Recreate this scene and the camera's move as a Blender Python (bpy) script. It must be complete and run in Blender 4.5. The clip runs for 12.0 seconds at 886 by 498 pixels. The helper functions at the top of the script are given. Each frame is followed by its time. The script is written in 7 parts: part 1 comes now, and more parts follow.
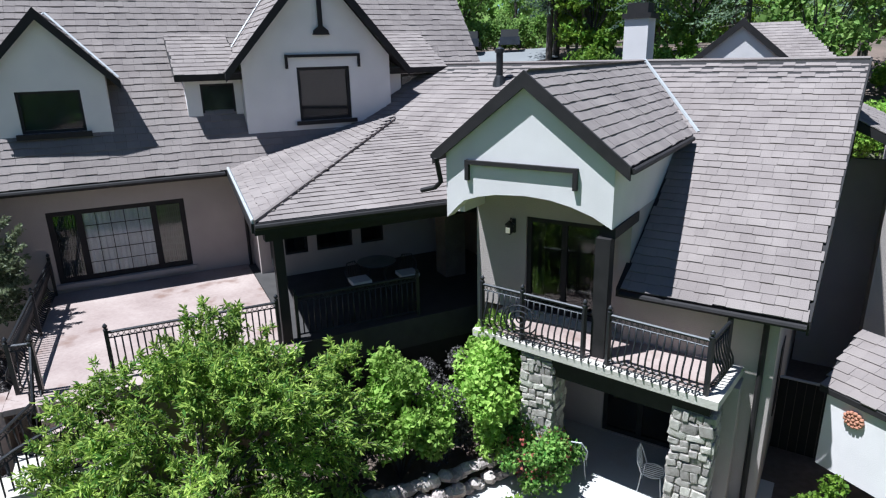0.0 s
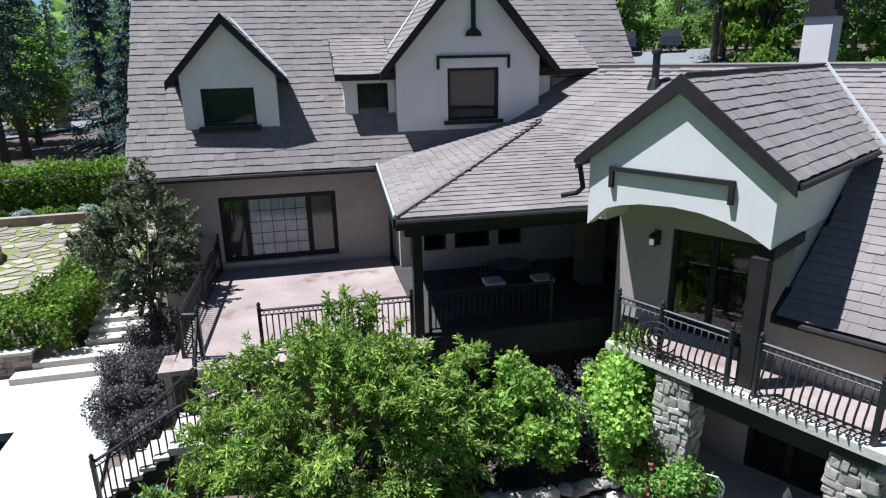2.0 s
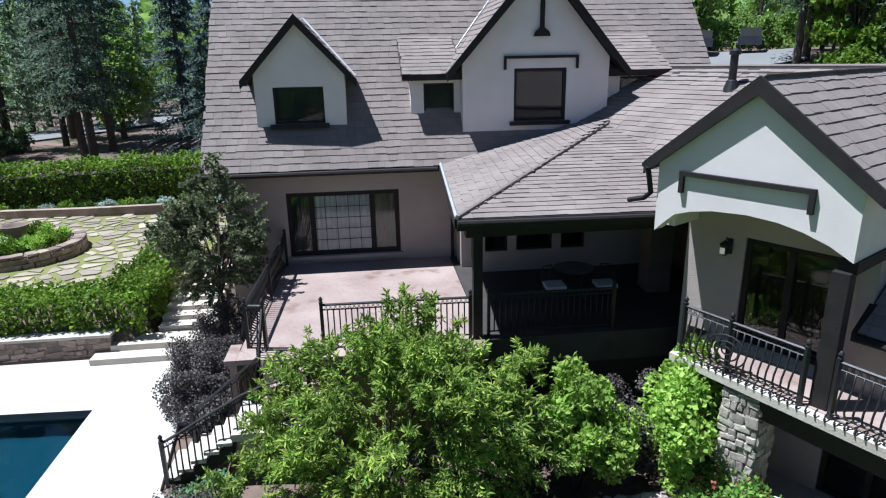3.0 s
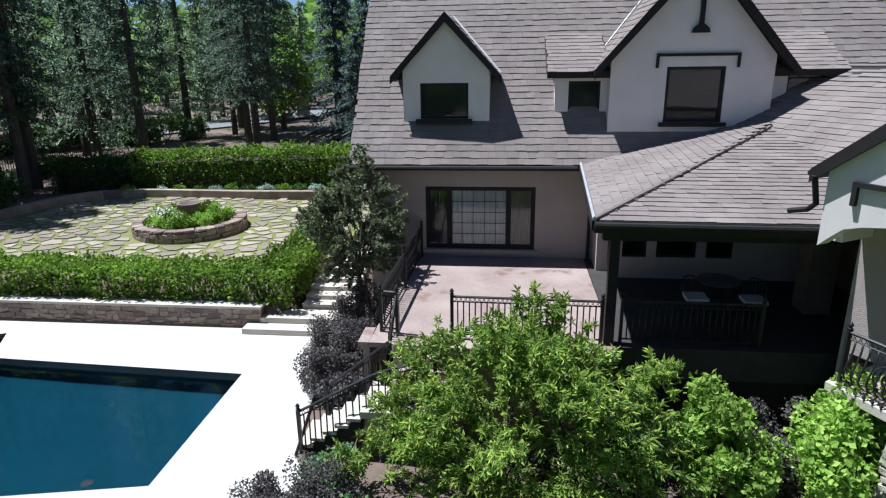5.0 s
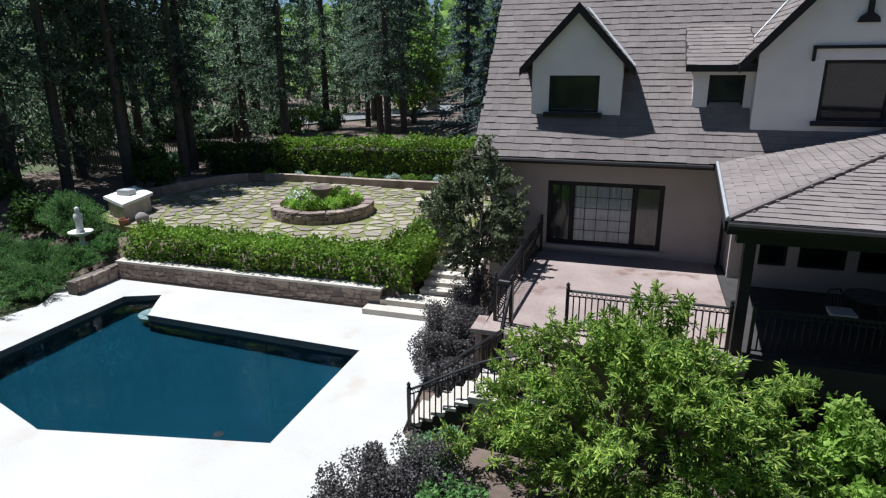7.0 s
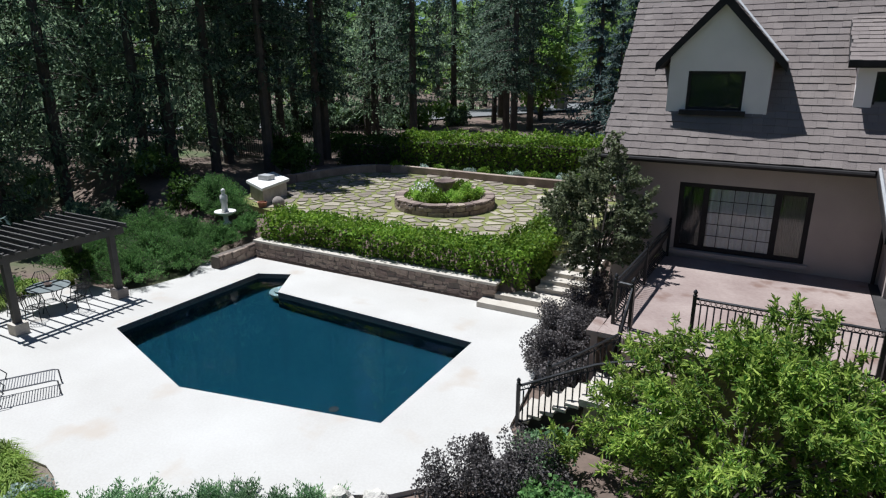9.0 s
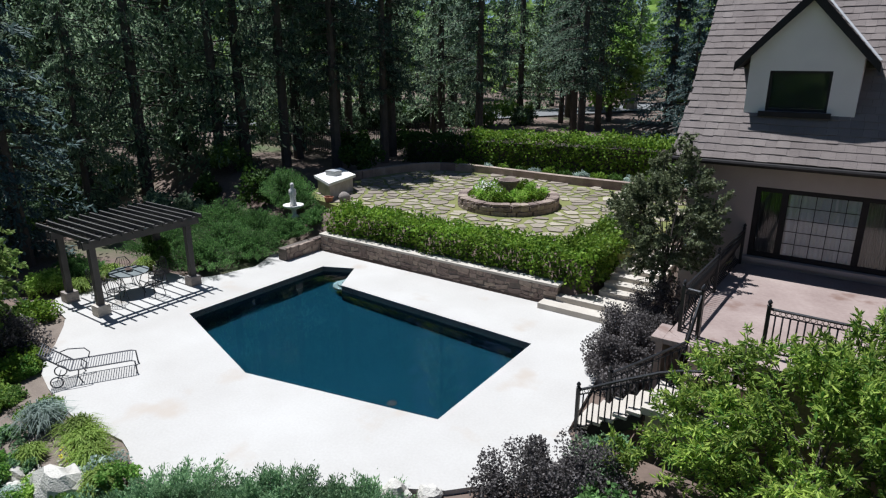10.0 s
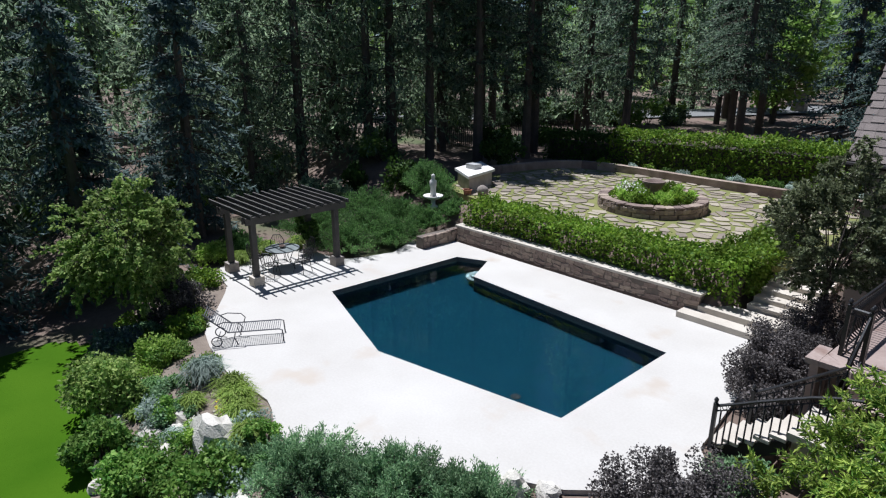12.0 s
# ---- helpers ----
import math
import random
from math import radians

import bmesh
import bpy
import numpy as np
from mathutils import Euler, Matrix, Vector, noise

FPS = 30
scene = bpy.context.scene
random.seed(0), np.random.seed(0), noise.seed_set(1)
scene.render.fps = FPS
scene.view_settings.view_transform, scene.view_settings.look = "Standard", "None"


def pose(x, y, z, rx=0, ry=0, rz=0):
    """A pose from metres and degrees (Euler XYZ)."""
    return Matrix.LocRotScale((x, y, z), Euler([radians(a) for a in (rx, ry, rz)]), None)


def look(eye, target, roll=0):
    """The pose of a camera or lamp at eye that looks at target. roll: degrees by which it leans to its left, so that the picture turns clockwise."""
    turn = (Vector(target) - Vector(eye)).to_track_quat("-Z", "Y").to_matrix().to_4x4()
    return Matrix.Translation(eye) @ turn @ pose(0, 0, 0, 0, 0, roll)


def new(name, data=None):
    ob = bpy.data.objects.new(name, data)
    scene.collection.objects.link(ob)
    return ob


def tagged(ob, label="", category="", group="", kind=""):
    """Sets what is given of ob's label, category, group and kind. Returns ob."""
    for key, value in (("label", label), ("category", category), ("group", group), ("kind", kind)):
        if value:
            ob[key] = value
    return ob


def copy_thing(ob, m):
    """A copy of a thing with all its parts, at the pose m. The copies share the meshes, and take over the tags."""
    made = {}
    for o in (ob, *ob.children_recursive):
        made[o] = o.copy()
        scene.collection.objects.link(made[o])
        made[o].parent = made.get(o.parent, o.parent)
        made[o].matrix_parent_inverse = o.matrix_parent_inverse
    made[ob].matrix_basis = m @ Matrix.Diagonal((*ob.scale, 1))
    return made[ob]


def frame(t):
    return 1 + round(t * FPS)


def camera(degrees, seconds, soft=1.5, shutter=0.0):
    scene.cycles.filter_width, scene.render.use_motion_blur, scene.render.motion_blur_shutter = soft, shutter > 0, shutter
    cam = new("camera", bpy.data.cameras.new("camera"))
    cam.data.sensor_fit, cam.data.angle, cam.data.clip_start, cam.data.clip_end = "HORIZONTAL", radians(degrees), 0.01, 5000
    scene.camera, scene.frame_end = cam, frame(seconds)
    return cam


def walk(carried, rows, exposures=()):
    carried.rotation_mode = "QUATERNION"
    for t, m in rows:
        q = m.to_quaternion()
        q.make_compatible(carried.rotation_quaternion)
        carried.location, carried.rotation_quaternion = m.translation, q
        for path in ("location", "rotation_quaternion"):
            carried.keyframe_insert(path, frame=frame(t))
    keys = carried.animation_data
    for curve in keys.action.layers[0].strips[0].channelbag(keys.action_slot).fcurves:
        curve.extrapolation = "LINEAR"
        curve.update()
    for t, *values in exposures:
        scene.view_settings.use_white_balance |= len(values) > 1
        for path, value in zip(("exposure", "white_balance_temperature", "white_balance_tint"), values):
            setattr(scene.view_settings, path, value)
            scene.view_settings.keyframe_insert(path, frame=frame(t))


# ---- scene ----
cam = camera(71.06, 12.0, soft=1.2)


def turn(yaw, pitch, roll):
    """Heading, tilt and lean of the camera, in degrees."""
    return pose(0, 0, 0, 0, 0, yaw) @ pose(0, 0, 0, 90 + pitch) @ pose(0, 0, 0, 0, 0, roll)


walk(cam, [
    (0.0, pose(-0.098, -0.014, 7.737) @ turn(-25.81, -17.50, -1.37)),
    (0.5, pose(-0.074, -0.015, 7.740) @ turn(-22.28, -17.40, -1.35)),
    (1.0, pose(-0.045, -0.020, 7.750) @ turn(-18.77, -17.36, -1.33)),
    (1.5, pose(-0.026, 0.003, 7.760) @ turn(-15.52, -17.26, -1.30)),
    (2.0, pose(-0.013, 0.033, 7.767) @ turn(-12.46, -17.20, -1.24)),
    (2.5, pose(-0.002, 0.055, 7.773) @ turn(-9.50, -17.16, -1.16)),
    (3.0, pose(0.012, 0.073, 7.780) @ turn(-6.53, -17.12, -1.11)),
    (5.0, pose(-0.026, 0.038, 7.749) @ turn(6.14, -17.07, -0.80)),
    (5.5, pose(-0.018, 0.018, 7.732) @ turn(9.26, -17.08, -0.68)),
    (6.0, pose(0.000, -0.000, 7.696) @ turn(12.30, -17.13, -0.61)),
    (6.5, pose(0.014, -0.020, 7.633) @ turn(15.03, -17.13, -0.56)),
    (7.0, pose(0.021, -0.042, 7.575) @ turn(17.64, -17.12, -0.47)),
    (9.0, pose(-0.003, -0.034, 7.465) @ turn(28.96, -17.23, -0.22)),
    (9.5, pose(-0.025, -0.031, 7.455) @ turn(31.90, -17.30, -0.17)),
    (10.0, pose(-0.037, -0.048, 7.447) @ turn(34.84, -17.31, -0.06)),
    (10.5, pose(-0.041, -0.069, 7.436) @ turn(37.92, -17.37, -0.02)),
    (11.0, pose(-0.037, -0.086, 7.420) @ turn(41.15, -17.46, 0.08)),
    (11.5, pose(-0.020, -0.109, 7.397) @ turn(44.42, -17.54, 0.08)),
    (12.0, pose(-0.003, -0.131, 7.370) @ turn(47.69, -17.59, 0.12)),
], exposures=[(0.0, 0.98, 5450, 6.0), (3.0, 0.85, 5530, 8.0), (6.0, 0.62, 5650, 7.0), (9.5, 0.37, 5820, 8.0), (12.0, 0.4, 5800, 10.5)])

# ---- world and sun ----
TO_SUN = Vector((-0.385, 0.065, 1.0)).normalized()
world = bpy.data.worlds.new("sky")
scene.world = world
world.use_nodes = True
wn = world.node_tree
sky = wn.nodes.new("ShaderNodeTexSky")
sky.sky_type, sky.sun_disc = "NISHITA", False
sky.sun_elevation = math.asin(TO_SUN.z)
sky.altitude, sky.air_density, sky.dust_density = 2200, 0.85, 0.4          # clear mountain air
sky.sun_rotation = math.atan2(TO_SUN.x, TO_SUN.y)
wn.links.new(sky.outputs[0], wn.nodes["Background"].inputs[0])
wn.nodes["Background"].inputs[1].default_value = 0.054
sun = new("sun", bpy.data.lights.new("sun", "SUN"))
sun.data.energy, sun.data.angle, sun.data.color = 5.0, radians(0.53), (1.0, 0.97, 0.93)
sun.matrix_world = look(TO_SUN * 60, (0, 0, 0))


# ---- materials ----
def mat(name, c1, c2, rough=0.8, scale=3.0, fine=40.0, bump=0.3, metal=0.0, vary=0.0, stain=None, size=0.02, spec=0.5):
    """A surface of two colours mixed by coarse and fine noise, with relief; vary: change from piece to piece."""
    m = bpy.data.materials.new(name)
    m.use_nodes = True
    t = m.node_tree
    b = t.nodes["Principled BSDF"]
    co = t.nodes.new("ShaderNodeTexCoord")
    n1, n2 = t.nodes.new("ShaderNodeTexNoise"), t.nodes.new("ShaderNodeTexNoise")
    n1.inputs["Scale"].default_value, n1.inputs["Detail"].default_value = scale, 5
    n2.inputs["Scale"].default_value, n2.inputs["Detail"].default_value = fine, 3
    for nn in (n1, n2):
        t.links.new(co.outputs["Object"], nn.inputs["Vector"])
    add = t.nodes.new("ShaderNodeMath")
    add.operation = "MULTIPLY_ADD"
    t.links.new(n1.outputs["Fac"], add.inputs[0])
    add.inputs[1].default_value = 1.6
    sub = t.nodes.new("ShaderNodeMath")
    sub.operation = "MULTIPLY_ADD"
    t.links.new(n2.outputs["Fac"], sub.inputs[0])
    sub.inputs[1].default_value, sub.inputs[2].default_value = 0.7, -0.65
    t.links.new(sub.outputs[0], add.inputs[2])
    mix = t.nodes.new("ShaderNodeMix")
    mix.data_type = "RGBA"
    t.links.new(add.outputs[0], mix.inputs["Factor"])
    mix.inputs["A"].default_value, mix.inputs["B"].default_value = (*c1, 1), (*c2, 1)
    out = mix.outputs["Result"]
    if stain:
        n3 = t.nodes.new("ShaderNodeTexNoise")
        n3.inputs["Scale"].default_value, n3.inputs["Detail"].default_value = stain[1], 6
        t.links.new(co.outputs["Object"], n3.inputs["Vector"])
        ramp = t.nodes.new("ShaderNodeValToRGB")
        ramp.color_ramp.elements[0].position, ramp.color_ramp.elements[1].position = stain[2], stain[2] + 0.12
        t.links.new(n3.outputs["Fac"], ramp.inputs["Fac"])
        mx = t.nodes.new("ShaderNodeMix")
        mx.data_type = "RGBA"
        t.links.new(ramp.outputs["Color"], mx.inputs["Factor"])
        t.links.new(out, mx.inputs["A"])
        mx.inputs["B"].default_value = (*stain[0], 1)
        out = mx.outputs["Result"]
    if vary:
        oi, ge = t.nodes.new("ShaderNodeObjectInfo"), t.nodes.new("ShaderNodeNewGeometry")
        a2 = t.nodes.new("ShaderNodeMath")
        a2.operation = "ADD"
        t.links.new(oi.outputs["Random"], a2.inputs[0])
        t.links.new(ge.outputs["Random Per Island"], a2.inputs[1])
        fr = t.nodes.new("ShaderNodeMath")
        fr.operation = "FRACT"
        t.links.new(a2.outputs[0], fr.inputs[0])
        mp = t.nodes.new("ShaderNodeMapRange")
        t.links.new(fr.outputs[0], mp.inputs[0])
        mp.inputs[3].default_value, mp.inputs[4].default_value = 1 - vary, 1 + vary
        hs = t.nodes.new("ShaderNodeHueSaturation")
        t.links.new(mp.outputs[0], hs.inputs["Value"])
        t.links.new(out, hs.inputs["Color"])
        h2 = t.nodes.new("ShaderNodeMapRange")
        t.links.new(fr.outputs[0], h2.inputs[0])
        h2.inputs[3].default_value, h2.inputs[4].default_value = 0.5 - vary * 0.04, 0.5 + vary * 0.04
        t.links.new(h2.outputs[0], hs.inputs["Hue"])
        out = hs.outputs["Color"]
    t.links.new(out, b.inputs["Base Color"])
    b.inputs["Roughness"].default_value, b.inputs["Metallic"].default_value = rough, metal
    b.inputs["Specular IOR Level"].default_value = spec
    if bump:
        bp = t.nodes.new("ShaderNodeBump")
        bp.inputs["Strength"].default_value, bp.inputs["Distance"].default_value = bump, size
        t.links.new(n2.outputs["Fac"], bp.inputs["Height"])
        t.links.new(bp.outputs[0], b.inputs["Normal"])
    return m


def leaf_mat(name, c1, c2, trans=0.35, rough=0.65):
    """Leaves: colour from leaf to leaf, some light through them."""
    m = bpy.data.materials.new(name)
    m.use_nodes = True
    t = m.node_tree
    b = t.nodes["Principled BSDF"]
    ge, oi = t.nodes.new("ShaderNodeNewGeometry"), t.nodes.new("ShaderNodeObjectInfo")
    mix = t.nodes.new("ShaderNodeMix")
    mix.data_type = "RGBA"
    t.links.new(ge.outputs["Random Per Island"], mix.inputs["Factor"])
    mix.inputs["A"].default_value, mix.inputs["B"].default_value = (*c1, 1), (*c2, 1)
    co, nz = t.nodes.new("ShaderNodeTexCoord"), t.nodes.new("ShaderNodeTexNoise")
    nz.inputs["Scale"].default_value = 0.9
    t.links.new(co.outputs["Object"], nz.inputs["Vector"])
    mr = t.nodes.new("ShaderNodeMapRange")
    t.links.new(nz.outputs["Fac"], mr.inputs[0])
    mr.inputs[1].default_value, mr.inputs[2].default_value, mr.inputs[3].default_value, mr.inputs[4].default_value = 0.3, 0.7, 0.65, 1.3
    rm, ml = t.nodes.new("ShaderNodeMapRange"), t.nodes.new("ShaderNodeMath")
    t.links.new(oi.outputs["Random"], rm.inputs[0])
    rm.inputs[3].default_value, rm.inputs[4].default_value = 0.82, 1.22
    ml.operation = "MULTIPLY"
    t.links.new(mr.outputs[0], ml.inputs[0])
    t.links.new(rm.outputs[0], ml.inputs[1])
    hs = t.nodes.new("ShaderNodeHueSaturation")
    t.links.new(mix.outputs["Result"], hs.inputs["Color"])
    t.links.new(ml.outputs[0], hs.inputs["Value"])
    t.links.new(hs.outputs["Color"], b.inputs["Base Color"])
    b.inputs["Roughness"].default_value = rough
    b.inputs["Specular IOR Level"].default_value = 0.25
    tr = t.nodes.new("ShaderNodeBsdfTranslucent")
    t.links.new(hs.outputs["Color"], tr.inputs["Color"])
    ms = t.nodes.new("ShaderNodeMixShader")
    ms.inputs[0].default_value = trans
    t.links.new(b.outputs[0], ms.inputs[1])
    t.links.new(tr.outputs[0], ms.inputs[2])
    t.links.new(ms.outputs[0], t.nodes["Material Output"].inputs["Surface"])
    return m


def glass_mat(name, tint, rough=0.03):
    m = bpy.data.materials.new(name)
    m.use_nodes = True
    b = m.node_tree.nodes["Principled BSDF"]
    b.inputs["Base Color"].default_value = (*tint, 1)
    b.inputs["Roughness"].default_value = rough
    b.inputs["Transmission Weight"].default_value = 1.0
    b.inputs["IOR"].default_value = 1.45
    return m


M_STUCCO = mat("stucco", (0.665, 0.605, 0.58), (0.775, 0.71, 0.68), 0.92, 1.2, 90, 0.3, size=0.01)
# beige of the front wall; on wing and porch walls it paints in shade
M_PEACHSHADE = mat("beige_shade_stucco", (0.37, 0.31, 0.28), (0.46, 0.39, 0.35), 0.92, 1.0, 45, 0.5)
M_SHINGLE = mat("shingle", (0.168, 0.137, 0.125), (0.256, 0.213, 0.194), 0.9, 0.9, 60, 0.7, vary=0.08)
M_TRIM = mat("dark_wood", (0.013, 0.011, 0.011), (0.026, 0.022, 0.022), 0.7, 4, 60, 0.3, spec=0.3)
M_IRON = mat("wrought_iron", (0.018, 0.018, 0.02), (0.035, 0.035, 0.038), 0.45, 6, 80, 0.2, metal=0.4)
M_FLASH = mat("pale_flashing", (0.34, 0.34, 0.34), (0.48, 0.48, 0.48), 0.5, 2, 40, 0.1, metal=0.3)
M_DECK = mat("travertine", (0.42, 0.39, 0.355), (0.53, 0.505, 0.47), 0.85, 0.45, 18, 0.25, stain=((0.44, 0.385, 0.33), 0.7, 0.6))
M_TERRACE = mat("pink_stamped_concrete", (0.23, 0.165, 0.145), (0.38, 0.3, 0.265), 0.8, 0.9, 14, 0.35, stain=((0.19, 0.12, 0.095), 1.3, 0.57))
M_STONE = mat("wall_stone", (0.18, 0.13, 0.105), (0.36, 0.28, 0.23), 0.9, 2.2, 25, 0.7, vary=0.36)
M_WALLJOINT = mat("dark_stone_joint", (0.1, 0.082, 0.068), (0.17, 0.14, 0.118), 0.95, 3, 50, 0.5)
M_RINGWALL = mat("brown_ring_stone", (0.11, 0.08, 0.062), (0.2, 0.155, 0.125), 0.9, 2.2, 25, 0.8)
M_PALESTONE = mat("pale_stone", (0.27, 0.23, 0.195), (0.52, 0.465, 0.41), 0.9, 2.0, 25, 0.6, vary=0.36)
M_MORTAR = mat("mortar", (0.2, 0.18, 0.16), (0.3, 0.27, 0.24), 0.95, 3, 50, 0.5)
M_FLAG = mat("flagstone", (0.185, 0.15, 0.113), (0.35, 0.3, 0.235), 0.9, 0.8, 18, 0.5, vary=0.3)
M_STEP = mat("step_stone", (0.42, 0.37, 0.31), (0.58, 0.53, 0.46), 0.9, 1.2, 25, 0.4)
M_SOIL = mat("soil", (0.14, 0.105, 0.08), (0.26, 0.205, 0.16), 0.95, 0.6, 12, 0.8)
M_MULCH = mat("mulch", (0.13, 0.1, 0.08), (0.25, 0.2, 0.16), 0.95, 2, 30, 0.9)
M_GROUND = mat("forest_floor", (0.06, 0.047, 0.035), (0.21, 0.145, 0.115), 0.95, 0.25, 7, 0.8, stain=((0.06, 0.09, 0.025), 0.12, 0.58))
M_LAWN = mat("lawn", (0.035, 0.095, 0.003), (0.06, 0.13, 0.006), 1.0, 0.5, 60, 0.8, spec=0.05)
M_ROAD = mat("road", (0.15, 0.15, 0.15), (0.2, 0.2, 0.197), 0.9, 0.4, 20, 0.2)
M_POOL = mat("pool_plaster", (0.0032, 0.0195, 0.0305), (0.0055, 0.0255, 0.039), 0.9, 0.5, 10, 0.1, spec=0.0)
M_POOLSTEP = mat("pool_step_tile", (0.1, 0.12, 0.12), (0.18, 0.2, 0.2), 0.6, 3, 30, 0.3)
M_POOLTILE = mat("pool_tile", (0.012, 0.014, 0.018), (0.03, 0.035, 0.042), 0.4, 3, 30, 0.3)
M_BARK = mat("bark", (0.05, 0.04, 0.032), (0.11, 0.09, 0.075), 0.95, 3, 30, 0.9)
M_GREYWOOD = mat("grey_stained_wood", (0.055, 0.05, 0.046), (0.09, 0.082, 0.075), 0.75, 3, 50, 0.4)
M_ROCK = mat("pale_rock", (0.42, 0.385, 0.335), (0.66, 0.62, 0.55), 0.95, 3.0, 30, 0.9, vary=0.15)
M_BANKROCK = mat("bank_stone", (0.27, 0.215, 0.19), (0.5, 0.43, 0.39), 0.95, 3.0, 30, 0.8, vary=0.3)
# near-black floor colour that holds the shade under the porch roof
M_SHADEFLOOR = mat("shaded_floor", (0.03, 0.026, 0.024), (0.055, 0.048, 0.045), 0.7, 3, 40, 0.3)
M_GLASS = glass_mat("window_glass", (0.96, 0.98, 0.98))
M_CURTAIN = mat("sheer_curtain", (0.5, 0.52, 0.53), (0.64, 0.65, 0.65), 0.9, 3, 20, 0.2)
# near-black for unlit interiors behind glass: the shade is in the colour
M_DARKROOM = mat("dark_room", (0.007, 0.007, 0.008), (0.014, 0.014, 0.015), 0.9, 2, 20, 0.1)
M_WHITESTONE = mat("white_cast_stone", (0.6, 0.58, 0.54), (0.75, 0.73, 0.69), 0.85, 4, 40, 0.3)
M_TERRACOTTA = mat("terracotta", (0.3, 0.12, 0.07), (0.42, 0.2, 0.12), 0.85, 4, 40, 0.3)
L_PEACH = leaf_mat("bright_leaf", (0.065, 0.155, 0.025), (0.41, 0.5, 0.1), 0.42)
L_BED = leaf_mat("perennial_leaf", (0.075, 0.2, 0.03), (0.29, 0.44, 0.1), 0.42)
L_MAPLE = leaf_mat("maple_leaf", (0.095, 0.19, 0.035), (0.37, 0.46, 0.14), 0.42)
L_SHRUB = leaf_mat("lime_leaf", (0.2, 0.36, 0.045), (0.46, 0.62, 0.14), 0.42)
L_HEDGE = leaf_mat("hedge_leaf", (0.075, 0.165, 0.014), (0.23, 0.33, 0.04), 0.38)
L_DARKHEDGE = leaf_mat("box_leaf", (0.035, 0.08, 0.012), (0.09, 0.16, 0.03), 0.3)
L_PEAR = leaf_mat("olive_leaf", (0.09, 0.115, 0.05), (0.31, 0.34, 0.19), 0.36, 0.42)
L_BARBERRY = leaf_mat("barberry_leaf", (0.05, 0.044, 0.044), (0.175, 0.155, 0.148), 0.25)
L_JUNIPER = leaf_mat("juniper_leaf", (0.065, 0.155, 0.045), (0.19, 0.33, 0.1), 0.35)
L_GREYJUNIPER = leaf_mat("grey_juniper_leaf", (0.085, 0.185, 0.085), (0.33, 0.48, 0.25), 0.4)
L_FIR = leaf_mat("fir_needle", (0.06, 0.115, 0.07), (0.38, 0.48, 0.29), 0.56)
L_PINE = leaf_mat("pine_needle", (0.03, 0.062, 0.042), (0.19, 0.265, 0.17), 0.4)
L_SPRUCE = leaf_mat("blue_spruce_needle", (0.042, 0.075, 0.07), (0.14, 0.2, 0.182), 0.3)
L_FAR = leaf_mat("woodland_leaf", (0.11, 0.22, 0.035), (0.33, 0.46, 0.12), 0.4)
L_GRASS = leaf_mat("grass_blade", (0.17, 0.28, 0.04), (0.36, 0.46, 0.1), 0.4)
L_FESCUE = leaf_mat("blue_grass_blade", (0.28, 0.36, 0.31), (0.5, 0.58, 0.5), 0.45)
L_RED = leaf_mat("red_petal", (0.3, 0.06, 0.05), (0.45, 0.16, 0.11), 0.3)
L_WHITE = leaf_mat("white_petal", (0.6, 0.6, 0.5), (0.8, 0.8, 0.75), 0.3)
L_YELLOW = leaf_mat("yellow_petal", (0.7, 0.5, 0.03), (0.8, 0.65, 0.05), 0.3)


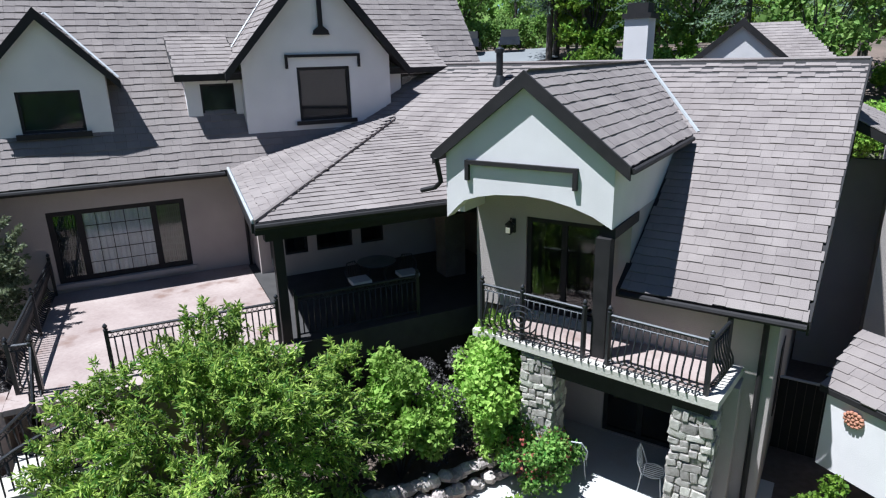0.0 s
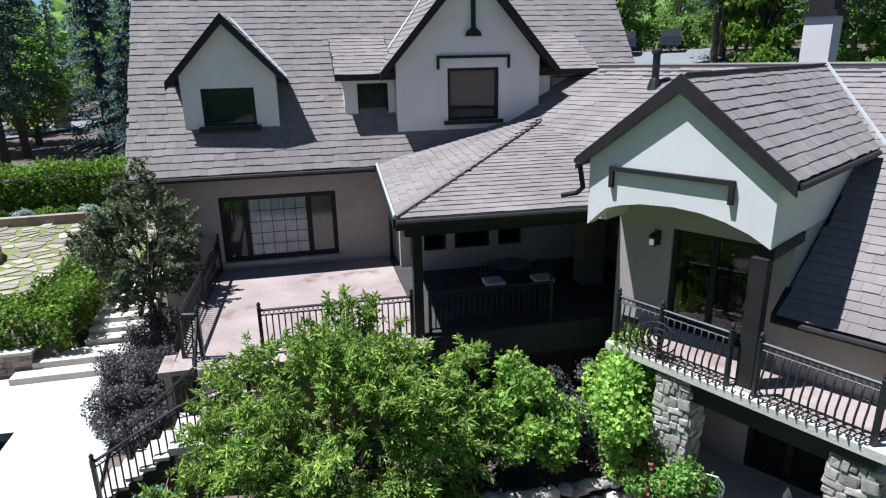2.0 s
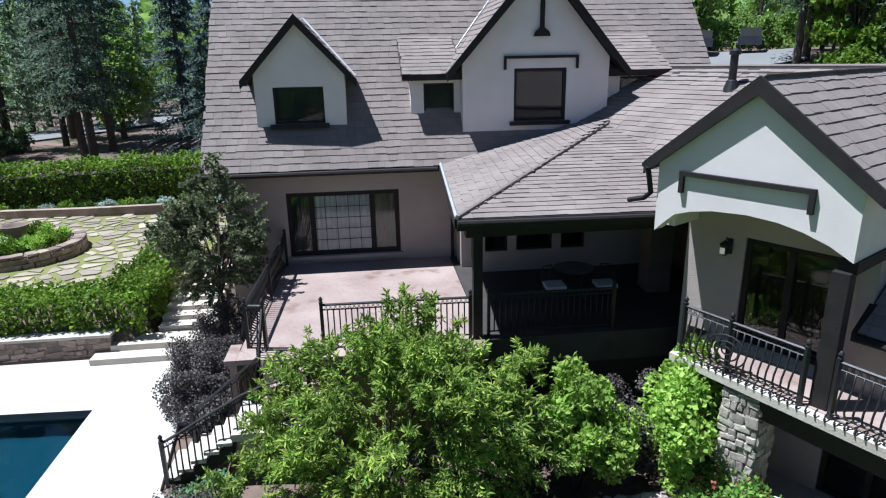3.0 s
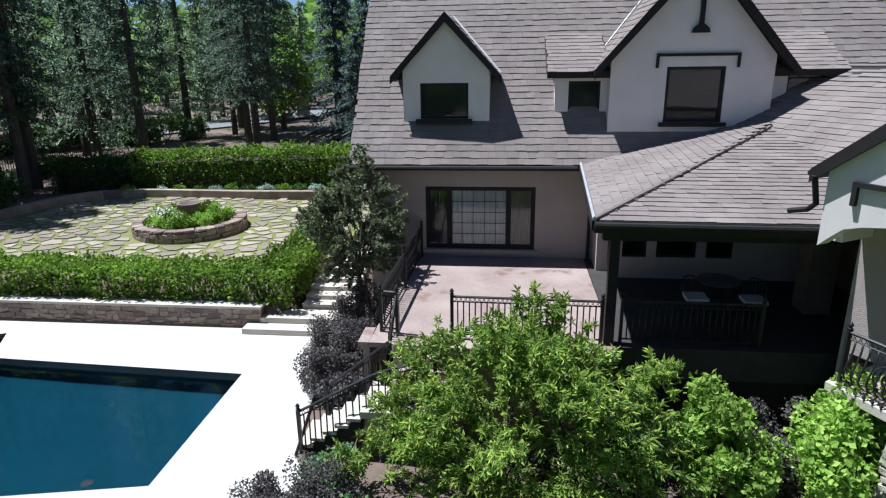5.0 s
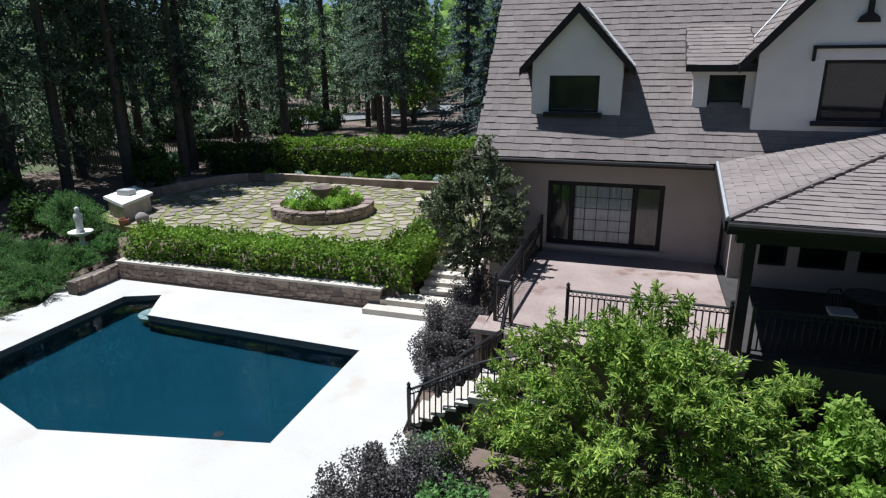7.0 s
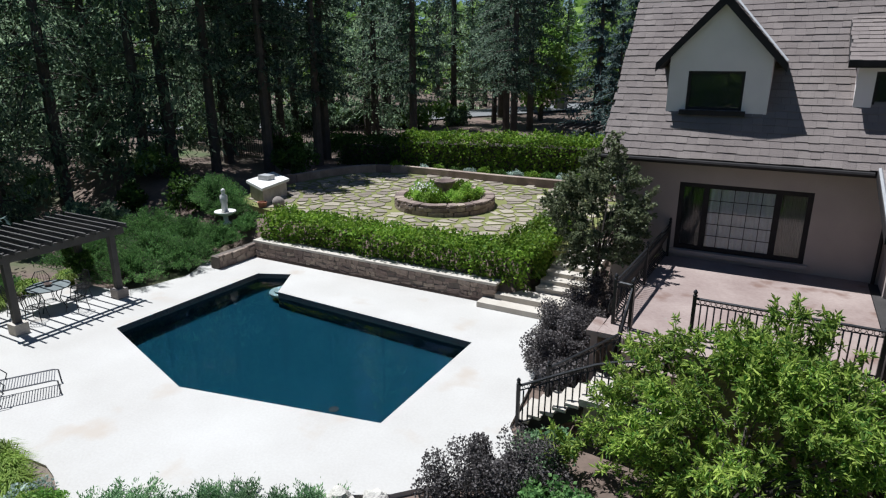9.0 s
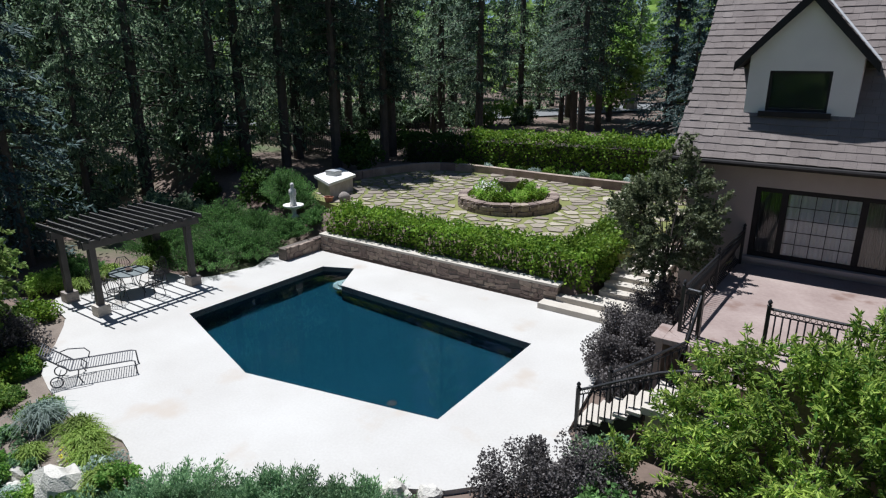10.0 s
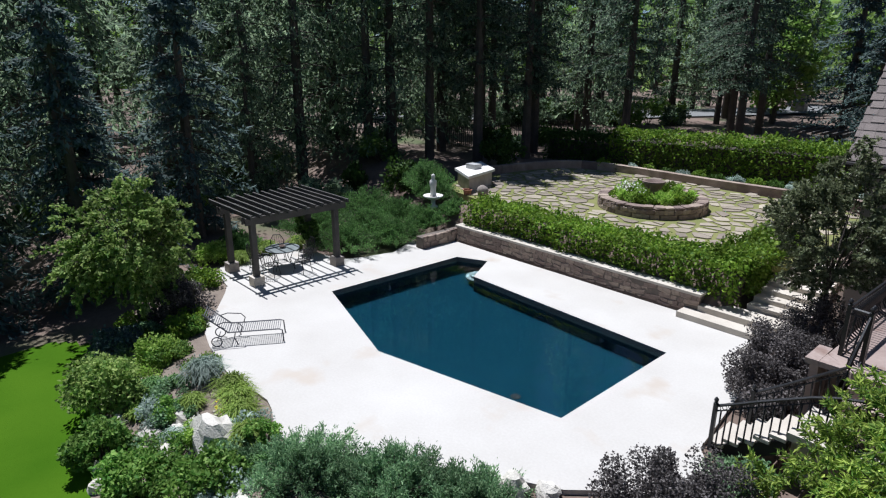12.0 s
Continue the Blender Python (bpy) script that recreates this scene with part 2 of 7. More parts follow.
# ---- shapes ----
class Geo:
    """Collects faces for one mesh; m: a matrix laid on all points that are added."""
    def __init__(self, m=None):
        self.v, self.f, self.m = [], [], m

    def pts(self, ps):
        i = len(self.v)
        self.v += [tuple(self.m @ Vector(p)) if self.m else tuple(p) for p in ps]
        return i

    def face(self, *ps):
        i = self.pts(ps)
        self.f.append(tuple(range(i, i + len(ps))))

    def prism(self, ring, shift):
        """A slab: a flat outline and the way it is drawn out."""
        n, s = len(ring), Vector(shift)
        i = self.pts([Vector(p) for p in ring] + [Vector(p) + s for p in ring])
        self.f += [tuple(range(i + n - 1, i - 1, -1)), tuple(range(i + n, i + 2 * n))]
        self.f += [(i + k, i + (k + 1) % n, i + n + (k + 1) % n, i + n + k) for k in range(n)]
        return self

    def box(self, x0, x1, y0, y1, z0, z1):
        return self.prism([(x0, y0, z0), (x1, y0, z0), (x1, y1, z0), (x0, y1, z0)], (0, 0, z1 - z0))

    def tube(self, path, radii, n=6, cap=True):
        path = [Vector(p) for p in path]
        if not hasattr(radii, "__len__"):
            radii = [radii] * len(path)
        rings, side = [], None
        for k, p in enumerate(path):
            d = (path[min(k + 1, len(path) - 1)] - path[max(k - 1, 0)]).normalized()
            if side is None:
                side = d.orthogonal().normalized()
            side = (side - d * side.dot(d)).normalized()
            up = d.cross(side)
            rings.append(self.pts([p + (side * math.cos(a) + up * math.sin(a)) * radii[k] for a in [2 * math.pi * j / n for j in range(n)]]))
        for a, b in zip(rings, rings[1:]):
            self.f += [(a + j, a + (j + 1) % n, b + (j + 1) % n, b + j) for j in range(n)]
        if cap:
            self.f += [tuple(range(rings[0] + n - 1, rings[0] - 1, -1)), tuple(range(rings[-1], rings[-1] + n))]
        return self

    def lathe(self, at, profile, n=16):
        """Turned form round an upright axis: (radius, height) rows."""
        at, rings = Vector(at), []
        for r, h in profile:
            rings.append(self.pts([at + Vector((r * math.cos(2 * math.pi * j / n), r * math.sin(2 * math.pi * j / n), h)) for j in range(n)]))
        for a, b in zip(rings, rings[1:]):
            self.f += [(a + j, a + (j + 1) % n, b + (j + 1) % n, b + j) for j in range(n)]
        self.f += [tuple(range(rings[0] + n - 1, rings[0] - 1, -1)), tuple(range(rings[-1], rings[-1] + n))]
        return self

    def blob(self, at, r, seed=0, rough=0.25, n=7, m=10):
        """An uneven boulder-like lump."""
        at, r, rings = Vector(at), Vector(r), []
        for i in range(n + 1):
            th = math.pi * i / n
            row = []
            for j in range(m):
                ph = 2 * math.pi * j / m
                d = Vector((math.sin(th) * math.cos(ph), math.sin(th) * math.sin(ph), math.cos(th)))
                k = 1 + rough * noise.noise(d * 1.4 + Vector((seed * 3.1, seed * 1.7, seed)))
                row.append(at + Vector((d.x * r.x, d.y * r.y, d.z * r.z)) * k)
            rings.append(self.pts(row))
        for a, b in zip(rings, rings[1:]):
            self.f += [(a + j, b + j, b + (j + 1) % m, a + (j + 1) % m) for j in range(m)]
        return self

    def mesh(self, name, material, smooth=False):
        me = bpy.data.meshes.new(name)
        me.from_pydata(self.v, [], self.f)
        me.materials.append(material)
        if smooth:
            me.polygons.foreach_set("use_smooth", [True] * len(me.polygons))
        me.update()
        return me


def thing(name, at, label, category, group="", kind=""):
    ob = new(name)
    ob.location = at
    ob.empty_display_size = 0.2
    return tagged(ob, label, category, group, kind)


def part(name, geo, material, parent, label="", smooth=False):
    ob = new(name, geo.mesh(name, material, smooth))
    ob.parent = parent
    if parent.type == "EMPTY":
        ob.matrix_parent_inverse = Matrix.Translation(-parent.location)
    return tagged(ob, label)


def solid(name, geo, material, label, category, group="", kind="", smooth=False):
    return tagged(new(name, geo.mesh(name, material, smooth)), label, category, group, kind)


def leaves(geo, points, size, rng, droop=0.3, slim=0.35, out=None, flat=0.0):
    """Adds one folded leaf at each point; out: centre from which the leaves point away."""
    n = len(points)
    d = rng.normal(size=(n, 3))
    if out is not None:
        d += 1.2 * (points - out) / (np.linalg.norm(points - out, axis=1, keepdims=True) + 1e-6)
    d[:, 2] -= droop
    d /= np.linalg.norm(d, axis=1, keepdims=True)
    up = rng.normal(size=(n, 3)) * (1 - flat)
    up[:, 2] += flat * 1.5
    s = np.cross(d, up)
    s /= np.linalg.norm(s, axis=1, keepdims=True) + 1e-9
    ln = size * rng.uniform(0.6, 1.3, (n, 1))
    w = ln * slim
    nrm = np.cross(d, s) * ln * 0.12
    a, b = points, points + d * ln
    mid = points + d * ln * 0.5
    l, r = mid + s * w + nrm, mid - s * w + nrm
    i0 = len(geo.v)
    vv = np.stack([a, l, b, r], 1).reshape(-1, 3)
    geo.v += [tuple(q) for q in vv.tolist()]
    geo.f += [(i0 + 4 * k, i0 + 4 * k + 1, i0 + 4 * k + 2, i0 + 4 * k + 3) for k in range(n)]
    return geo


def cloud(rng, centres, radii, count, shell=0.55):
    """Points scattered through clumps, denser near their outside."""
    k = rng.integers(0, len(centres), count)
    d = rng.normal(size=(count, 3))
    d /= np.linalg.norm(d, axis=1, keepdims=True)
    r = shell + (1 - shell) * rng.random((count, 1)) ** 0.5
    return np.array(centres)[k] + d * r * np.array(radii)[k].reshape(count, -1)


# ---- ground ----
def step01(x, a, b):
    k = min(max((x - a) / (b - a), 0.0), 1.0)
    return k * k * (3 - 2 * k)


def land(x, y):
    """Height of the ground: pool court at 0, upper garden at 1.25, lawn and lower court below."""
    up = step01(y, 16.7, 17.4) * (1 - step01(x, -4.4, -3.9)) * step01(x, -24.0, -17.9)
    up = max(up, step01(y, 17.5, 22.0) * (1 - step01(x, -4.4, -3.9)))
    if -7.0 < x < -4.2:
        up = min(up, step01(y, 17.2, 20.8) * 0.92)
    z = -0.12 + 1.37 * up
    far = step01(-x, 13.5, 18.5)
    z -= 0.75 * (1 - step01(y, 1.0 + 1.8 * far, 4.5 + 2.4 * far)) * step01(-x, 7.0, 11.0)
    z -= 0.62 * step01(x, -2.5, 2.0) * (1 - step01(y, 12.0, 16.0))
    z -= 0.5 * (1 - step01(y, 0.0, 5.0)) * step01(-x, 15.0, 30.0)
    z += 0.5 * step01(math.hypot(x + 5, y - 15), 45, 140) + 14 * step01(math.hypot(x, y), 110, 420)
    z += 8.0 * step01(x * 0.62 + y * 0.78, 36, 58) * step01(x, 4, 22)
    return z + 0.05 * noise.noise(Vector((x * 0.3, y * 0.3, 0)))


def axis_steps(near0, near1, fine, far):
    a = [near0 + fine * i for i in range(int((near1 - near0) / fine) + 1)]
    s, hi, lo = fine, a[-1], a[0]
    while hi < far:
        s *= 1.25
        hi += s
        a.append(hi)
    s = fine
    while lo > -far:
        s *= 1.25
        lo -= s
        a.insert(0, lo)
    return a


gx, gy = axis_steps(-30, 14, 0.5, 900), axis_steps(-4, 40, 0.5, 900)
POOL = [(-6.8, 13.85), (-6.77, 9.42), (-11.85, 8.4), (-16.25, 9.8), (-16.12, 15.26), (-15.0, 15.75), (-14.17, 14.2)]


def inside(poly, x, y):
    hit = False
    for (x0, y0), (x1, y1) in zip(poly, poly[1:] + poly[:1]):
        if (y0 > y) != (y1 > y) and x < (x1 - x0) * (y - y0) / (y1 - y0) + x0:
            hit = not hit
    return hit


g = Geo()
for y in gy:
    for x in gx:
        under_pool = -17.5 < x < -5.8 and 7.2 < y < 16.2
        g.v.append((x, y, -2.6 if under_pool else land(x, y)))
nx = len(gx)
g.f = [(j * nx + i, j * nx + i + 1, (j + 1) * nx + i + 1, (j + 1) * nx + i) for j in range(len(gy) - 1) for i in range(nx - 1)]
solid("ground", g, M_GROUND, "brown needle-strewn ground with green patches", "ground", kind="structure", smooth=True)


def smooth_ring(pts, n=4):
    """A rounded closed outline through a few corner points."""
    out, k = [], len(pts)
    for i in range(k):
        p0, p1, p2, p3 = (Vector((*pts[(i + j - 1) % k], 0)) for j in range(4))
        for s in range(n):
            t = s / n
            out.append(0.5 * ((2 * p1) + (p2 - p0) * t + (2 * p0 - 5 * p1 + 4 * p2 - p3) * t * t + (3 * p1 - p0 - 3 * p2 + p3) * t ** 3))
    return [(p.x, p.y) for p in out]


# pool deck with the pool's opening: a ring of faces between the outer and the inner outline
FRONT = smooth_ring([(-4.3, 10.6), (-4.9, 8.1), (-6.6, 6.9), (-9.5, 4.95), (-10.4, 4.75), (-11.6, 5.15), (-13.2, 5.0), (-15.9, 5.5), (-17.4, 6.5), (-19.0, 7.5), (-20.9, 8.1), (-20.9, 11.3), (-18.8, 11.9), (-18.2, 13.9), (-17.9, 15.4)], 3)
OUTER = FRONT[:-2] + [(-17.6, 16.9), (-5.0, 16.9), (-5.15, 14.9), (-4.65, 13.2)]
bm = bmesh.new()
ov = [bm.verts.new((x, y, 0)) for x, y in OUTER]
iv = [bm.verts.new((x, y, 0)) for x, y in POOL]
es = [bm.edges.new((a, b)) for ring in (ov, iv) for a, b in zip(ring, ring[1:] + ring[:1])]
bmesh.ops.triangle_fill(bm, use_beauty=True, use_dissolve=False, edges=es)
kill = [f for f in bm.faces if inside(POOL, f.calc_center_median().x, f.calc_center_median().y)]
bmesh.ops.delete(bm, geom=kill, context="FACES")
bmesh.ops.recalc_face_normals(bm, faces=bm.faces)
if sum(f.normal.z for f in bm.faces) < 0:
    bmesh.ops.reverse_faces(bm, faces=bm.faces)
ext = bmesh.ops.extrude_face_region(bm, geom=bm.faces[:])
bmesh.ops.translate(bm, vec=(0, 0, -0.3), verts=[e for e in ext["geom"] if isinstance(e, bmesh.types.BMVert)])
bmesh.ops.recalc_face_normals(bm, faces=bm.faces)
me = bpy.data.meshes.new("pavement")
bm.to_mesh(me)
me.materials.append(M_DECK)
tagged(new("pavement", me), "pale cream travertine pool deck with a curved garden edge", "pool deck", kind="structure")

# pool shell and water
pool = thing("swimming_pool", (-11.5, 11.5, 0), "dark-bottomed irregular swimming pool set into a pale deck", "pool")
g = Geo()
for (x0, y0), (x1, y1) in zip(POOL, POOL[1:] + POOL[:1]):
    g.face((x0, y0, -0.012), (x1, y1, -0.012), (x1, y1, -0.22), (x0, y0, -0.22))
part("waterline_tile", g, M_POOLTILE, pool, "black waterline tiles")
g = Geo()
for (x0, y0), (x1, y1) in zip(POOL, POOL[1:] + POOL[:1]):
    g.face((x0, y0, -0.22), (x1, y1, -0.22), (x1, y1, -1.15), (x0, y0, -1.15))
g.face(*[(x, y, -1.15) for x, y in reversed(POOL)])
part("basin", g, M_POOL, pool, "dark blue plaster basin")
g = Geo()
g.face(*[(x, y, -0.16) for x, y in reversed(POOL)])
wat = bpy.data.materials.new("water")
wat.use_nodes = True
wb = wat.node_tree.nodes["Principled BSDF"]
wb.inputs["Base Color"].default_value = (0.6, 0.88, 0.94, 1)
wb.inputs["Roughness"].default_value = 0.02
wb.inputs["IOR"].default_value = 1.33
wb.inputs["Transmission Weight"].default_value = 1.0
wb.inputs["Specular IOR Level"].default_value = 0.06
wnz, wbp = wat.node_tree.nodes.new("ShaderNodeTexNoise"), wat.node_tree.nodes.new("ShaderNodeBump")
wnz.inputs["Scale"].default_value = 2.5
wbp.inputs["Strength"].default_value, wbp.inputs["Distance"].default_value = 0.05, 0.02
wat.node_tree.links.new(wnz.outputs["Fac"], wbp.inputs["Height"])
wat.node_tree.links.new(wbp.outputs[0], wb.inputs["Normal"])
wo = part("water", g, wat, pool)
wo.visible_shadow = False
for i in range(3):
    g = Geo()
    r = 0.2 + 0.17 * i
    cx, cy = -14.58, 14.96
    ring = [(cx + r * math.cos(a), cy + r * math.sin(a), -0.19 - 0.16 * i) for a in np.linspace(math.pi * 0.69, math.pi * 1.63, 11)] + [(cx, cy, -0.19 - 0.16 * i)]
    g.prism(ring, (0, 0, -0.2))
    part("pool_step", g, M_POOLSTEP, pool, "grey curved pool step")
g = Geo().lathe((-8.7, 10.2, -1.15), [(0.13, 0.0), (0.13, 0.015), (0.02, 0.02)], 12)
part("drain", g, M_DARKROOM, pool)

# ---- main house ----
TZ, WY = 1.9, 18.27                        # terrace level, front wall
EY, EZ, SL = 17.64, 4.86, 1.23             # eave and slope of the main roof
house = thing("house", (2.0, 20.0, 1.25), "grey-beige stucco house with a steep shingled roof and dormers", "house")


def wall_with_hole(geo, x0, x1, y0, y1, z0, z1, holes):
    """One connected wall along x with openings (xa, xb, za, zb)."""
    xs = sorted({x0, x1, *[h[0] for h in holes], *[h[1] for h in holes]})
    zs = sorted({z0, z1, *[h[2] for h in holes], *[h[3] for h in holes]})
    made = {}

    def at(i, y, k):
        if (i, y, k) not in made:
            made[(i, y, k)] = geo.pts([(xs[i], y, zs[k])])
        return made[(i, y, k)]

    def full(i, k):
        if not (0 <= i < len(xs) - 1 and 0 <= k < len(zs) - 1):
            return False
        x, z = (xs[i] + xs[i + 1]) / 2, (zs[k] + zs[k + 1]) / 2
        return not any(h[0] < x < h[1] and h[2] < z < h[3] for h in holes)

    for i in range(len(xs) - 1):
        for k in range(len(zs) - 1):
            if not full(i, k):
                continue
            geo.f.append((at(i, y0, k), at(i + 1, y0, k), at(i + 1, y0, k + 1), at(i, y0, k + 1)))
            geo.f.append((at(i + 1, y1, k), at(i, y1, k), at(i, y1, k + 1), at(i + 1, y1, k + 1)))
            if not full(i - 1, k):
                geo.f.append((at(i, y1, k), at(i, y0, k), at(i, y0, k + 1), at(i, y1, k + 1)))
            if not full(i + 1, k):
                geo.f.append((at(i + 1, y0, k), at(i + 1, y1, k), at(i + 1, y1, k + 1), at(i + 1, y0, k + 1)))
            if not full(i, k - 1):
                geo.f.append((at(i, y1, k), at(i + 1, y1, k), at(i + 1, y0, k), at(i, y0, k)))
            if not full(i, k + 1):
                geo.f.append((at(i, y0, k + 1), at(i + 1, y0, k + 1), at(i + 1, y1, k + 1), at(i, y1, k + 1)))
    return geo


def window(parent, m, w, h, lights=(), frame_w=0.09, curtain=False, label="dark wood window with clear glass", muntins=(), name="window", deep=1.6):
    """A window in its own frame: x along the wall, y into it, from the lower left corner."""
    root = part(name, Geo(m).box(0, w, 0.05, 0.13, 0, frame_w).box(0, w, 0.05, 0.13, h - frame_w, h).box(0, frame_w, 0.05, 0.13, frame_w, h - frame_w).box(w - frame_w, w, 0.05, 0.13, frame_w, h - frame_w), M_TRIM, parent, label)
    for x in lights:
        part("mullion", Geo(m).box(x - frame_w * 0.6, x + frame_w * 0.6, 0.06, 0.14, frame_w, h - frame_w), M_TRIM, root)
    xs = [frame_w] + list(lights) + [w - frame_w]
    for xa, xb in zip(xs, xs[1:]):
        po = part("pane", Geo(m).box(xa, xb, 0.092, 0.1, frame_w, h - frame_w), M_GLASS, root)
        po.visible_shadow = False
    for a, b, nxm, nzm in muntins:
        for i in range(1, nxm):
            x = a + (b - a) * i / nxm
            part("muntin", Geo(m).box(x - 0.008, x + 0.008, 0.07, 0.088, frame_w, h - frame_w), M_TRIM, root)
        for j in range(1, nzm):
            z = frame_w + (h - 2 * frame_w) * j / nzm
            part("muntin", Geo(m).box(a, b, 0.068, 0.086, z - 0.008, z + 0.008), M_TRIM, root)
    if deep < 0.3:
        # board added right behind the pane, coloured as an unlit room
        part("blind", Geo(m).box(frame_w, w - frame_w, deep, deep + 0.01, frame_w, h - frame_w), M_DARKROOM, root, "near-black board standing in for the unlit room")
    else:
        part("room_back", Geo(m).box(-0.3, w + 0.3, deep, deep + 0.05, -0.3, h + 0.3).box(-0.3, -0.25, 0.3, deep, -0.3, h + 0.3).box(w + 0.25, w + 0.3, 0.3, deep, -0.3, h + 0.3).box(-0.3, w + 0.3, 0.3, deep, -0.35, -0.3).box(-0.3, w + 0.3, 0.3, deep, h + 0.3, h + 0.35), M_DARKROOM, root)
    if curtain:
        for a, b, cloth, words in curtain:
            cg = Geo(m)
            n = 40
            pts = [(a + (b - a) * i / n, 0.17 + 0.025 * math.sin(i * 1.9), 0) for i in range(n + 1)]
            for p, q in zip(pts, pts[1:]):
                cg.face(p, q, (q[0], q[1], h), (p[0], p[1], h))
            part("curtain", cg, cloth, root, words)
    return root


SHINGLE_PIECES = []


def shingles(parent, p0, uu, vv, poly, w=0.28, e=0.225, near=None, limit=280, rng=random.Random(3)):
    """Lays overlapping shingles on the plane p0 + s uu + t vv, within the outline poly in (s, t); those for which near(s, t) holds become parts."""
    p0, uu, vv = Vector(p0), Vector(uu).normalized(), Vector(vv).normalized()
    nn = uu.cross(vv).normalized()
    if nn.z < 0:
        nn = -nn
    joined, count = Geo(), 0
    smin, smax = min(p[0] for p in poly), max(p[0] for p in poly)
    tmin, tmax = min(p[1] for p in poly), max(p[1] for p in poly)
    row, t = 0, tmin
    while t < tmax:
        s = smin - rng.uniform(0, w)
        while s < smax:
            ww = w * rng.choice((0.75, 0.9, 1.0, 1.0, 1.15))
            sc, tc = s + ww / 2, t + e / 2
            if inside(poly, sc, tc) or (inside(poly, s + 0.06, tc) or inside(poly, s + ww - 0.06, tc)):
                sa, sb = s, s + ww
                while sa < sb - 0.04 and not inside(poly, sa + 0.01, tc):
                    sa += 0.04
                while sb > sa + 0.04 and not inside(poly, sb - 0.01, tc):
                    sb -= 0.04
                if sb - sa > 0.05:
                    lo, th = rng.uniform(-0.014, 0.014), rng.uniform(0.02, 0.036)
                    def P(a, b, c):
                        return p0 + uu * a + vv * b + nn * c
                    q = [P(sa + 0.002, t + lo, 0.004), P(sb - 0.002, t + lo, 0.004), P(sb - 0.002, t + e * 1.15, 0.0), P(sa + 0.002, t + e * 1.15, 0.0),
                         P(sa + 0.002, t + lo, th), P(sb - 0.002, t + lo, th), P(sb - 0.002, t + e * 1.15, 0.008), P(sa + 0.002, t + e * 1.15, 0.008)]
                    fs = [(0, 1, 5, 4), (1, 2, 6, 5), (3, 0, 4, 7), (4, 5, 6, 7)]
                    if near and count < limit and near(sc, tc):
                        count += 1
                        SHINGLE_PIECES.append((parent, q, fs))
                    else:
                        i = joined.pts(q)
                        joined.f += [tuple(i + k for k in f) for f in fs]
            s += ww
        t += e
        row += 1
    if joined.v:
        tagged(part("shingles", joined, M_SHINGLE, parent), kind="stuff")


def slab(poly3, down):
    """A roof board: outline and thickness downwards."""
    return Geo().prism(poly3, (0, 0, -down))


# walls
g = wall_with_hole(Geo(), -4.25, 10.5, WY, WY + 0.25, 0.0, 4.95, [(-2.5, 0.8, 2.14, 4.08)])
part("wall", g, M_PEACHSHADE, house, "warm beige stucco front wall")
part("side_wall", Geo().prism([(-4.25, WY + 0.25, 0.5), (-4.25, 29.0, 0.5), (-4.25, 29.0, 5.0), (-4.25, 23.2, 11.2), (-4.25, WY + 0.25, 5.2)], (0.25, 0, 0)), M_PEACHSHADE, house)
part("porch_end_wall", Geo().box(2.5, 2.92, 17.15, WY, 0.6, 4.8), M_PEACHSHADE, house, "short projecting stucco wall")
# main roof
X0, X1, RY = -4.6, 11.0, 23.3
RZ = EZ + SL * (RY - EY)
roof = part("roof", Geo().prism([(X0, EY, EZ - 0.03), (X1, EY, EZ - 0.03), (X1, RY, RZ - 0.03), (X0, RY, RZ - 0.03)], (0, 0, -0.16)).prism([(X0, RY, RZ - 0.03), (X1, RY, RZ - 0.03), (X1, 29.2, EZ - 0.03), (X0, 29.2, EZ - 0.03)], (0, 0, -0.16)), M_TRIM, house, "steep brown-grey shingle roof")
k = math.hypot(1, SL)
shingles(roof, (X0 - 0.05, EY - 0.05, EZ - 0.02), (1, 0, 0), (0, 1, SL), [(0, 0), (X1 - X0 + 0.1, 0), (X1 - X0 + 0.1, (RY - EY) * k), (0, (RY - EY) * k)], near=lambda s, t: t < 2.0 and s < 7)
part("rake_board", Geo().prism([(X0 - 0.02, EY - 0.02, EZ - 0.24), (X0 - 0.02, EY - 0.02, EZ), (X0 - 0.02, RY, RZ), (X0 - 0.02, RY, RZ - 0.24)], (0.04, 0, 0)), M_TRIM, house)
part("gutter", Geo().tube([(X0, EY - 0.1, EZ - 0.1), (1.9, EY - 0.1, EZ - 0.1)], 0.065, 8), M_TRIM, house, "dark half-round gutter")
part("ridge_cap", Geo().tube([(X0, RY, RZ + 0.02), (X1, RY, RZ + 0.02)], 0.09, 6), M_SHINGLE, house)


def roof_y(z):
    return EY + (z - EZ) / SL


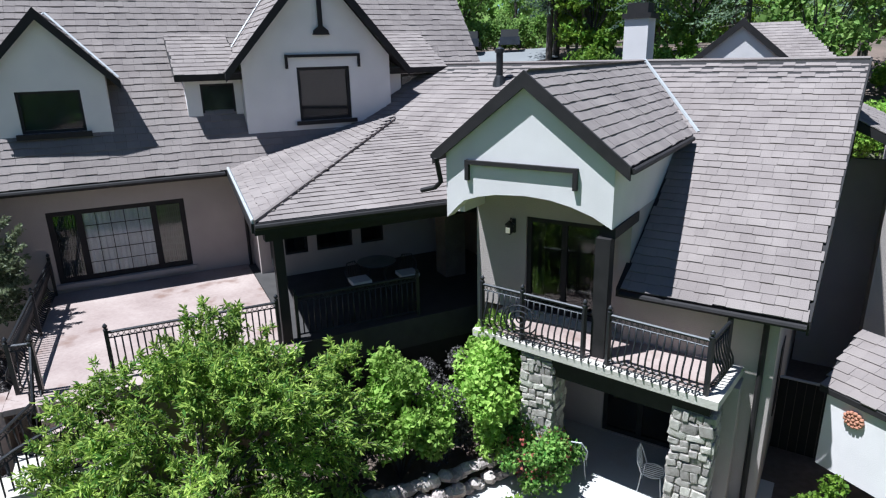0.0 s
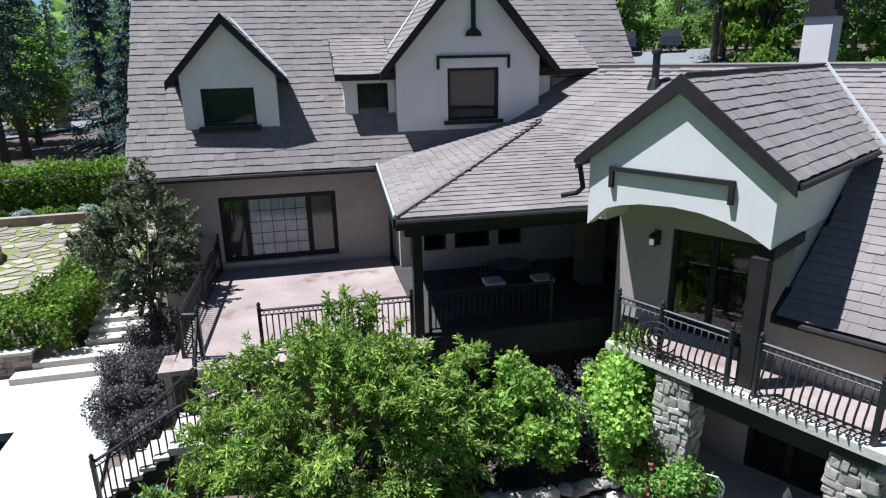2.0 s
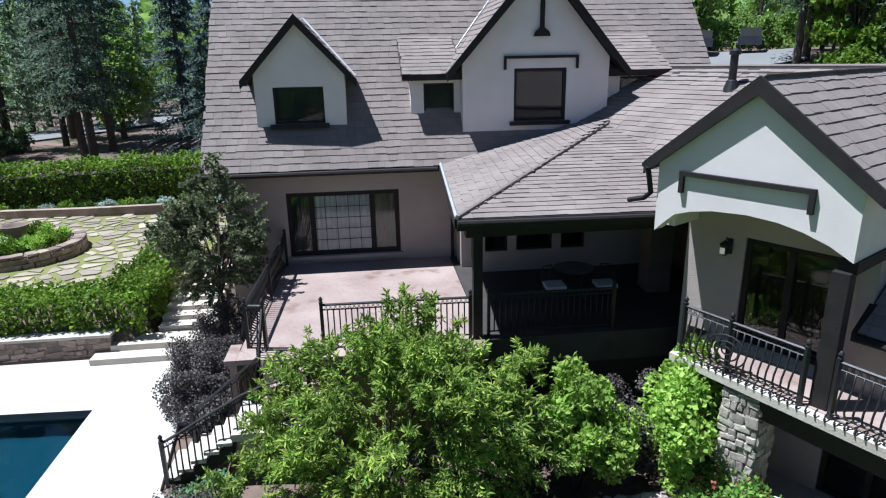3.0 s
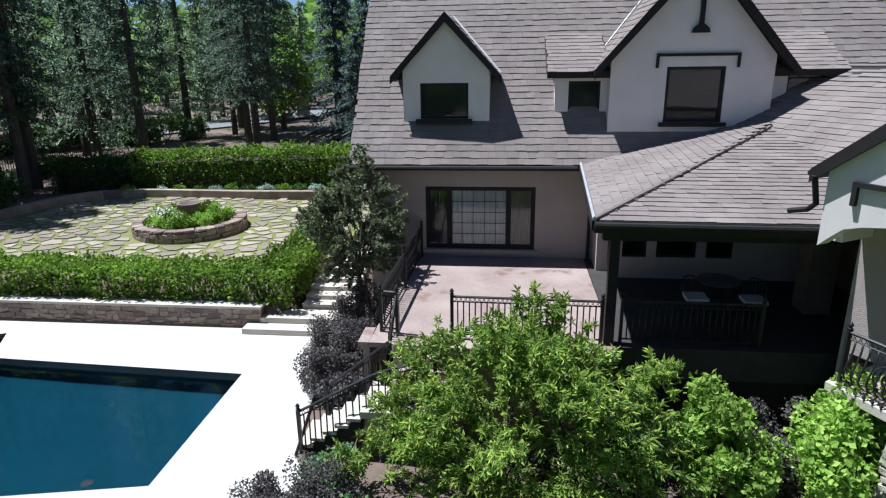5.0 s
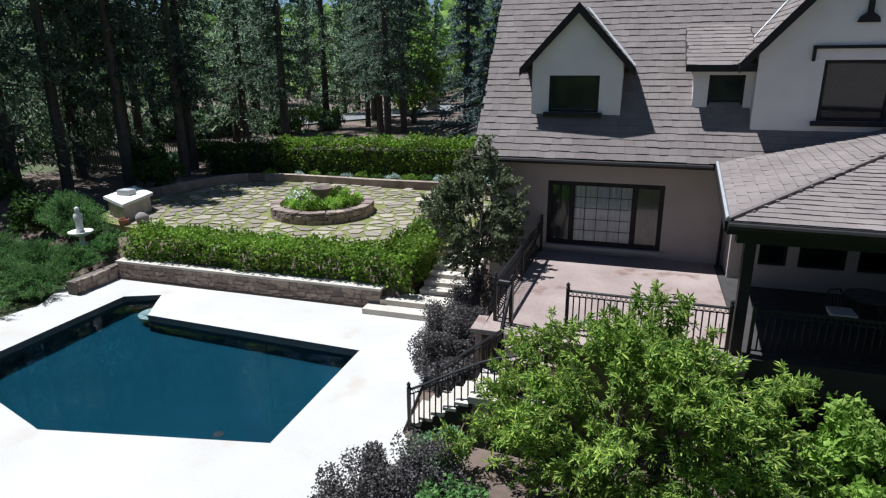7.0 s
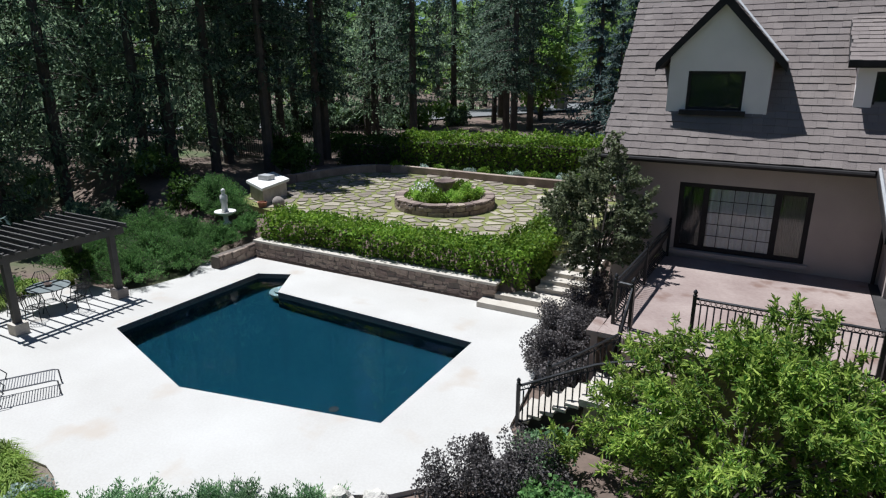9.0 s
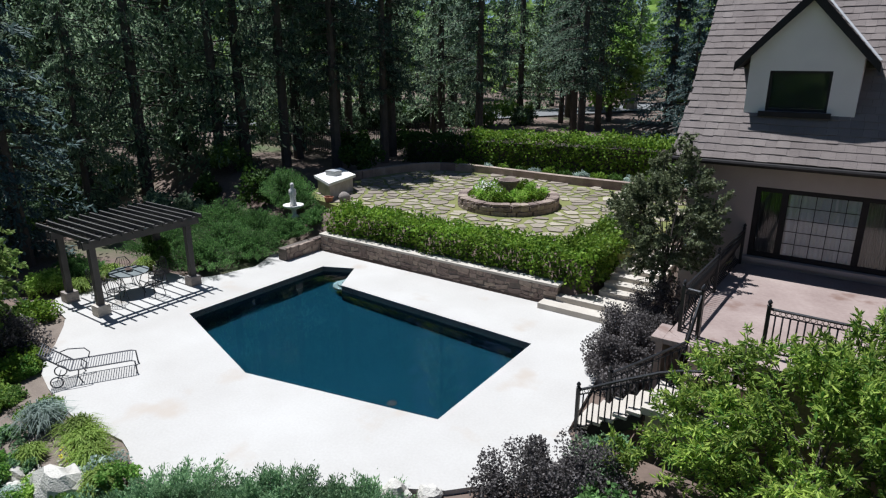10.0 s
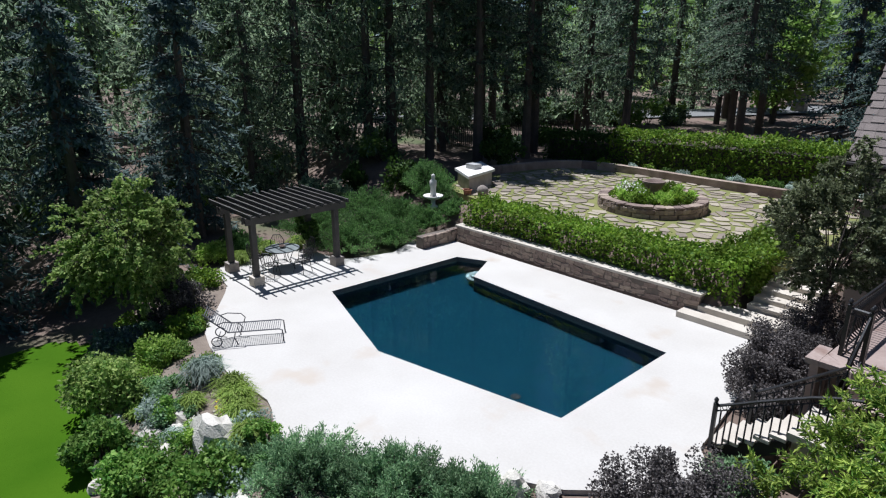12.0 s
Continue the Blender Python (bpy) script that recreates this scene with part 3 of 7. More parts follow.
def gable_dormer(parent, xc, half, y_face, z_eave, z_apex, over=0.3, wall_half=None, z_base=5.5, holes=(), board=0.2):
    """A gabled dormer: face wall, cheeks, two roof slopes with shingles and boards."""
    wh = wall_half or half - 0.22
    sl = (z_apex - z_eave) / half
    zw = z_apex - 0.16 - sl * wh
    dn = part("dormer", Geo(), M_STUCCO, parent)
    g = Geo()
    wall_with_hole(g, xc - wh, xc + wh, y_face, y_face + 0.18, z_base, zw, holes)
    g.prism([(xc - wh, y_face, zw), (xc + wh, y_face, zw), (xc, y_face, z_apex - 0.16)], (0, 0.18, 0))
    part("face", g, M_STUCCO, dn, "pale grey stucco gable")
    for sgn in (-1, 1):
        x = xc + sgn * wh
        yb = roof_y(zw)
        part("cheek", Geo().prism([(x, y_face + 0.18, EZ + SL * (y_face + 0.18 - EY) - 0.1), (x, yb, zw), (x, y_face + 0.18, zw)], (-sgn * 0.12, 0, 0)), M_STUCCO, dn)
        yf, ye, ya = y_face - over, roof_y(z_eave), roof_y(z_apex)
        p = [(xc + sgn * half, yf, z_eave), (xc, yf, z_apex), (xc, ya, z_apex), (xc + sgn * half, ye, z_eave)]
        ro = part("dormer_roof", Geo().prism([(a, b, c - 0.02) for a, b, c in p], (0, 0, -0.1)), M_TRIM, dn, "small shingled gable roof")
        kk = math.hypot(half, z_apex - z_eave)
        vv = Vector((-sgn * half, 0, z_apex - z_eave))
        shingles(ro, (xc + sgn * half, yf, z_eave), (0, 1, 0), vv, [(0, 0), (ye - yf, 0), (ya - yf, kk), (0, kk)], w=0.3)
        part("bargeboard", Geo().prism([(xc + sgn * (half + 0.04), yf, z_eave - board), (xc + sgn * (half + 0.04), yf, z_eave + 0.02), (xc, yf, z_apex + 0.03), (xc, yf, z_apex - board * 1.25)], (0, -0.05, 0)), M_TRIM, dn, "dark brown bargeboard")
        part("flashing", Geo().tube([(xc + sgn * half, ye + 0.02, z_eave + 0.05), (xc, ya + 0.02, z_apex + 0.05)], 0.05, 5), M_FLASH, dn, "pale metal valley flashing")
    return dn


d1 = gable_dormer(house, -1.86, 1.56, 18.5, 7.25, 8.97, 0.2, 1.26, 5.2, [(-2.62, -1.21, 6.05, 7.07)])
window(d1, Matrix.Translation((-2.62, 18.5, 6.05)), 1.41, 1.02, (), 0.07, deep=0.115, name="dormer_window", label="dark-framed dormer window")
part("sill", Geo().box(-2.75, -1.1, 18.35, 18.5, 5.92, 6.05), M_TRIM, d1, "dark projecting sill")
d2 = gable_dormer(house, 4.92, 2.62, WY, 7.37, 10.4, 0.37, 2.17, 4.9, [(4.26, 5.82, 5.95, 7.45)], 0.24)
window(d2, Matrix.Translation((4.26, WY, 5.95)), 1.56, 1.5, (), 0.09, deep=0.115, name="gable_window", label="dark-framed square gable window")
part("sill", Geo().box(4.14, 5.94, WY - 0.12, WY, 5.84, 5.95), M_TRIM, d2, "dark projecting sill")
part("hood_moulding", Geo().box(3.95, 6.15, WY - 0.07, WY - 0.003, 7.72, 7.8).box(3.95, 4.02, WY - 0.07, WY - 0.003, 7.42, 7.72).box(6.08, 6.15, WY - 0.07, WY - 0.003, 7.42, 7.72), M_TRIM, d2, "thin dark bracket-shaped hood moulding")
part("finial", Geo().box(4.98, 5.1, WY - 0.08, WY - 0.003, 8.5, 9.9).prism([(4.8, WY - 0.1, 8.32), (5.28, WY - 0.1, 8.32), (5.24, WY - 0.1, 8.44), (5.1, WY - 0.1, 8.55), (4.98, WY - 0.1, 8.55), (4.84, WY - 0.1, 8.44)], (0, 0.097, 0)), M_TRIM, d2, "dark wooden drop ornament")


def shed_dormer(parent, x0, x1, xe, win):
    """A low dormer beside the large gable: face, roof, window."""
    dn = part("shed_dormer", Geo(), M_STUCCO, parent)
    za, zb = 7.33, 8.45
    ya, yb = 18.35, roof_y(8.45)
    xa, xb = x0, x1
    ro = part("shed_roof", Geo().prism([(xa, ya, za - 0.02), (xb, ya, za - 0.02), (xb, yb, zb - 0.02), (xa, yb, zb - 0.02)], (0, 0, -0.14)), M_TRIM, dn, "low shingled dormer roof")
    shingles(ro, (xa, ya, za), (1, 0, 0), (0, yb - ya, zb - za), [(0, 0), (xb - xa, 0), (xb - xa, math.hypot(yb - ya, zb - za)), (0, math.hypot(yb - ya, zb - za))], w=0.3)
    wx0, wx1, wz0, wz1 = win
    part("face", wall_with_hole(Geo(), xe[0], xe[1], 18.7, 18.85, 5.9, 7.3, [win]), M_STUCCO, dn)
    cx = xe[0] if x0 < 4 else xe[1] - 0.12
    part("cheek", Geo().box(cx, cx + 0.12, 18.85, 20.2, 6.2, 7.4), M_STUCCO, dn)
    window(dn, Matrix.Translation((wx0, 18.7, wz0)), wx1 - wx0, wz1 - wz0, (), 0.06, deep=0.115, name="small_window", label="small dark-framed window")
    part("sill", Geo().box(wx0 - 0.08, wx1 + 0.08, 18.6, 18.7, wz0 - 0.09, wz0), M_TRIM, dn)
    part("fascia", Geo().box(xa, xb, ya - 0.04, ya - 0.002, za - 0.12, za + 0.01), M_TRIM, dn)


shed_dormer(house, 1.02, 2.75, (1.28, 2.75), (1.66, 2.56, 6.02, 7.08))
shed_dormer(house, 7.1, 9.1, (7.1, 8.9), (7.62, 8.6, 6.2, 7.15))
# living-room window
# the left cloth is added only to make its pane read dark
window(house, Matrix.Translation((-2.5, WY, 2.14)), 3.3, 1.94, (0.72, 2.5), 0.13, curtain=((0.75, 2.48, M_CURTAIN, "white sheer curtain"), (2.55, 3.18, M_MORTAR, "drawn taupe curtain"), (0.12, 0.7, M_GREYWOOD, "dark cloth added to hide the room behind the pane")), muntins=[(0.76, 2.46, 5, 5)], name="picture_window", label="wide dark-framed window with leaded panes and white curtain")
part("window_sill", Geo().box(-2.6, 0.9, WY - 0.1, WY - 0.002, 2.02, 2.14), M_PEACHSHADE, house)
part("downpipe", Geo().tube([(2.38, WY - 0.08, 4.7), (2.38, WY - 0.08, 1.75)], 0.045, 8), M_TRIM, house)

# porch roof: low hip between the main house and the wing
A, B, C, D = Vector((2.0, 17.63, 4.86)), Vector((1.66, 11.95, 4.7)), Vector((6.9, 11.75, 4.7)), Vector((7.64, 18.27, 6.07))
E_, A2 = Vector((10.2, 18.3, 6.1)), Vector((3.15, 18.27, 5.14))
C2 = Vector((9.8, 13.3, 5.0))
porch = thing("porch", (3.5, 14.0, TZ), "open porch with low hipped shingle roof and dark posts", "porch")
pr = part("porch_roof", Geo().prism([A, B, D, A2], (0, 0, -0.14)).prism([B, C, C2, E_, D], (0, 0, -0.14)), M_TRIM, porch, "low hipped brown-grey shingle roof")


def shingle_poly(parent, pts, near=None):
    """Shingles over a flat outline whose first two points lie along its eave."""
    p0, uu = pts[0], (pts[1] - pts[0]).normalized()
    vv = pts[-1] - p0
    vv = (vv - uu * vv.dot(uu)).normalized()
    shingles(parent, p0, uu, vv, [((p - p0).dot(uu), (p - p0).dot(vv)) for p in pts], near=near)


shingle_poly(pr, [A, B, D, A2], near=lambda s, t: t < 2.2)
shingle_poly(pr, [B, C, C2, E_, D], near=lambda s, t: t < 3.0)
part("hip_cap", Geo().tube([B + Vector((0, 0, 0.04)), D + Vector((0, 0, 0.04))], 0.05, 6), M_SHINGLE, porch)
part("edge_flashing", Geo().tube([A + Vector((0, 0, 0.03)), B + Vector((0, 0, 0.03))], 0.045, 5), M_FLASH, porch, "pale metal edge flashing")
part("wall_flashing", Geo().tube([A2 + Vector((0, -0.03, 0.05)), D + Vector((0, -0.03, 0.05))], 0.04, 5), M_FLASH, porch)
part("fascia", Geo().prism([B, C, C - Vector((0, 0, 0.2)), B - Vector((0, 0, 0.2))], (0, -0.05, 0)).prism([A, B, B - Vector((0, 0, 0.2)), A - Vector((0, 0, 0.2))], (-0.05, 0, 0)), M_TRIM, porch)
part("gutter", Geo().tube([B + Vector((0, -0.1, -0.06)), C + Vector((0, -0.1, -0.06))], 0.06, 8), M_TRIM, porch)
part("beam", Geo().box(1.9, 7.0, 12.3, 12.55, 4.2, 4.5), M_TRIM, porch, "dark timber beam")
part("post", Geo().box(2.05, 2.25, 12.3, 12.5, TZ, 4.2), M_TRIM, porch, "square dark timber post")
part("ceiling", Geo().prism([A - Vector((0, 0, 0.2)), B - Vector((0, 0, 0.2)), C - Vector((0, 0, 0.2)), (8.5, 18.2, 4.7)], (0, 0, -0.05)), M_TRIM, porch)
part("floor", Geo().box(2.3, 8.6, 12.2, 18.2, 1.2, TZ), M_SHADEFLOOR, porch, "porch floor with its shade put into the colour")
# added wall that blocks light from the porch's right side
part("inner_wall", Geo().box(8.6, 8.8, 13.2, 16.8, TZ, 4.6), M_RINGWALL, porch, "brown stone end wall added to keep light out of the porch")
# dark panel added where only the shaded bank lies under the porch
part("skirting", Geo().box(2.3, 8.6, 12.22, 12.4, -0.9, 1.2), M_TRIM, porch, "dark panel standing in for the shade below the porch")
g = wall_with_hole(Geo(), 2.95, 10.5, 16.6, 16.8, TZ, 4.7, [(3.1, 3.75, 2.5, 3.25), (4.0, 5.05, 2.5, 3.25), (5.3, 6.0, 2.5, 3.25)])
# beige in place of pale stucco puts the porch shade into this wall
part("back_wall", g, M_PEACHSHADE, porch, "stucco porch wall with shade put into its beige")
for x, w in ((3.1, 0.65), (4.0, 1.05), (5.3, 0.7)):
    window(porch, Matrix.Translation((x, 16.6, 2.5)), w, 0.75, (), 0.06)

# ---- wing, turned against the main house: x along its front, y into it ----
WM = Matrix.Rotation(radians(-59.13), 4, "Z")
wing = thing("house_wing", WM @ Vector((-3.0, 12.0, -0.7)), "pale stucco wing with arched gable balcony and long shingled roof", "house")


def WG():
    return Geo(WM)


def wv(a, b, z):
    return WM @ Vector((a, b, z))


REZ, REB, RRB, RRZ = 3.47, 10.73, 17.3, 7.4
GA, GE0, GE1, GB, GAZ, GEZ = -4.9, -6.79, -3.0, 10.0, 7.39, 5.87
# shaded wing walls take the darker beige: their shade is in the colour
part("wall", WG().prism([(-3.24, 11.05, 2.08), (-1.25, 11.05, 2.08), (-1.25, 11.05, -0.7), (-0.55, 11.05, -0.7), (-0.55, 11.05, 3.5), (-3.24, 11.05, 3.5)], (0, 0.25, 0)), M_PEACHSHADE, wing, "stucco wall under the eave with shade put into its beige")
part("end_wall", Geo(WM).prism([(-0.55, 11.3, -0.7), (-0.55, 23.5, -0.7), (-0.55, 23.5, 3.5), (-0.55, 17.3, 7.2), (-0.55, 11.3, 3.7)], (-0.25, 0, 0)), M_PEACHSHADE, wing, "stucco gable end wall with shade put into its beige")
rf = part("roof", WG().prism([(-3.3, REB, REZ), (-0.17, REB, REZ), (0.1, RRB, RRZ), (-3.3, RRB, RRZ)], (0, 0, -0.16)), M_TRIM, wing, "long brown-grey shingle roof")
part("roof_over_porch", WG().prism([(-3.3, 13.5, REZ + 2.77 * 0.598), (-3.3, RRB, RRZ), (-13.0, RRB, RRZ), (-13.0, 13.5, REZ + 2.77 * 0.598)], (0, 0, -0.16)), M_TRIM, wing)
part("back_roof", WG().prism([(0.1, RRB, RRZ), (-13.0, RRB, RRZ), (-13.0, 24.0, 3.4), (0.1, 24.0, 3.4)], (0, 0, -0.16)), M_TRIM, wing)
shingle_poly(rf, [wv(-3.2, REB - 0.05, REZ + 0.02), wv(-0.15, REB - 0.05, REZ + 0.02), wv(0.12, RRB, RRZ + 0.02), wv(-13.0, RRB, RRZ + 0.02), wv(-13, 13.5, REZ + 2.77 * 0.598 + 0.02), wv(-3.2, 13.5, REZ + 2.77 * 0.598 + 0.02)], near=lambda s, t: s > 0.2 and t < 6.0)
part("rake_board", WG().prism([(-0.17, REB, REZ - 0.22), (-0.17, REB, REZ + 0.02), (0.1, RRB, RRZ + 0.03), (0.1, RRB, RRZ - 0.22)], (0.04, 0, 0)), M_TRIM, wing)
part("gutter", WG().tube([(-3.2, REB - 0.1, REZ - 0.06), (-0.17, REB - 0.1, REZ - 0.06)], 0.06, 8), M_TRIM, wing)
part("ridge_cap", WG().tube([(-13, RRB, RRZ + 0.01), (0.1, RRB, RRZ + 0.01)], 0.055, 6), M_SHINGLE, wing)
# gable over the balcony
gab = part("gable", WG(), M_STUCCO, wing)
arch = [(-6.35, 4.85), (-6.2, 4.98), (-5.9, 5.08), (-5.5, 5.16), (-4.9, 5.2), (-4.4, 5.17), (-4.0, 5.09), (-3.6, 4.96), (-3.24, 4.77)]
g = WG()
sg = (GAZ - GEZ) / (GA - GE0)
def top(a):
    return GAZ - 0.12 - sg * abs(a - GA)


low = [(-6.6, 4.6)] + arch
cols = low[:5] + [(GA, 5.2)] * (low[5][0] != GA) + low[5:]
for (a, z) in cols:
    g.pts([(a, 10.08, z), (a, 10.08, top(a)), (a, 10.37, z), (a, 10.37, top(a))])
for k in range(len(cols) - 1):
    p, q = 4 * k, 4 * k + 4
    g.f += [(p, q, q + 1, p + 1), (p + 2, p + 3, q + 3, q + 2), (p, p + 2, q + 2, q), (p + 1, q + 1, q + 3, p + 3)]
g.f += [(0, 1, 3, 2), (4 * k + 4, 4 * k + 6, 4 * k + 7, 4 * k + 5)]
part("face", g, M_STUCCO, gab, "white stucco gable with an arched opening")
for sgn, ae in ((-1, GE0), (1, GE1)):
    bb = 14.8
    p = [(ae, GB, GEZ), (GA, GB, GAZ), (GA, RRB, RRZ), (ae, bb, GEZ)]
    ro = part("gable_roof", WG().prism([(a, b, c - 0.02) for a, b, c in p], (0, 0, -0.12)), M_TRIM, gab, "shingled gable roof")
    w4 = [wv(*q) for q in (p[0], p[3], p[2], p[1])]
    shingle_poly(ro, w4, near=(lambda s, t: True) if sgn > 0 else None)
    part("bargeboard", WG().prism([(ae + sgn * 0.05, GB, GEZ - 0.2), (ae + sgn * 0.05, GB, GEZ + 0.03), (GA, GB, GAZ + 0.04), (GA, GB, GAZ - 0.25)], (0, -0.06, 0)), M_TRIM, gab, "dark brown bargeboard")
    part("gutter", WG().tube([(ae + sgn * 0.08, GB, GEZ - 0.05), (ae + sgn * 0.08, bb - 0.4, GEZ - 0.05)], 0.055, 8), M_TRIM, gab)
part("valley_flashing", WG().tube([(GE1 + 0.1, 14.8, GEZ + 0.05), (GA, RRB, RRZ + 0.05)], 0.04, 5), M_FLASH, gab, "pale metal valley flashing")
part("hood_moulding", WG().box(-6.14, -3.88, 10.0, 10.077, 5.71, 5.79).box(-6.14, -6.06, 10.0, 10.077, 5.4, 5.71).box(-3.96, -3.88, 10.0, 10.077, 5.4, 5.71), M_TRIM, gab, "thin dark bracket-shaped moulding")
part("side_wall", WG().box(-3.46, -3.24, 10.37, 15.5, 4.77, 5.75), M_STUCCO, gab)
part("balcony_side_wall", WG().box(-3.46, -3.24, 11.3, 13.0, 2.3, 4.77), M_PEACHSHADE, wing)
part("beam", WG().box(-3.48, -3.2, 10.17, 11.6, 4.58, 4.77), M_TRIM, gab, "dark timber beam")
part("return_wall", WG().box(-6.7, -6.5, 11.44, 16.5, -0.7, 4.6), M_PEACHSHADE, wing)
part("left_wall", WG().box(-6.7, -6.5, 10.59, 15.5, 4.6, 5.75), M_STUCCO, gab)
part("downpipe", WG().tube([(-6.75, 9.95, 5.8), (-6.75, 10.1, 5.3), (-6.95, 10.2, 5.15), (-7.3, 10.2, 5.05)], 0.05, 8), M_TRIM, gab, "dark downpipe")
part("column", WG().box(-3.5, -3.24, 10.04, 10.3, 2.3, 4.6), M_TRIM, wing, "square dark timber column")
# balcony
part("balcony_slab", WG().prism([(-6.0, 10.02, 2.15), (-1.18, 9.56, 2.15), (-1.02, 11.05, 2.15), (-3.24, 11.05, 2.15), (-3.24, 11.44, 2.15), (-6.0, 11.44, 2.15)], (0, 0, 0.15)), M_STEP, wing, "pale stone-edged balcony slab")
part("slab_edge_beam", WG().prism([(-4.2, 9.93, 1.95), (-1.3, 9.66, 1.95), (-1.22, 10.9, 1.95), (-4.2, 10.9, 1.95)], (0, 0, 0.2)), M_TRIM, wing, "dark timber edge beam")
part("balcony_floor", WG().prism([(-5.9, 10.2, 2.3), (-1.36, 9.78, 2.3), (-1.22, 11.04, 2.3), (-5.9, 11.04, 2.3)], (0, 0, 0.015)), M_TERRACE, wing)
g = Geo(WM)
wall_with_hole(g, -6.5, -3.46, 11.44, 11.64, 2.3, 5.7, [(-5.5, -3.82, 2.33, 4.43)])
# balcony recess and lower walls: shade painted in with the same beige
part("recess_wall", g, M_PEACHSHADE, wing)
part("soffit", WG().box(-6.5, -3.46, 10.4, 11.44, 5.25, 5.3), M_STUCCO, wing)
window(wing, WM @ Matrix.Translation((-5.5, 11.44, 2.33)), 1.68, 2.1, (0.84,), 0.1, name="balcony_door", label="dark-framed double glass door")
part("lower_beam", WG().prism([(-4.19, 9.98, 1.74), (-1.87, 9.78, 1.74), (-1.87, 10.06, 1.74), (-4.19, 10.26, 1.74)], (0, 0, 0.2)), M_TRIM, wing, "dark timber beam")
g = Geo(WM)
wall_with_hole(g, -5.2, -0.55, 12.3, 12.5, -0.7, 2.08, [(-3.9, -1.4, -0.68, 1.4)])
part("lower_wall", g, M_PEACHSHADE, wing)
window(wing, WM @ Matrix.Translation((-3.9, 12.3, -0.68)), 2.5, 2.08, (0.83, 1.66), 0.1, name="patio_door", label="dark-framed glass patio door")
part("lower_side_wall", WG().box(-5.2, -5.0, 11.6, 12.3, -0.7, 2.08), M_PEACHSHADE, wing)
part("lower_side_wall", WG().box(-1.25, -1.0, 10.6, 12.3, -0.7, 2.08), M_PEACHSHADE, wing)
for a0, a1 in ((-1.87, -1.22), (-4.82, -4.19)):
    part("stone_pillar", WG().box(a0 + 0.04, a1 - 0.04, 9.98 - 0.24 * (a0 > -3), 10.56 - 0.2 * (a0 > -3), -0.7, 1.95 + 0.13 * (a0 < -3)), M_MORTAR, wing, "rough stone pillar")
solid("patio", WG().box(-5.4, -0.3, 8.6, 12.3, -0.8, -0.7), M_DECK, "pale stone patio under the balcony", "patio", kind="structure")
# chimney
ch = thing("chimney", WM @ Vector((-6.3, 21.0, 5.0)), "white stucco chimney with a dark metal cap", "chimney")
part("shaft", WG().box(-6.55, -5.8, 20.6, 21.4, 4.0, 8.65), M_STUCCO, ch)
part("cap", WG().box(-6.62, -5.73, 20.53, 21.47, 8.65, 8.8).box(-6.5, -5.85, 20.65, 21.35, 8.8, 9.1), M_TRIM, ch)

# ---- terrace ----
g = Geo().prism([(-2.95, 12.5, TZ - 0.2), (-2.4, 11.97, TZ - 0.2), (2.28, 11.78, TZ - 0.2), (2.28, WY, TZ - 0.2), (-2.85, WY, TZ - 0.2)], (0, 0, 0.2))
solid("terrace", g, M_TERRACE, "pinkish stamped concrete terrace", "terrace", kind="structure")
solid("terrace_wall", Geo().box(-2.35, 2.25, 12.05, 12.3, -0.9, TZ - 0.2).box(-2.88, -2.7, 12.55, WY, -0.5, TZ - 0.2), M_STONE, "stone wall under the terrace", "wall", kind="structure")

# ---- court: retaining wall, steps ----
solid("wall_garden", Geo().box(-17.6, -7.4, 16.7, 17.05, -0.3, 0.6).box(-18.1, -17.7, 14.9, 17.05, -0.3, 0.45), M_WALLJOINT, "low dry-stone garden retaining wall", "wall", kind="structure")
solid("coping", Geo().box(-17.7, -7.35, 16.66, 17.1, 0.6, 0.68), M_STEP, "pale stone coping", "coping", kind="structure")
for i in range(2):
    solid("garden_step", Geo().box(-7.8 + 0.4 * i, -4.9, 16.2 + 0.48 * i, 17.4, 0.0 + 0.17 * i, 0.17 + 0.17 * i), M_STEP, "wide pale stone step", "step", "lower garden steps")
for i in range(7):
    solid("garden_step", Geo().box(-6.35, -4.75, 17.5 + 0.42 * i, 17.5 + 0.42 * (i + 1) + 0.1, 0.2, 0.34 + 0.137 * (i + 1)), M_STEP, "pale stone garden step", "step", "upper garden steps")

# ---- railings ----
def tube_mesh(name, pts, r, n=5):
    return Geo().tube(pts, r, n).mesh(name, M_IRON, True)


BALUSTER = tube_mesh("baluster", [(0, 0, 0.1), (0, -0.09, 0.16), (0, -0.15, 0.27), (0, -0.135, 0.39), (0, -0.06, 0.55), (0, -0.015, 0.7), (0, 0, 0.86)], 0.017)
STRAIGHT = tube_mesh("baluster", [(0, 0, 0.1), (0, 0, 0.86)], 0.016)
g = Geo().box(-0.035, 0.035, -0.035, 0.035, 0, 1.02).lathe((0, 0, 1.02), [(0.045, 0), (0.045, 0.02), (0.02, 0.03), (0.04, 0.06), (0.045, 0.085), (0.025, 0.12), (0.006, 0.14)], 10)
POST = g.mesh("post", M_IRON)
RING = Geo().tube([(0.042 * math.cos(a), 0, 0.91 + 0.042 * math.sin(a)) for a in np.linspace(0, 2 * math.pi, 11)], 0.007, 4, False).mesh("scroll", M_IRON)


def put(name, mesh, parent, m):
    ob = new(name, mesh)
    ob.parent = parent
    ob.matrix_parent_inverse = Matrix.Translation(-parent.location)
    ob.matrix_basis = m
    return ob


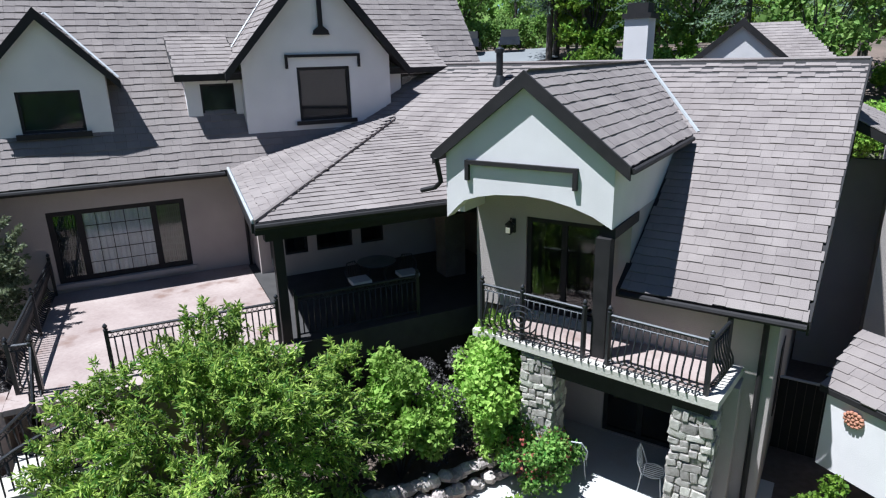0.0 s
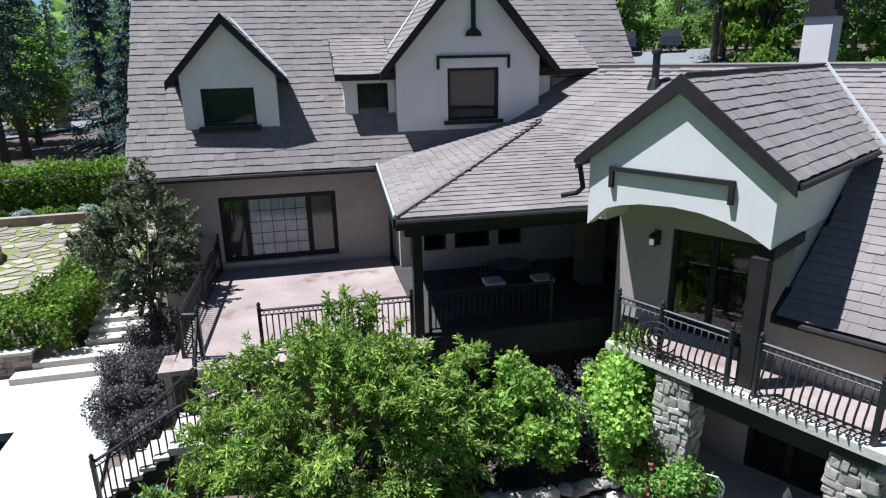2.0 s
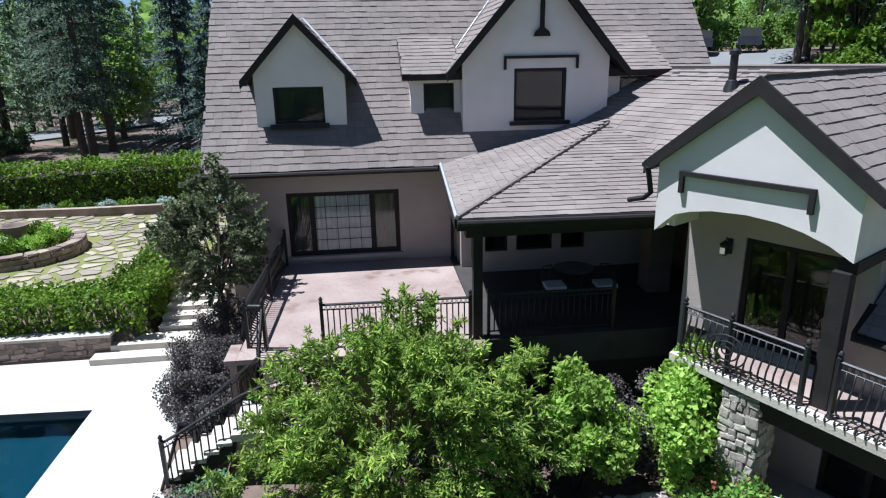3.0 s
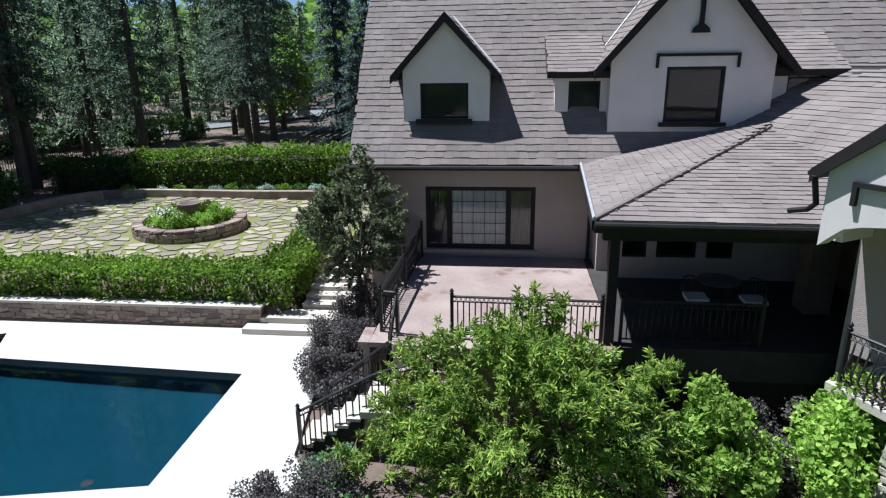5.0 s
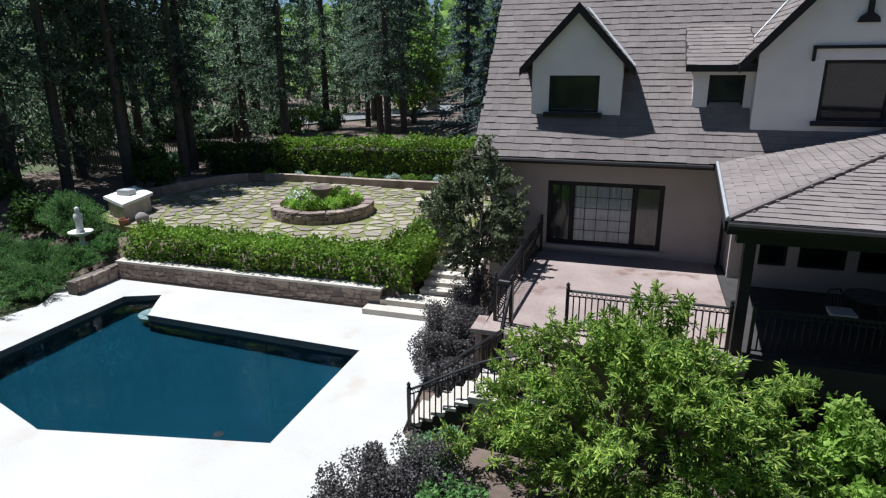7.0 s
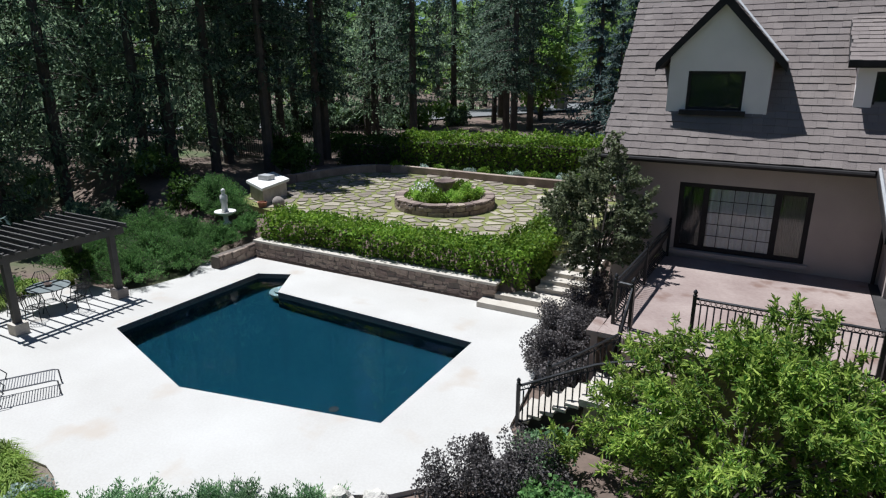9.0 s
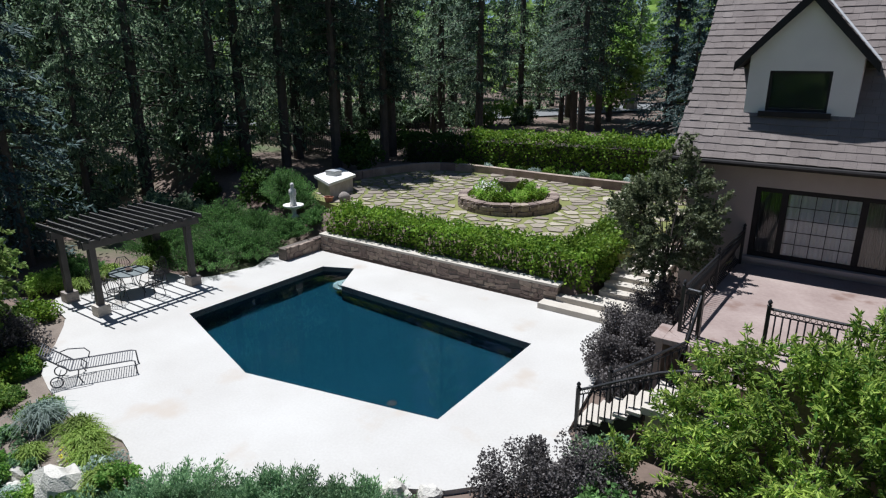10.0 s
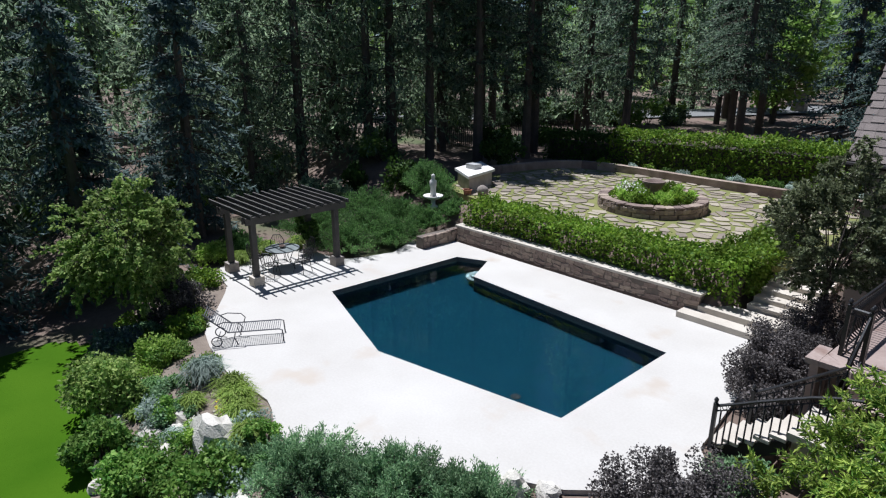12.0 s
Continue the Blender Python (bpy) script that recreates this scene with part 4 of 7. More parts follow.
def railing(name, pts, label, belly=True, posts=True, group=""):
    """A wrought-iron railing along floor points; its bellied bars swell to the right of the way."""
    pts = [Vector(p) for p in pts]
    rail = thing(name, pts[0], label, "railing", group)
    for p, q in zip(pts, pts[1:]):
        d = q - p
        flat = Vector((d.x, d.y, 0))
        ang = math.atan2(d.y, d.x)
        for h, r in ((0.97, 0.03), (0.855, 0.014), (0.1, 0.019)):
            part({0.97: "handrail", 0.855: "upper_bar", 0.1: "lower_bar"}[h], Geo().tube([p + Vector((0, 0, h)), q + Vector((0, 0, h))], r, 6), M_IRON, rail)
        n = max(2, round(flat.length / 0.125))
        for i in range(1, n):
            at = p + d * (i / n)
            put("baluster", BALUSTER if belly else STRAIGHT, rail, Matrix.Translation(at) @ Matrix.Rotation(ang, 4, "Z"))
        n = max(2, round(flat.length / 0.1))
        for i in range(n):
            at = p + d * ((i + 0.5) / n)
            put("scroll", RING, rail, Matrix.Translation(at) @ Matrix.Rotation(ang, 4, "Z"))
    if posts and posts is not True:
        for k in range(1, len(pts) - 1):
            d = pts[k + 1] - pts[k - 1]
            put("baluster", BALUSTER if belly else STRAIGHT, rail, Matrix.Translation(pts[k]) @ Matrix.Rotation(math.atan2(d.y, d.x), 4, "Z"))
    if posts:
        for p in pts if posts is True else [pts[i] for i in posts]:
            put("post", POST, rail, Matrix.Translation(p))
    return rail


LB = "black wrought-iron railing with bellied balusters"
bal = railing("balcony_railing", [WM @ Vector(p) for p in ((-5.83, 10.14, 2.31), (-4.9, 10.06, 2.31), (-3.6, 9.94, 2.31))], LB + " on the balcony", group="railings")
railing("balcony_railing", [WM @ Vector(p) for p in ((-3.12, 9.89, 2.31), (-1.4, 9.7, 2.31), (-1.28, 10.64, 2.31))], LB + " round the balcony corner", group="railings")
# curled feet under the balcony rail and a scrolled medallion
curl = Geo().tube([(0, 0, 0.1), (0, -0.07, 0.08), (0, -0.11, 0.03), (0, -0.08, 0.0), (0, -0.05, 0.03)], 0.014, 5).mesh("curl", M_IRON)
for i in range(30):
    a = -5.75 + i * 0.145
    if a < -1.5:
        put("curl", curl, bal, WM @ Matrix.Translation((a, 10.1 - 0.1 * (a + 5.83), 2.31)))
for rr in (0.3, 0.18, 0.07):
    part("medallion", WG().tube([(-4.9 + 0.0 + rr * 1.2 * math.cos(t), 9.98, 2.76 + rr * math.sin(t)) for t in np.linspace(0, 2 * math.pi, 20)], 0.016, 5, False), M_IRON, bal, "scrolled iron medallion")
railing("terrace_railing", [(-1.18, 12.4, TZ), (1.98, 12.32, TZ)], LB + " at the terrace front", belly=False, group="railings")
railing("terrace_railing", [(-2.62, 18.15, TZ), (-2.7, 15.4, TZ), (-2.79, 12.62, TZ), (-2.4, 12.55, TZ)], LB + " along the terrace side", group="railings")
railing("porch_railing", [(2.4, 12.42, TZ), (5.2, 12.35, TZ)], LB + " under the porch roof", belly=False, group="railings")
# stairs from the terrace, a landing, and down to the deck
for i in range(4):
    solid("terrace_step", Geo().box(-2.38, -1.2, 11.97 - 0.22 * (i + 1), 11.99 - 0.22 * i, 0.3, TZ - 0.2 - 0.185 * i), M_TERRACE, "brown-pink stamped concrete terrace step", "step", "terrace steps")
solid("landing", Geo().box(-2.9, -1.2, 10.72, 11.085, 0.85, 1.0), M_STEP, "pale stone stair landing", "landing")
for y in (10.8, 11.5):
    solid("stair_beam", Geo().prism([(-2.9, y, 0.78), (-2.9, y, 0.5), (-4.0, y, -0.2), (-4.2, y, 0.0)], (0, 0.1, 0)), M_TRIM, "dark stringer under the stair", "stringer")
for i in range(5):
    solid("terrace_step", Geo().box(-2.92 - 0.26 * (i + 1), -2.9 - 0.26 * i, 10.72, 11.65, 0.765 - 0.165 * i, 0.835 - 0.165 * i), M_STEP, "pale stone terrace step", "step", "terrace steps")
solid("landing", Geo().box(-2.9, -2.4, 11.09, 12.0, -0.6, 1.0), M_STEP, "pale stone stair landing side", "landing")
railing("stair_railing", [(-4.15, 10.65, 0.02), (-3.85, 10.74, 0.15), (-3.5, 10.84, 0.32), (-3.1, 10.95, 0.5), (-2.7, 11.05, 0.68), (-2.3, 11.1, 0.82), (-1.9, 11.1, 0.92), (-1.4, 11.05, 1.0)], LB + " curving down to the pool deck", group="railings", posts=(0, 7))
railing("stair_railing", [(-2.4, 12.45, TZ), (-2.42, 12.1, 1.5), (-2.45, 11.85, 1.08), (-2.95, 11.86, 0.68), (-3.4, 11.75, 0.35), (-3.85, 11.62, 0.04)], LB + " beside the stair wall", group="railings", posts=(0, 5))
solid("stair_pier", Geo().box(-3.12, -2.97, 12.1, 12.75, -0.2, TZ - 0.1).box(-3.2, -2.965, 12.02, 12.8, TZ - 0.1, TZ + 0.01).prism([(-2.96, 12.02, TZ - 0.1), (-2.46, 12.02, TZ - 0.1), (-2.96, 12.48, TZ - 0.1)], (0, 0, 0.11)), M_TERRACE, "stone pier with a pinkish flat cap beside the stairs", "pier")


# ---- plants ----
def tree(name, at, label, limbs, clumps, radii, count, size, material, seed, trunk_r=0.08, slim=0.3, droop=0.3, shell=0.3, category="tree", group=""):
    """A tapered trunk that forks into limbs, one to every few clumps, and a crown of separate leaves."""
    rng = np.random.default_rng(seed)
    root = thing(name, at, label, category, group)
    base = Vector(at)
    fork = base + Vector((0, 0, limbs))
    part("trunk", Geo().tube([base - Vector((0, 0, 0.3)), base + Vector((0.03, 0.02, limbs * 0.5)), fork], [trunk_r * 1.3, trunk_r, trunk_r * 0.8], 8), M_BARK, root)
    cs = [base + Vector(c) for c in clumps]
    g = Geo()
    for c in cs:
        mid = fork.lerp(c, 0.5) + Vector(rng.normal(0, 0.08, 3))
        g.tube([fork, mid, c], [trunk_r * 0.5, trunk_r * 0.28, trunk_r * 0.08], 5)
    tagged(part("branching", g, M_BARK, root), kind="stuff")
    pts = cloud(rng, [tuple(c) for c in cs], radii, count, shell)
    g = leaves(Geo(), pts, size, rng, droop, slim)
    tagged(part("crown", g, material, root), kind="stuff")
    return root


def clump_set(seed, n, centre, radii, flat=1.0, rmin=0.25, rmax=0.5, low=-1.0):
    """Clump centres over and inside an ellipsoid, with sizes."""
    rng = np.random.default_rng(seed)
    out, rs = [], []
    while len(out) < n:
        d = rng.normal(size=3)
        d /= np.linalg.norm(d)
        if d[2] < low:
            continue
        r = rng.uniform(0.55, 1.05)
        out.append(tuple(np.array(centre) + d * np.array(radii) * r))
        q = rng.uniform(rmin, rmax)
        rs.append((q, q, q * flat))
    return out, rs


def shoot_tree(name, at, centre, radii, n, per, size, slim, material, seed, label, fork, extra=(), trunk_r=0.08, reach=(0.45, 0.95), lift=0.5):
    """A tree of many long leafy shoots that spring from limbs and bend outwards and up."""
    rng = np.random.default_rng(seed)
    root = thing(name, at, label, "tree")
    base, c, r = np.array(at), np.array(at) + np.array(centre), np.array(radii)
    top = base + np.array([0, 0, fork])
    part("trunk", Geo().tube([tuple(base - [0, 0, 0.3]), tuple(base + [0.04, 0.02, fork * 0.5]), tuple(top)], [trunk_r * 1.3, trunk_r, trunk_r * 0.8], 8), M_BARK, root)
    wood, pts, dirs = Geo(), [], []
    arms = []
    for k in range(16):
        d = rng.normal(size=3)
        d[2] = abs(d[2]) * 0.6 - 0.15
        d /= np.linalg.norm(d)
        tip = c + d * r * 0.62
        arms.append(tip)
        wood.tube([tuple(top), tuple((top + tip) / 2 + [0, 0, 0.1]), tuple(tip)], [trunk_r * 0.5, trunk_r * 0.32, trunk_r * 0.12], 5)
    starts, sprigs = [], rng.normal(size=(max(24, n // 9), 3))
    sprigs /= np.linalg.norm(sprigs, axis=1, keepdims=True)
    far = rng.uniform(0.5, 0.9, len(sprigs))
    for k in range(n):
        j = k % len(sprigs)
        d = sprigs[j] + rng.normal(0, 0.13, 3)
        d /= np.linalg.norm(d)
        starts.append((c + d * r * (far[j] + rng.uniform(-0.15, 0.05)), d))
    for k in range(n // 3):
        d = rng.normal(size=3)
        d /= np.linalg.norm(d)
        starts.append((c + d * r * rng.uniform(0.3, 0.78), d))
    for p in extra:
        for k in range(7):
            starts.append((np.array(p) + rng.normal(0, 0.14, 3) - [0, 0, 0.3], np.array([0, 0, 1.0]) + rng.normal(0, 0.5, 3)))
    for p, d in starts:
        L = rng.uniform(*reach)
        way = d * 0.8 + np.array([0, 0, lift]) + rng.normal(0, 0.3, 3)
        way /= np.linalg.norm(way)
        f = rng.random((per, 1)) ** 0.8
        line = p + way * L * f + np.array([0, 0, -0.35 * L]) * f ** 2.2
        pts.append(line + rng.normal(0, 0.022, (per, 3)))
        wood.tube([tuple(p), tuple(p + way * L * 0.5 - [0, 0, 0.06 * L]), tuple(p + way * L - [0, 0, 0.33 * L])], [0.012, 0.008, 0.003], 3, False)
        dirs.append(np.repeat((p - way * 0.5)[None], per, 0))
    tagged(part("branching", wood, M_BARK, root), kind="stuff")
    tagged(part("crown", leaves(Geo(), np.concatenate(pts), size, rng, 0.75, slim, out=np.concatenate(dirs)), material, root), kind="stuff")
    return root


shoot_tree("peach_tree", (0.0, 9.9, -0.6), (0.25, 0.0, 2.05), (2.85, 1.9, 1.8), 560, 54, 0.135, 0.15, L_PEACH, 12, "bright green young fruit tree with long slender leaves", 0.9,
           [(3.0, 10.8, 2.15), (2.6, 10.7, 2.0), (0.35, 11.1, 3.35), (0.95, 10.9, 3.4), (-1.0, 10.6, 2.7), (0.3, 10.9, 3.0), (1.0, 10.8, 3.0), (-2.4, 10.1, 0.9), (-2.9, 9.7, 0.5), (-2.0, 9.9, 1.7)])
shoot_tree("pear_tree", (-4.25, 16.7, 0.2), (0, 0, 3.0), (1.6, 1.35, 1.9), 360, 46, 0.1, 0.3, L_PEAR, 14, "dark olive-green ornamental pear tree beside the garden steps", 1.5, [(-4.03, 16.55, 5.35), (-5.2, 16.65, 4.1), (-3.1, 16.65, 4.0)], 0.06, (0.35, 0.75), 0.8)
shoot_tree("young_maple", (-18.6, 4.6, -0.6), (0, 0, 2.9), (1.7, 1.7, 1.7), 360, 40, 0.125, 0.38, L_MAPLE, 16, "light green young broadleaf tree at the lawn edge", 1.3, (), 0.06, (0.5, 1.0), 0.15)


def shrub(name, at, r, h, count, size, material, seed, label, group="", slim=0.4, droop=0.0, clumps=24, up=0.0):
    """A bush of leafy clumps on short stems."""
    rng = np.random.default_rng(seed)
    cl, rs = clump_set(seed, clumps, (0, 0, h * 0.5), (r, r, h * 0.5), 1.0, r * 0.28, r * 0.5, -0.75)
    root = thing(name, at, label, "shrub", group)
    base = Vector(at)
    g = Geo()
    for c in cl:
        g.tube([base - Vector((0, 0, 0.1)), base.lerp(base + Vector(c), 0.5) + Vector((0, 0, 0.05)), base + Vector(c)], [0.018, 0.012, 0.005], 4)
    tagged(part("stem_work", g, M_BARK, root), kind="stuff")
    pts = cloud(rng, [tuple(base + Vector(c)) for c in cl], rs, count, 0.3)
    tagged(part("foliage", leaves(Geo(), pts, size, rng, droop - up, slim, out=np.array(base) if up else None), material, root), kind="stuff")
    return root


SH = [
    ("lime_shrub", (3.75, 10.2, -0.6), 0.88, 2.75, 6000, 0.125, L_SHRUB, "lime-green leafy shrub below the porch"),
    ("lime_shrub", (5.9, 9.9, -0.6), 1.0, 2.9, 7400, 0.125, L_SHRUB, "lime-green leafy shrub beside the stone pillar"),
    ("barberry_bush", (4.8, 10.6, -0.6), 0.8, 2.3, 7000, 0.065, L_BARBERRY, "dark purple barberry bush below the porch"),
    ("barberry_bush", (2.9, 10.7, -0.6), 0.7, 2.0, 7000, 0.065, L_BARBERRY, "dark purple barberry bush below the porch"),
    ("rose_bush", (6.15, 8.85, -0.7), 0.8, 1.35, 6500, 0.085, L_BED, "low green rose bush with red blooms"),
    ("low_shrub", (4.9, 7.6, -0.7), 0.55, 0.8, 1800, 0.09, L_HEDGE, "low green shrub in front of the boulders"),
    ("low_shrub", (1.8, 9.0, -0.7), 0.8, 1.2, 2600, 0.1, L_PEACH, "low bright green shrub under the tree"),
    ("barberry_bush", (-4.4, 14.6, -0.1), 0.75, 1.4, 10400, 0.052, L_BARBERRY, "dark purple barberry bush at the deck edge"),
    ("barberry_bush", (-4.35, 13.4, -0.1), 0.65, 1.2, 10400, 0.052, L_BARBERRY, "dark purple barberry bush at the deck edge"),
    ("barberry_bush", (-4.2, 16.1, 0.1), 0.8, 1.5, 10400, 0.052, L_BARBERRY, "dark purple barberry bush beside the garden steps"),
    ("barberry_bush", (-3.7, 14.4, -0.1), 0.7, 1.5, 10400, 0.052, L_BARBERRY, "dark purple barberry bush against the terrace wall"),
    ("grey_barberry", (-4.3, 8.5, -0.4), 0.8, 1.15, 10400, 0.052, L_BARBERRY, "dusky purple shrub at the deck edge"),
    ("grey_barberry", (-3.4, 9.2, -0.4), 0.75, 1.1, 10400, 0.052, L_BARBERRY, "dusky purple shrub at the deck edge"),
    ("low_shrub", (-2.6, 8.4, -0.4), 0.7, 0.9, 2400, 0.1, L_JUNIPER, "soft green feathery shrub"),
    ("low_shrub", (-3.35, 10.1, -0.45), 0.6, 0.8, 3600, 0.07, L_GREYJUNIPER, "grey-green feathery shrub beside the stairs"),
    ("grey_barberry", (-3.6, 12.35, -0.3), 0.55, 1.1, 7000, 0.07, L_BARBERRY, "dusky purple shrub at the deck edge"),
    ("purple_shrub", (-18.0, 5.6, -0.4), 0.85, 1.2, 7000, 0.065, L_BARBERRY, "dusky purple-grey shrub in the rock garden"),
    ("bed_shrub", (-15.6, 4.1, -0.4), 0.6, 0.7, 3600, 0.075, L_SHRUB, "green leafy perennial in the rock garden"),
    ("bed_shrub", (-14.4, 2.6, -0.6), 0.8, 1.25, 5200, 0.1, L_MAPLE, "green leafy shrub at the lawn edge"),
    ("bed_shrub", (-12.7, 2.0, -0.6), 0.6, 0.85, 4200, 0.095, L_BED, "light green leafy shrub at the lawn edge"),
    ("bed_shrub", (-11.0, 2.2, -0.6), 0.62, 0.8, 4200, 0.095, L_BED, "green leafy shrub at the lawn edge"),
    ("bed_shrub", (-9.9, 3.2, -0.5), 0.62, 0.7, 3400, 0.095, L_BED, "light green low shrub in the rock garden"),
    ("bed_shrub", (-17.3, 3.6, -0.6), 0.7, 0.8, 2400, 0.09, L_SPRUCE, "grey-green low shrub at the lawn edge"),
    ("bed_shrub", (-16.4, 5.2, -0.3), 0.5, 0.55, 1500, 0.09, L_HEDGE, "green perennial at the deck edge"),
    ("bed_shrub", (-19.6, 7.0, -0.3), 0.55, 0.6, 1500, 0.09, L_HEDGE, "green perennial at the deck edge"),
    ("annex_shrub", (9.45, 4.75, -0.7), 0.62, 1.75, 5200, 0.085, L_HEDGE, "green leafy shrub against a white wall"),
    ("patio_bush", (-22.3, 19.4, 1.0), 0.8, 0.9, 2400, 0.1, L_DARKHEDGE, "dark green bush beside the flagstones"),
    ("climbing_vine", (-20.3, 11.42, 0.0), 0.36, 2.3, 4200, 0.1, L_DARKHEDGE, "dark green climbing vine round a pergola post"),
    ("bed_shrub", (-21.9, 8.2, -0.1), 0.6, 0.7, 2200, 0.09, L_SHRUB, "yellow-green shrub behind the pergola"),
]
for i, (nm, at, r, h, cnt, sz, m_, lb) in enumerate(SH):
    if at[0] < -8 and at[1] < 8:
        at = (at[0], at[1], land(at[0], at[1]))
    shrub(nm, at, r, h, cnt, sz, m_, 100 + i, lb, group=nm.replace("_", " ") + " group")


def spread(name, at, r, h, count, seed, label, material=L_JUNIPER, group="junipers", size=0.11):
    """A spreading juniper: feathery sprays that point outwards and up."""
    rng = np.random.default_rng(seed)
    root = thing(name, at, label, "shrub", group)
    base = np.array(at)
    g, tips = Geo(), []
    for i in range(150):
        a = rng.uniform(0, 2 * math.pi)
        q = rng.uniform(0.15, 1.0)
        tip = base + np.array([math.cos(a) * r * q, math.sin(a) * r * q, h * (1.15 - 0.75 * q) * rng.uniform(0.7, 1.2)])
        tips.append(tip)
        g.tube([base, base * 0.5 + tip * 0.5 + np.array([0, 0, h * 0.15]), tip], [0.02, 0.014, 0.004], 4)
    tagged(part("stem_work", g, M_BARK, root), kind="stuff")
    tips = np.array(tips)
    k = rng.integers(0, len(tips), count)
    f = rng.uniform(0.55, 1.1, (count, 1))
    pts = base + (tips[k] - base) * f + rng.normal(0, 0.042, (count, 3)) * r ** 0.5
    pts[:, 2] = np.maximum(pts[:, 2], at[2] + 0.05)
    tagged(part("foliage", leaves(Geo(), pts, size, rng, -0.5, 0.16, out=base - np.array([0, 0, 0.4])), material, root), kind="stuff")
    return root


JU = [((-8.7, 4.5, -0.4), 1.3, 0.95), ((-7.4, 5.4, -0.4), 1.25, 0.9), ((-6.2, 6.2, -0.4), 1.1, 0.8), ((-9.9, 3.9, -0.5), 0.8, 0.6),
      ((-19.6, 12.6, 0.0), 1.5, 0.9), ((-20.4, 14.2, 0.1), 1.6, 1.0), ((-19.2, 14.6, 0.0), 1.2, 0.8), ((-21.8, 12.4, 0.1), 1.5, 1.0), ((-22.3, 15.6, 0.4), 1.6, 1.0), ((-19.0, 16.2, 0.3), 0.9, 0.8), ((-21.6, 18.6, 1.0), 1.3, 1.3), ((-23.0, 19.6, 1.1), 1.0, 1.0), ((-22.2, 9.4, -0.1), 1.0, 0.8), ((-20.9, 16.3, 0.3), 1.2, 0.8), ((-18.7, 17.6, 0.7), 0.75, 0.6), ((-20.7, 18.3, 0.9), 1.0, 0.8), ((-23.0, 13.6, 0.2), 1.2, 0.9)]
for i, (at, r, h) in enumerate(JU):
    spread("juniper", at, r, h, (24000 if i < 4 else 8000), 300 + i, "spreading grey-green juniper with feathery sprays" if i < 4 else "low spreading green juniper with feathery sprays", L_GREYJUNIPER if i < 4 else L_JUNIPER, size=(0.075 if i < 4 else 0.1))


def hedge(name, path, width, z0, h, density, size, material, seed, label):
    """A clipped but uneven hedge along a path: woody core, leaves on the outside."""
    rng = np.random.default_rng(seed)
    root = thing(name, path[0] + (z0,), label, "hedge", "hedges")
    seg = [(Vector(p), Vector(q)) for p, q in zip(path, path[1:])]
    core = Geo()
    pts = []
    for p, q in seg:
        d = (q - p)
        L = d.length
        d.normalize()
        s = Vector((-d.y, d.x))
        w = width / 2 - 0.36
        core.prism([(p.x + s.x * w, p.y + s.y * w, z0), (q.x + s.x * w, q.y + s.y * w, z0), (q.x - s.x * w, q.y - s.y * w, z0), (p.x - s.x * w, p.y - s.y * w, z0)], (0, 0, h - 0.42))
        n = int(density * L * (h * 2 + width))
        t = rng.uniform(-0.15, L + 0.15, n)
        u = rng.uniform(0, 2 * h + width, n)
        side = np.where(u < h, -1.0, np.where(u < h + width, u - h - width / 2, 1.0))
        off = np.where(u < h, -width / 2, np.where(u < h + width, u - h - width / 2, width / 2))
        zz = np.where(u < h, u, np.where(u < h + width, h, u - h - width))
        bump = np.array([noise.noise(Vector((p.x + d.x * a, p.y + d.y * a, b * 0.9 + o)) * 1.3) for a, b, o in zip(t, zz, off)])
        bump2 = np.array([noise.noise(Vector((p.x + d.x * a, p.y + d.y * a, b + o)) * 4.0) for a, b, o in zip(t, zz, off)])
        k = 1 + 0.3 * bump + 0.22 * bump2
        x = p.x + d.x * t + s.x * off * k
        y = p.y + d.y * t + s.y * off * k
        pts.append(np.stack([x, y, z0 + zz * (1 + 0.16 * bump + 0.14 * bump2)], 1))
    part("core", core, M_BARK, root)
    pts = np.concatenate(pts) + rng.normal(0, 0.075, (sum(len(p) for p in pts), 3))
    tagged(part("foliage", leaves(Geo(), pts, size, rng, 0.1, 0.4), material, root), kind="stuff")
    return root


hedge("front_hedge", [(-17.5, 17.75), (-6.65, 17.75)], 1.3, 0.55, 1.0, 400, 0.125, L_HEDGE, 41, "bright green uneven hedge above the garden wall")
hedge("side_hedge", [(-7.05, 17.8), (-6.95, 21.3)], 1.25, 0.7, 1.1, 400, 0.125, L_HEDGE, 42, "bright green hedge beside the garden steps")
hedge("back_hedge", [(-19.5, 31.0), (-6.0, 33.5)], 1.8, 1.25, 1.9, 190, 0.16, L_HEDGE, 43, "tall green hedge behind the flagstone court")
hedge("dark_hedge", [(-23.6, 30.4), (-19.7, 31.0)], 1.6, 1.25, 1.55, 190, 0.16, L_DARKHEDGE, 44, "dark green loose hedge among the trunks")
for i in range(16):
    shrub("border_plant", (-19.0 + i * 0.85, 28.9 + 0.12 * i, 1.3), 0.34, 0.4 + 0.12 * (i % 3 == 0), 900, 0.1, (L_HEDGE, L_DARKHEDGE, L_FESCUE)[i % 3], 500 + i, "low leafy border plant before the hedge", "border plants")


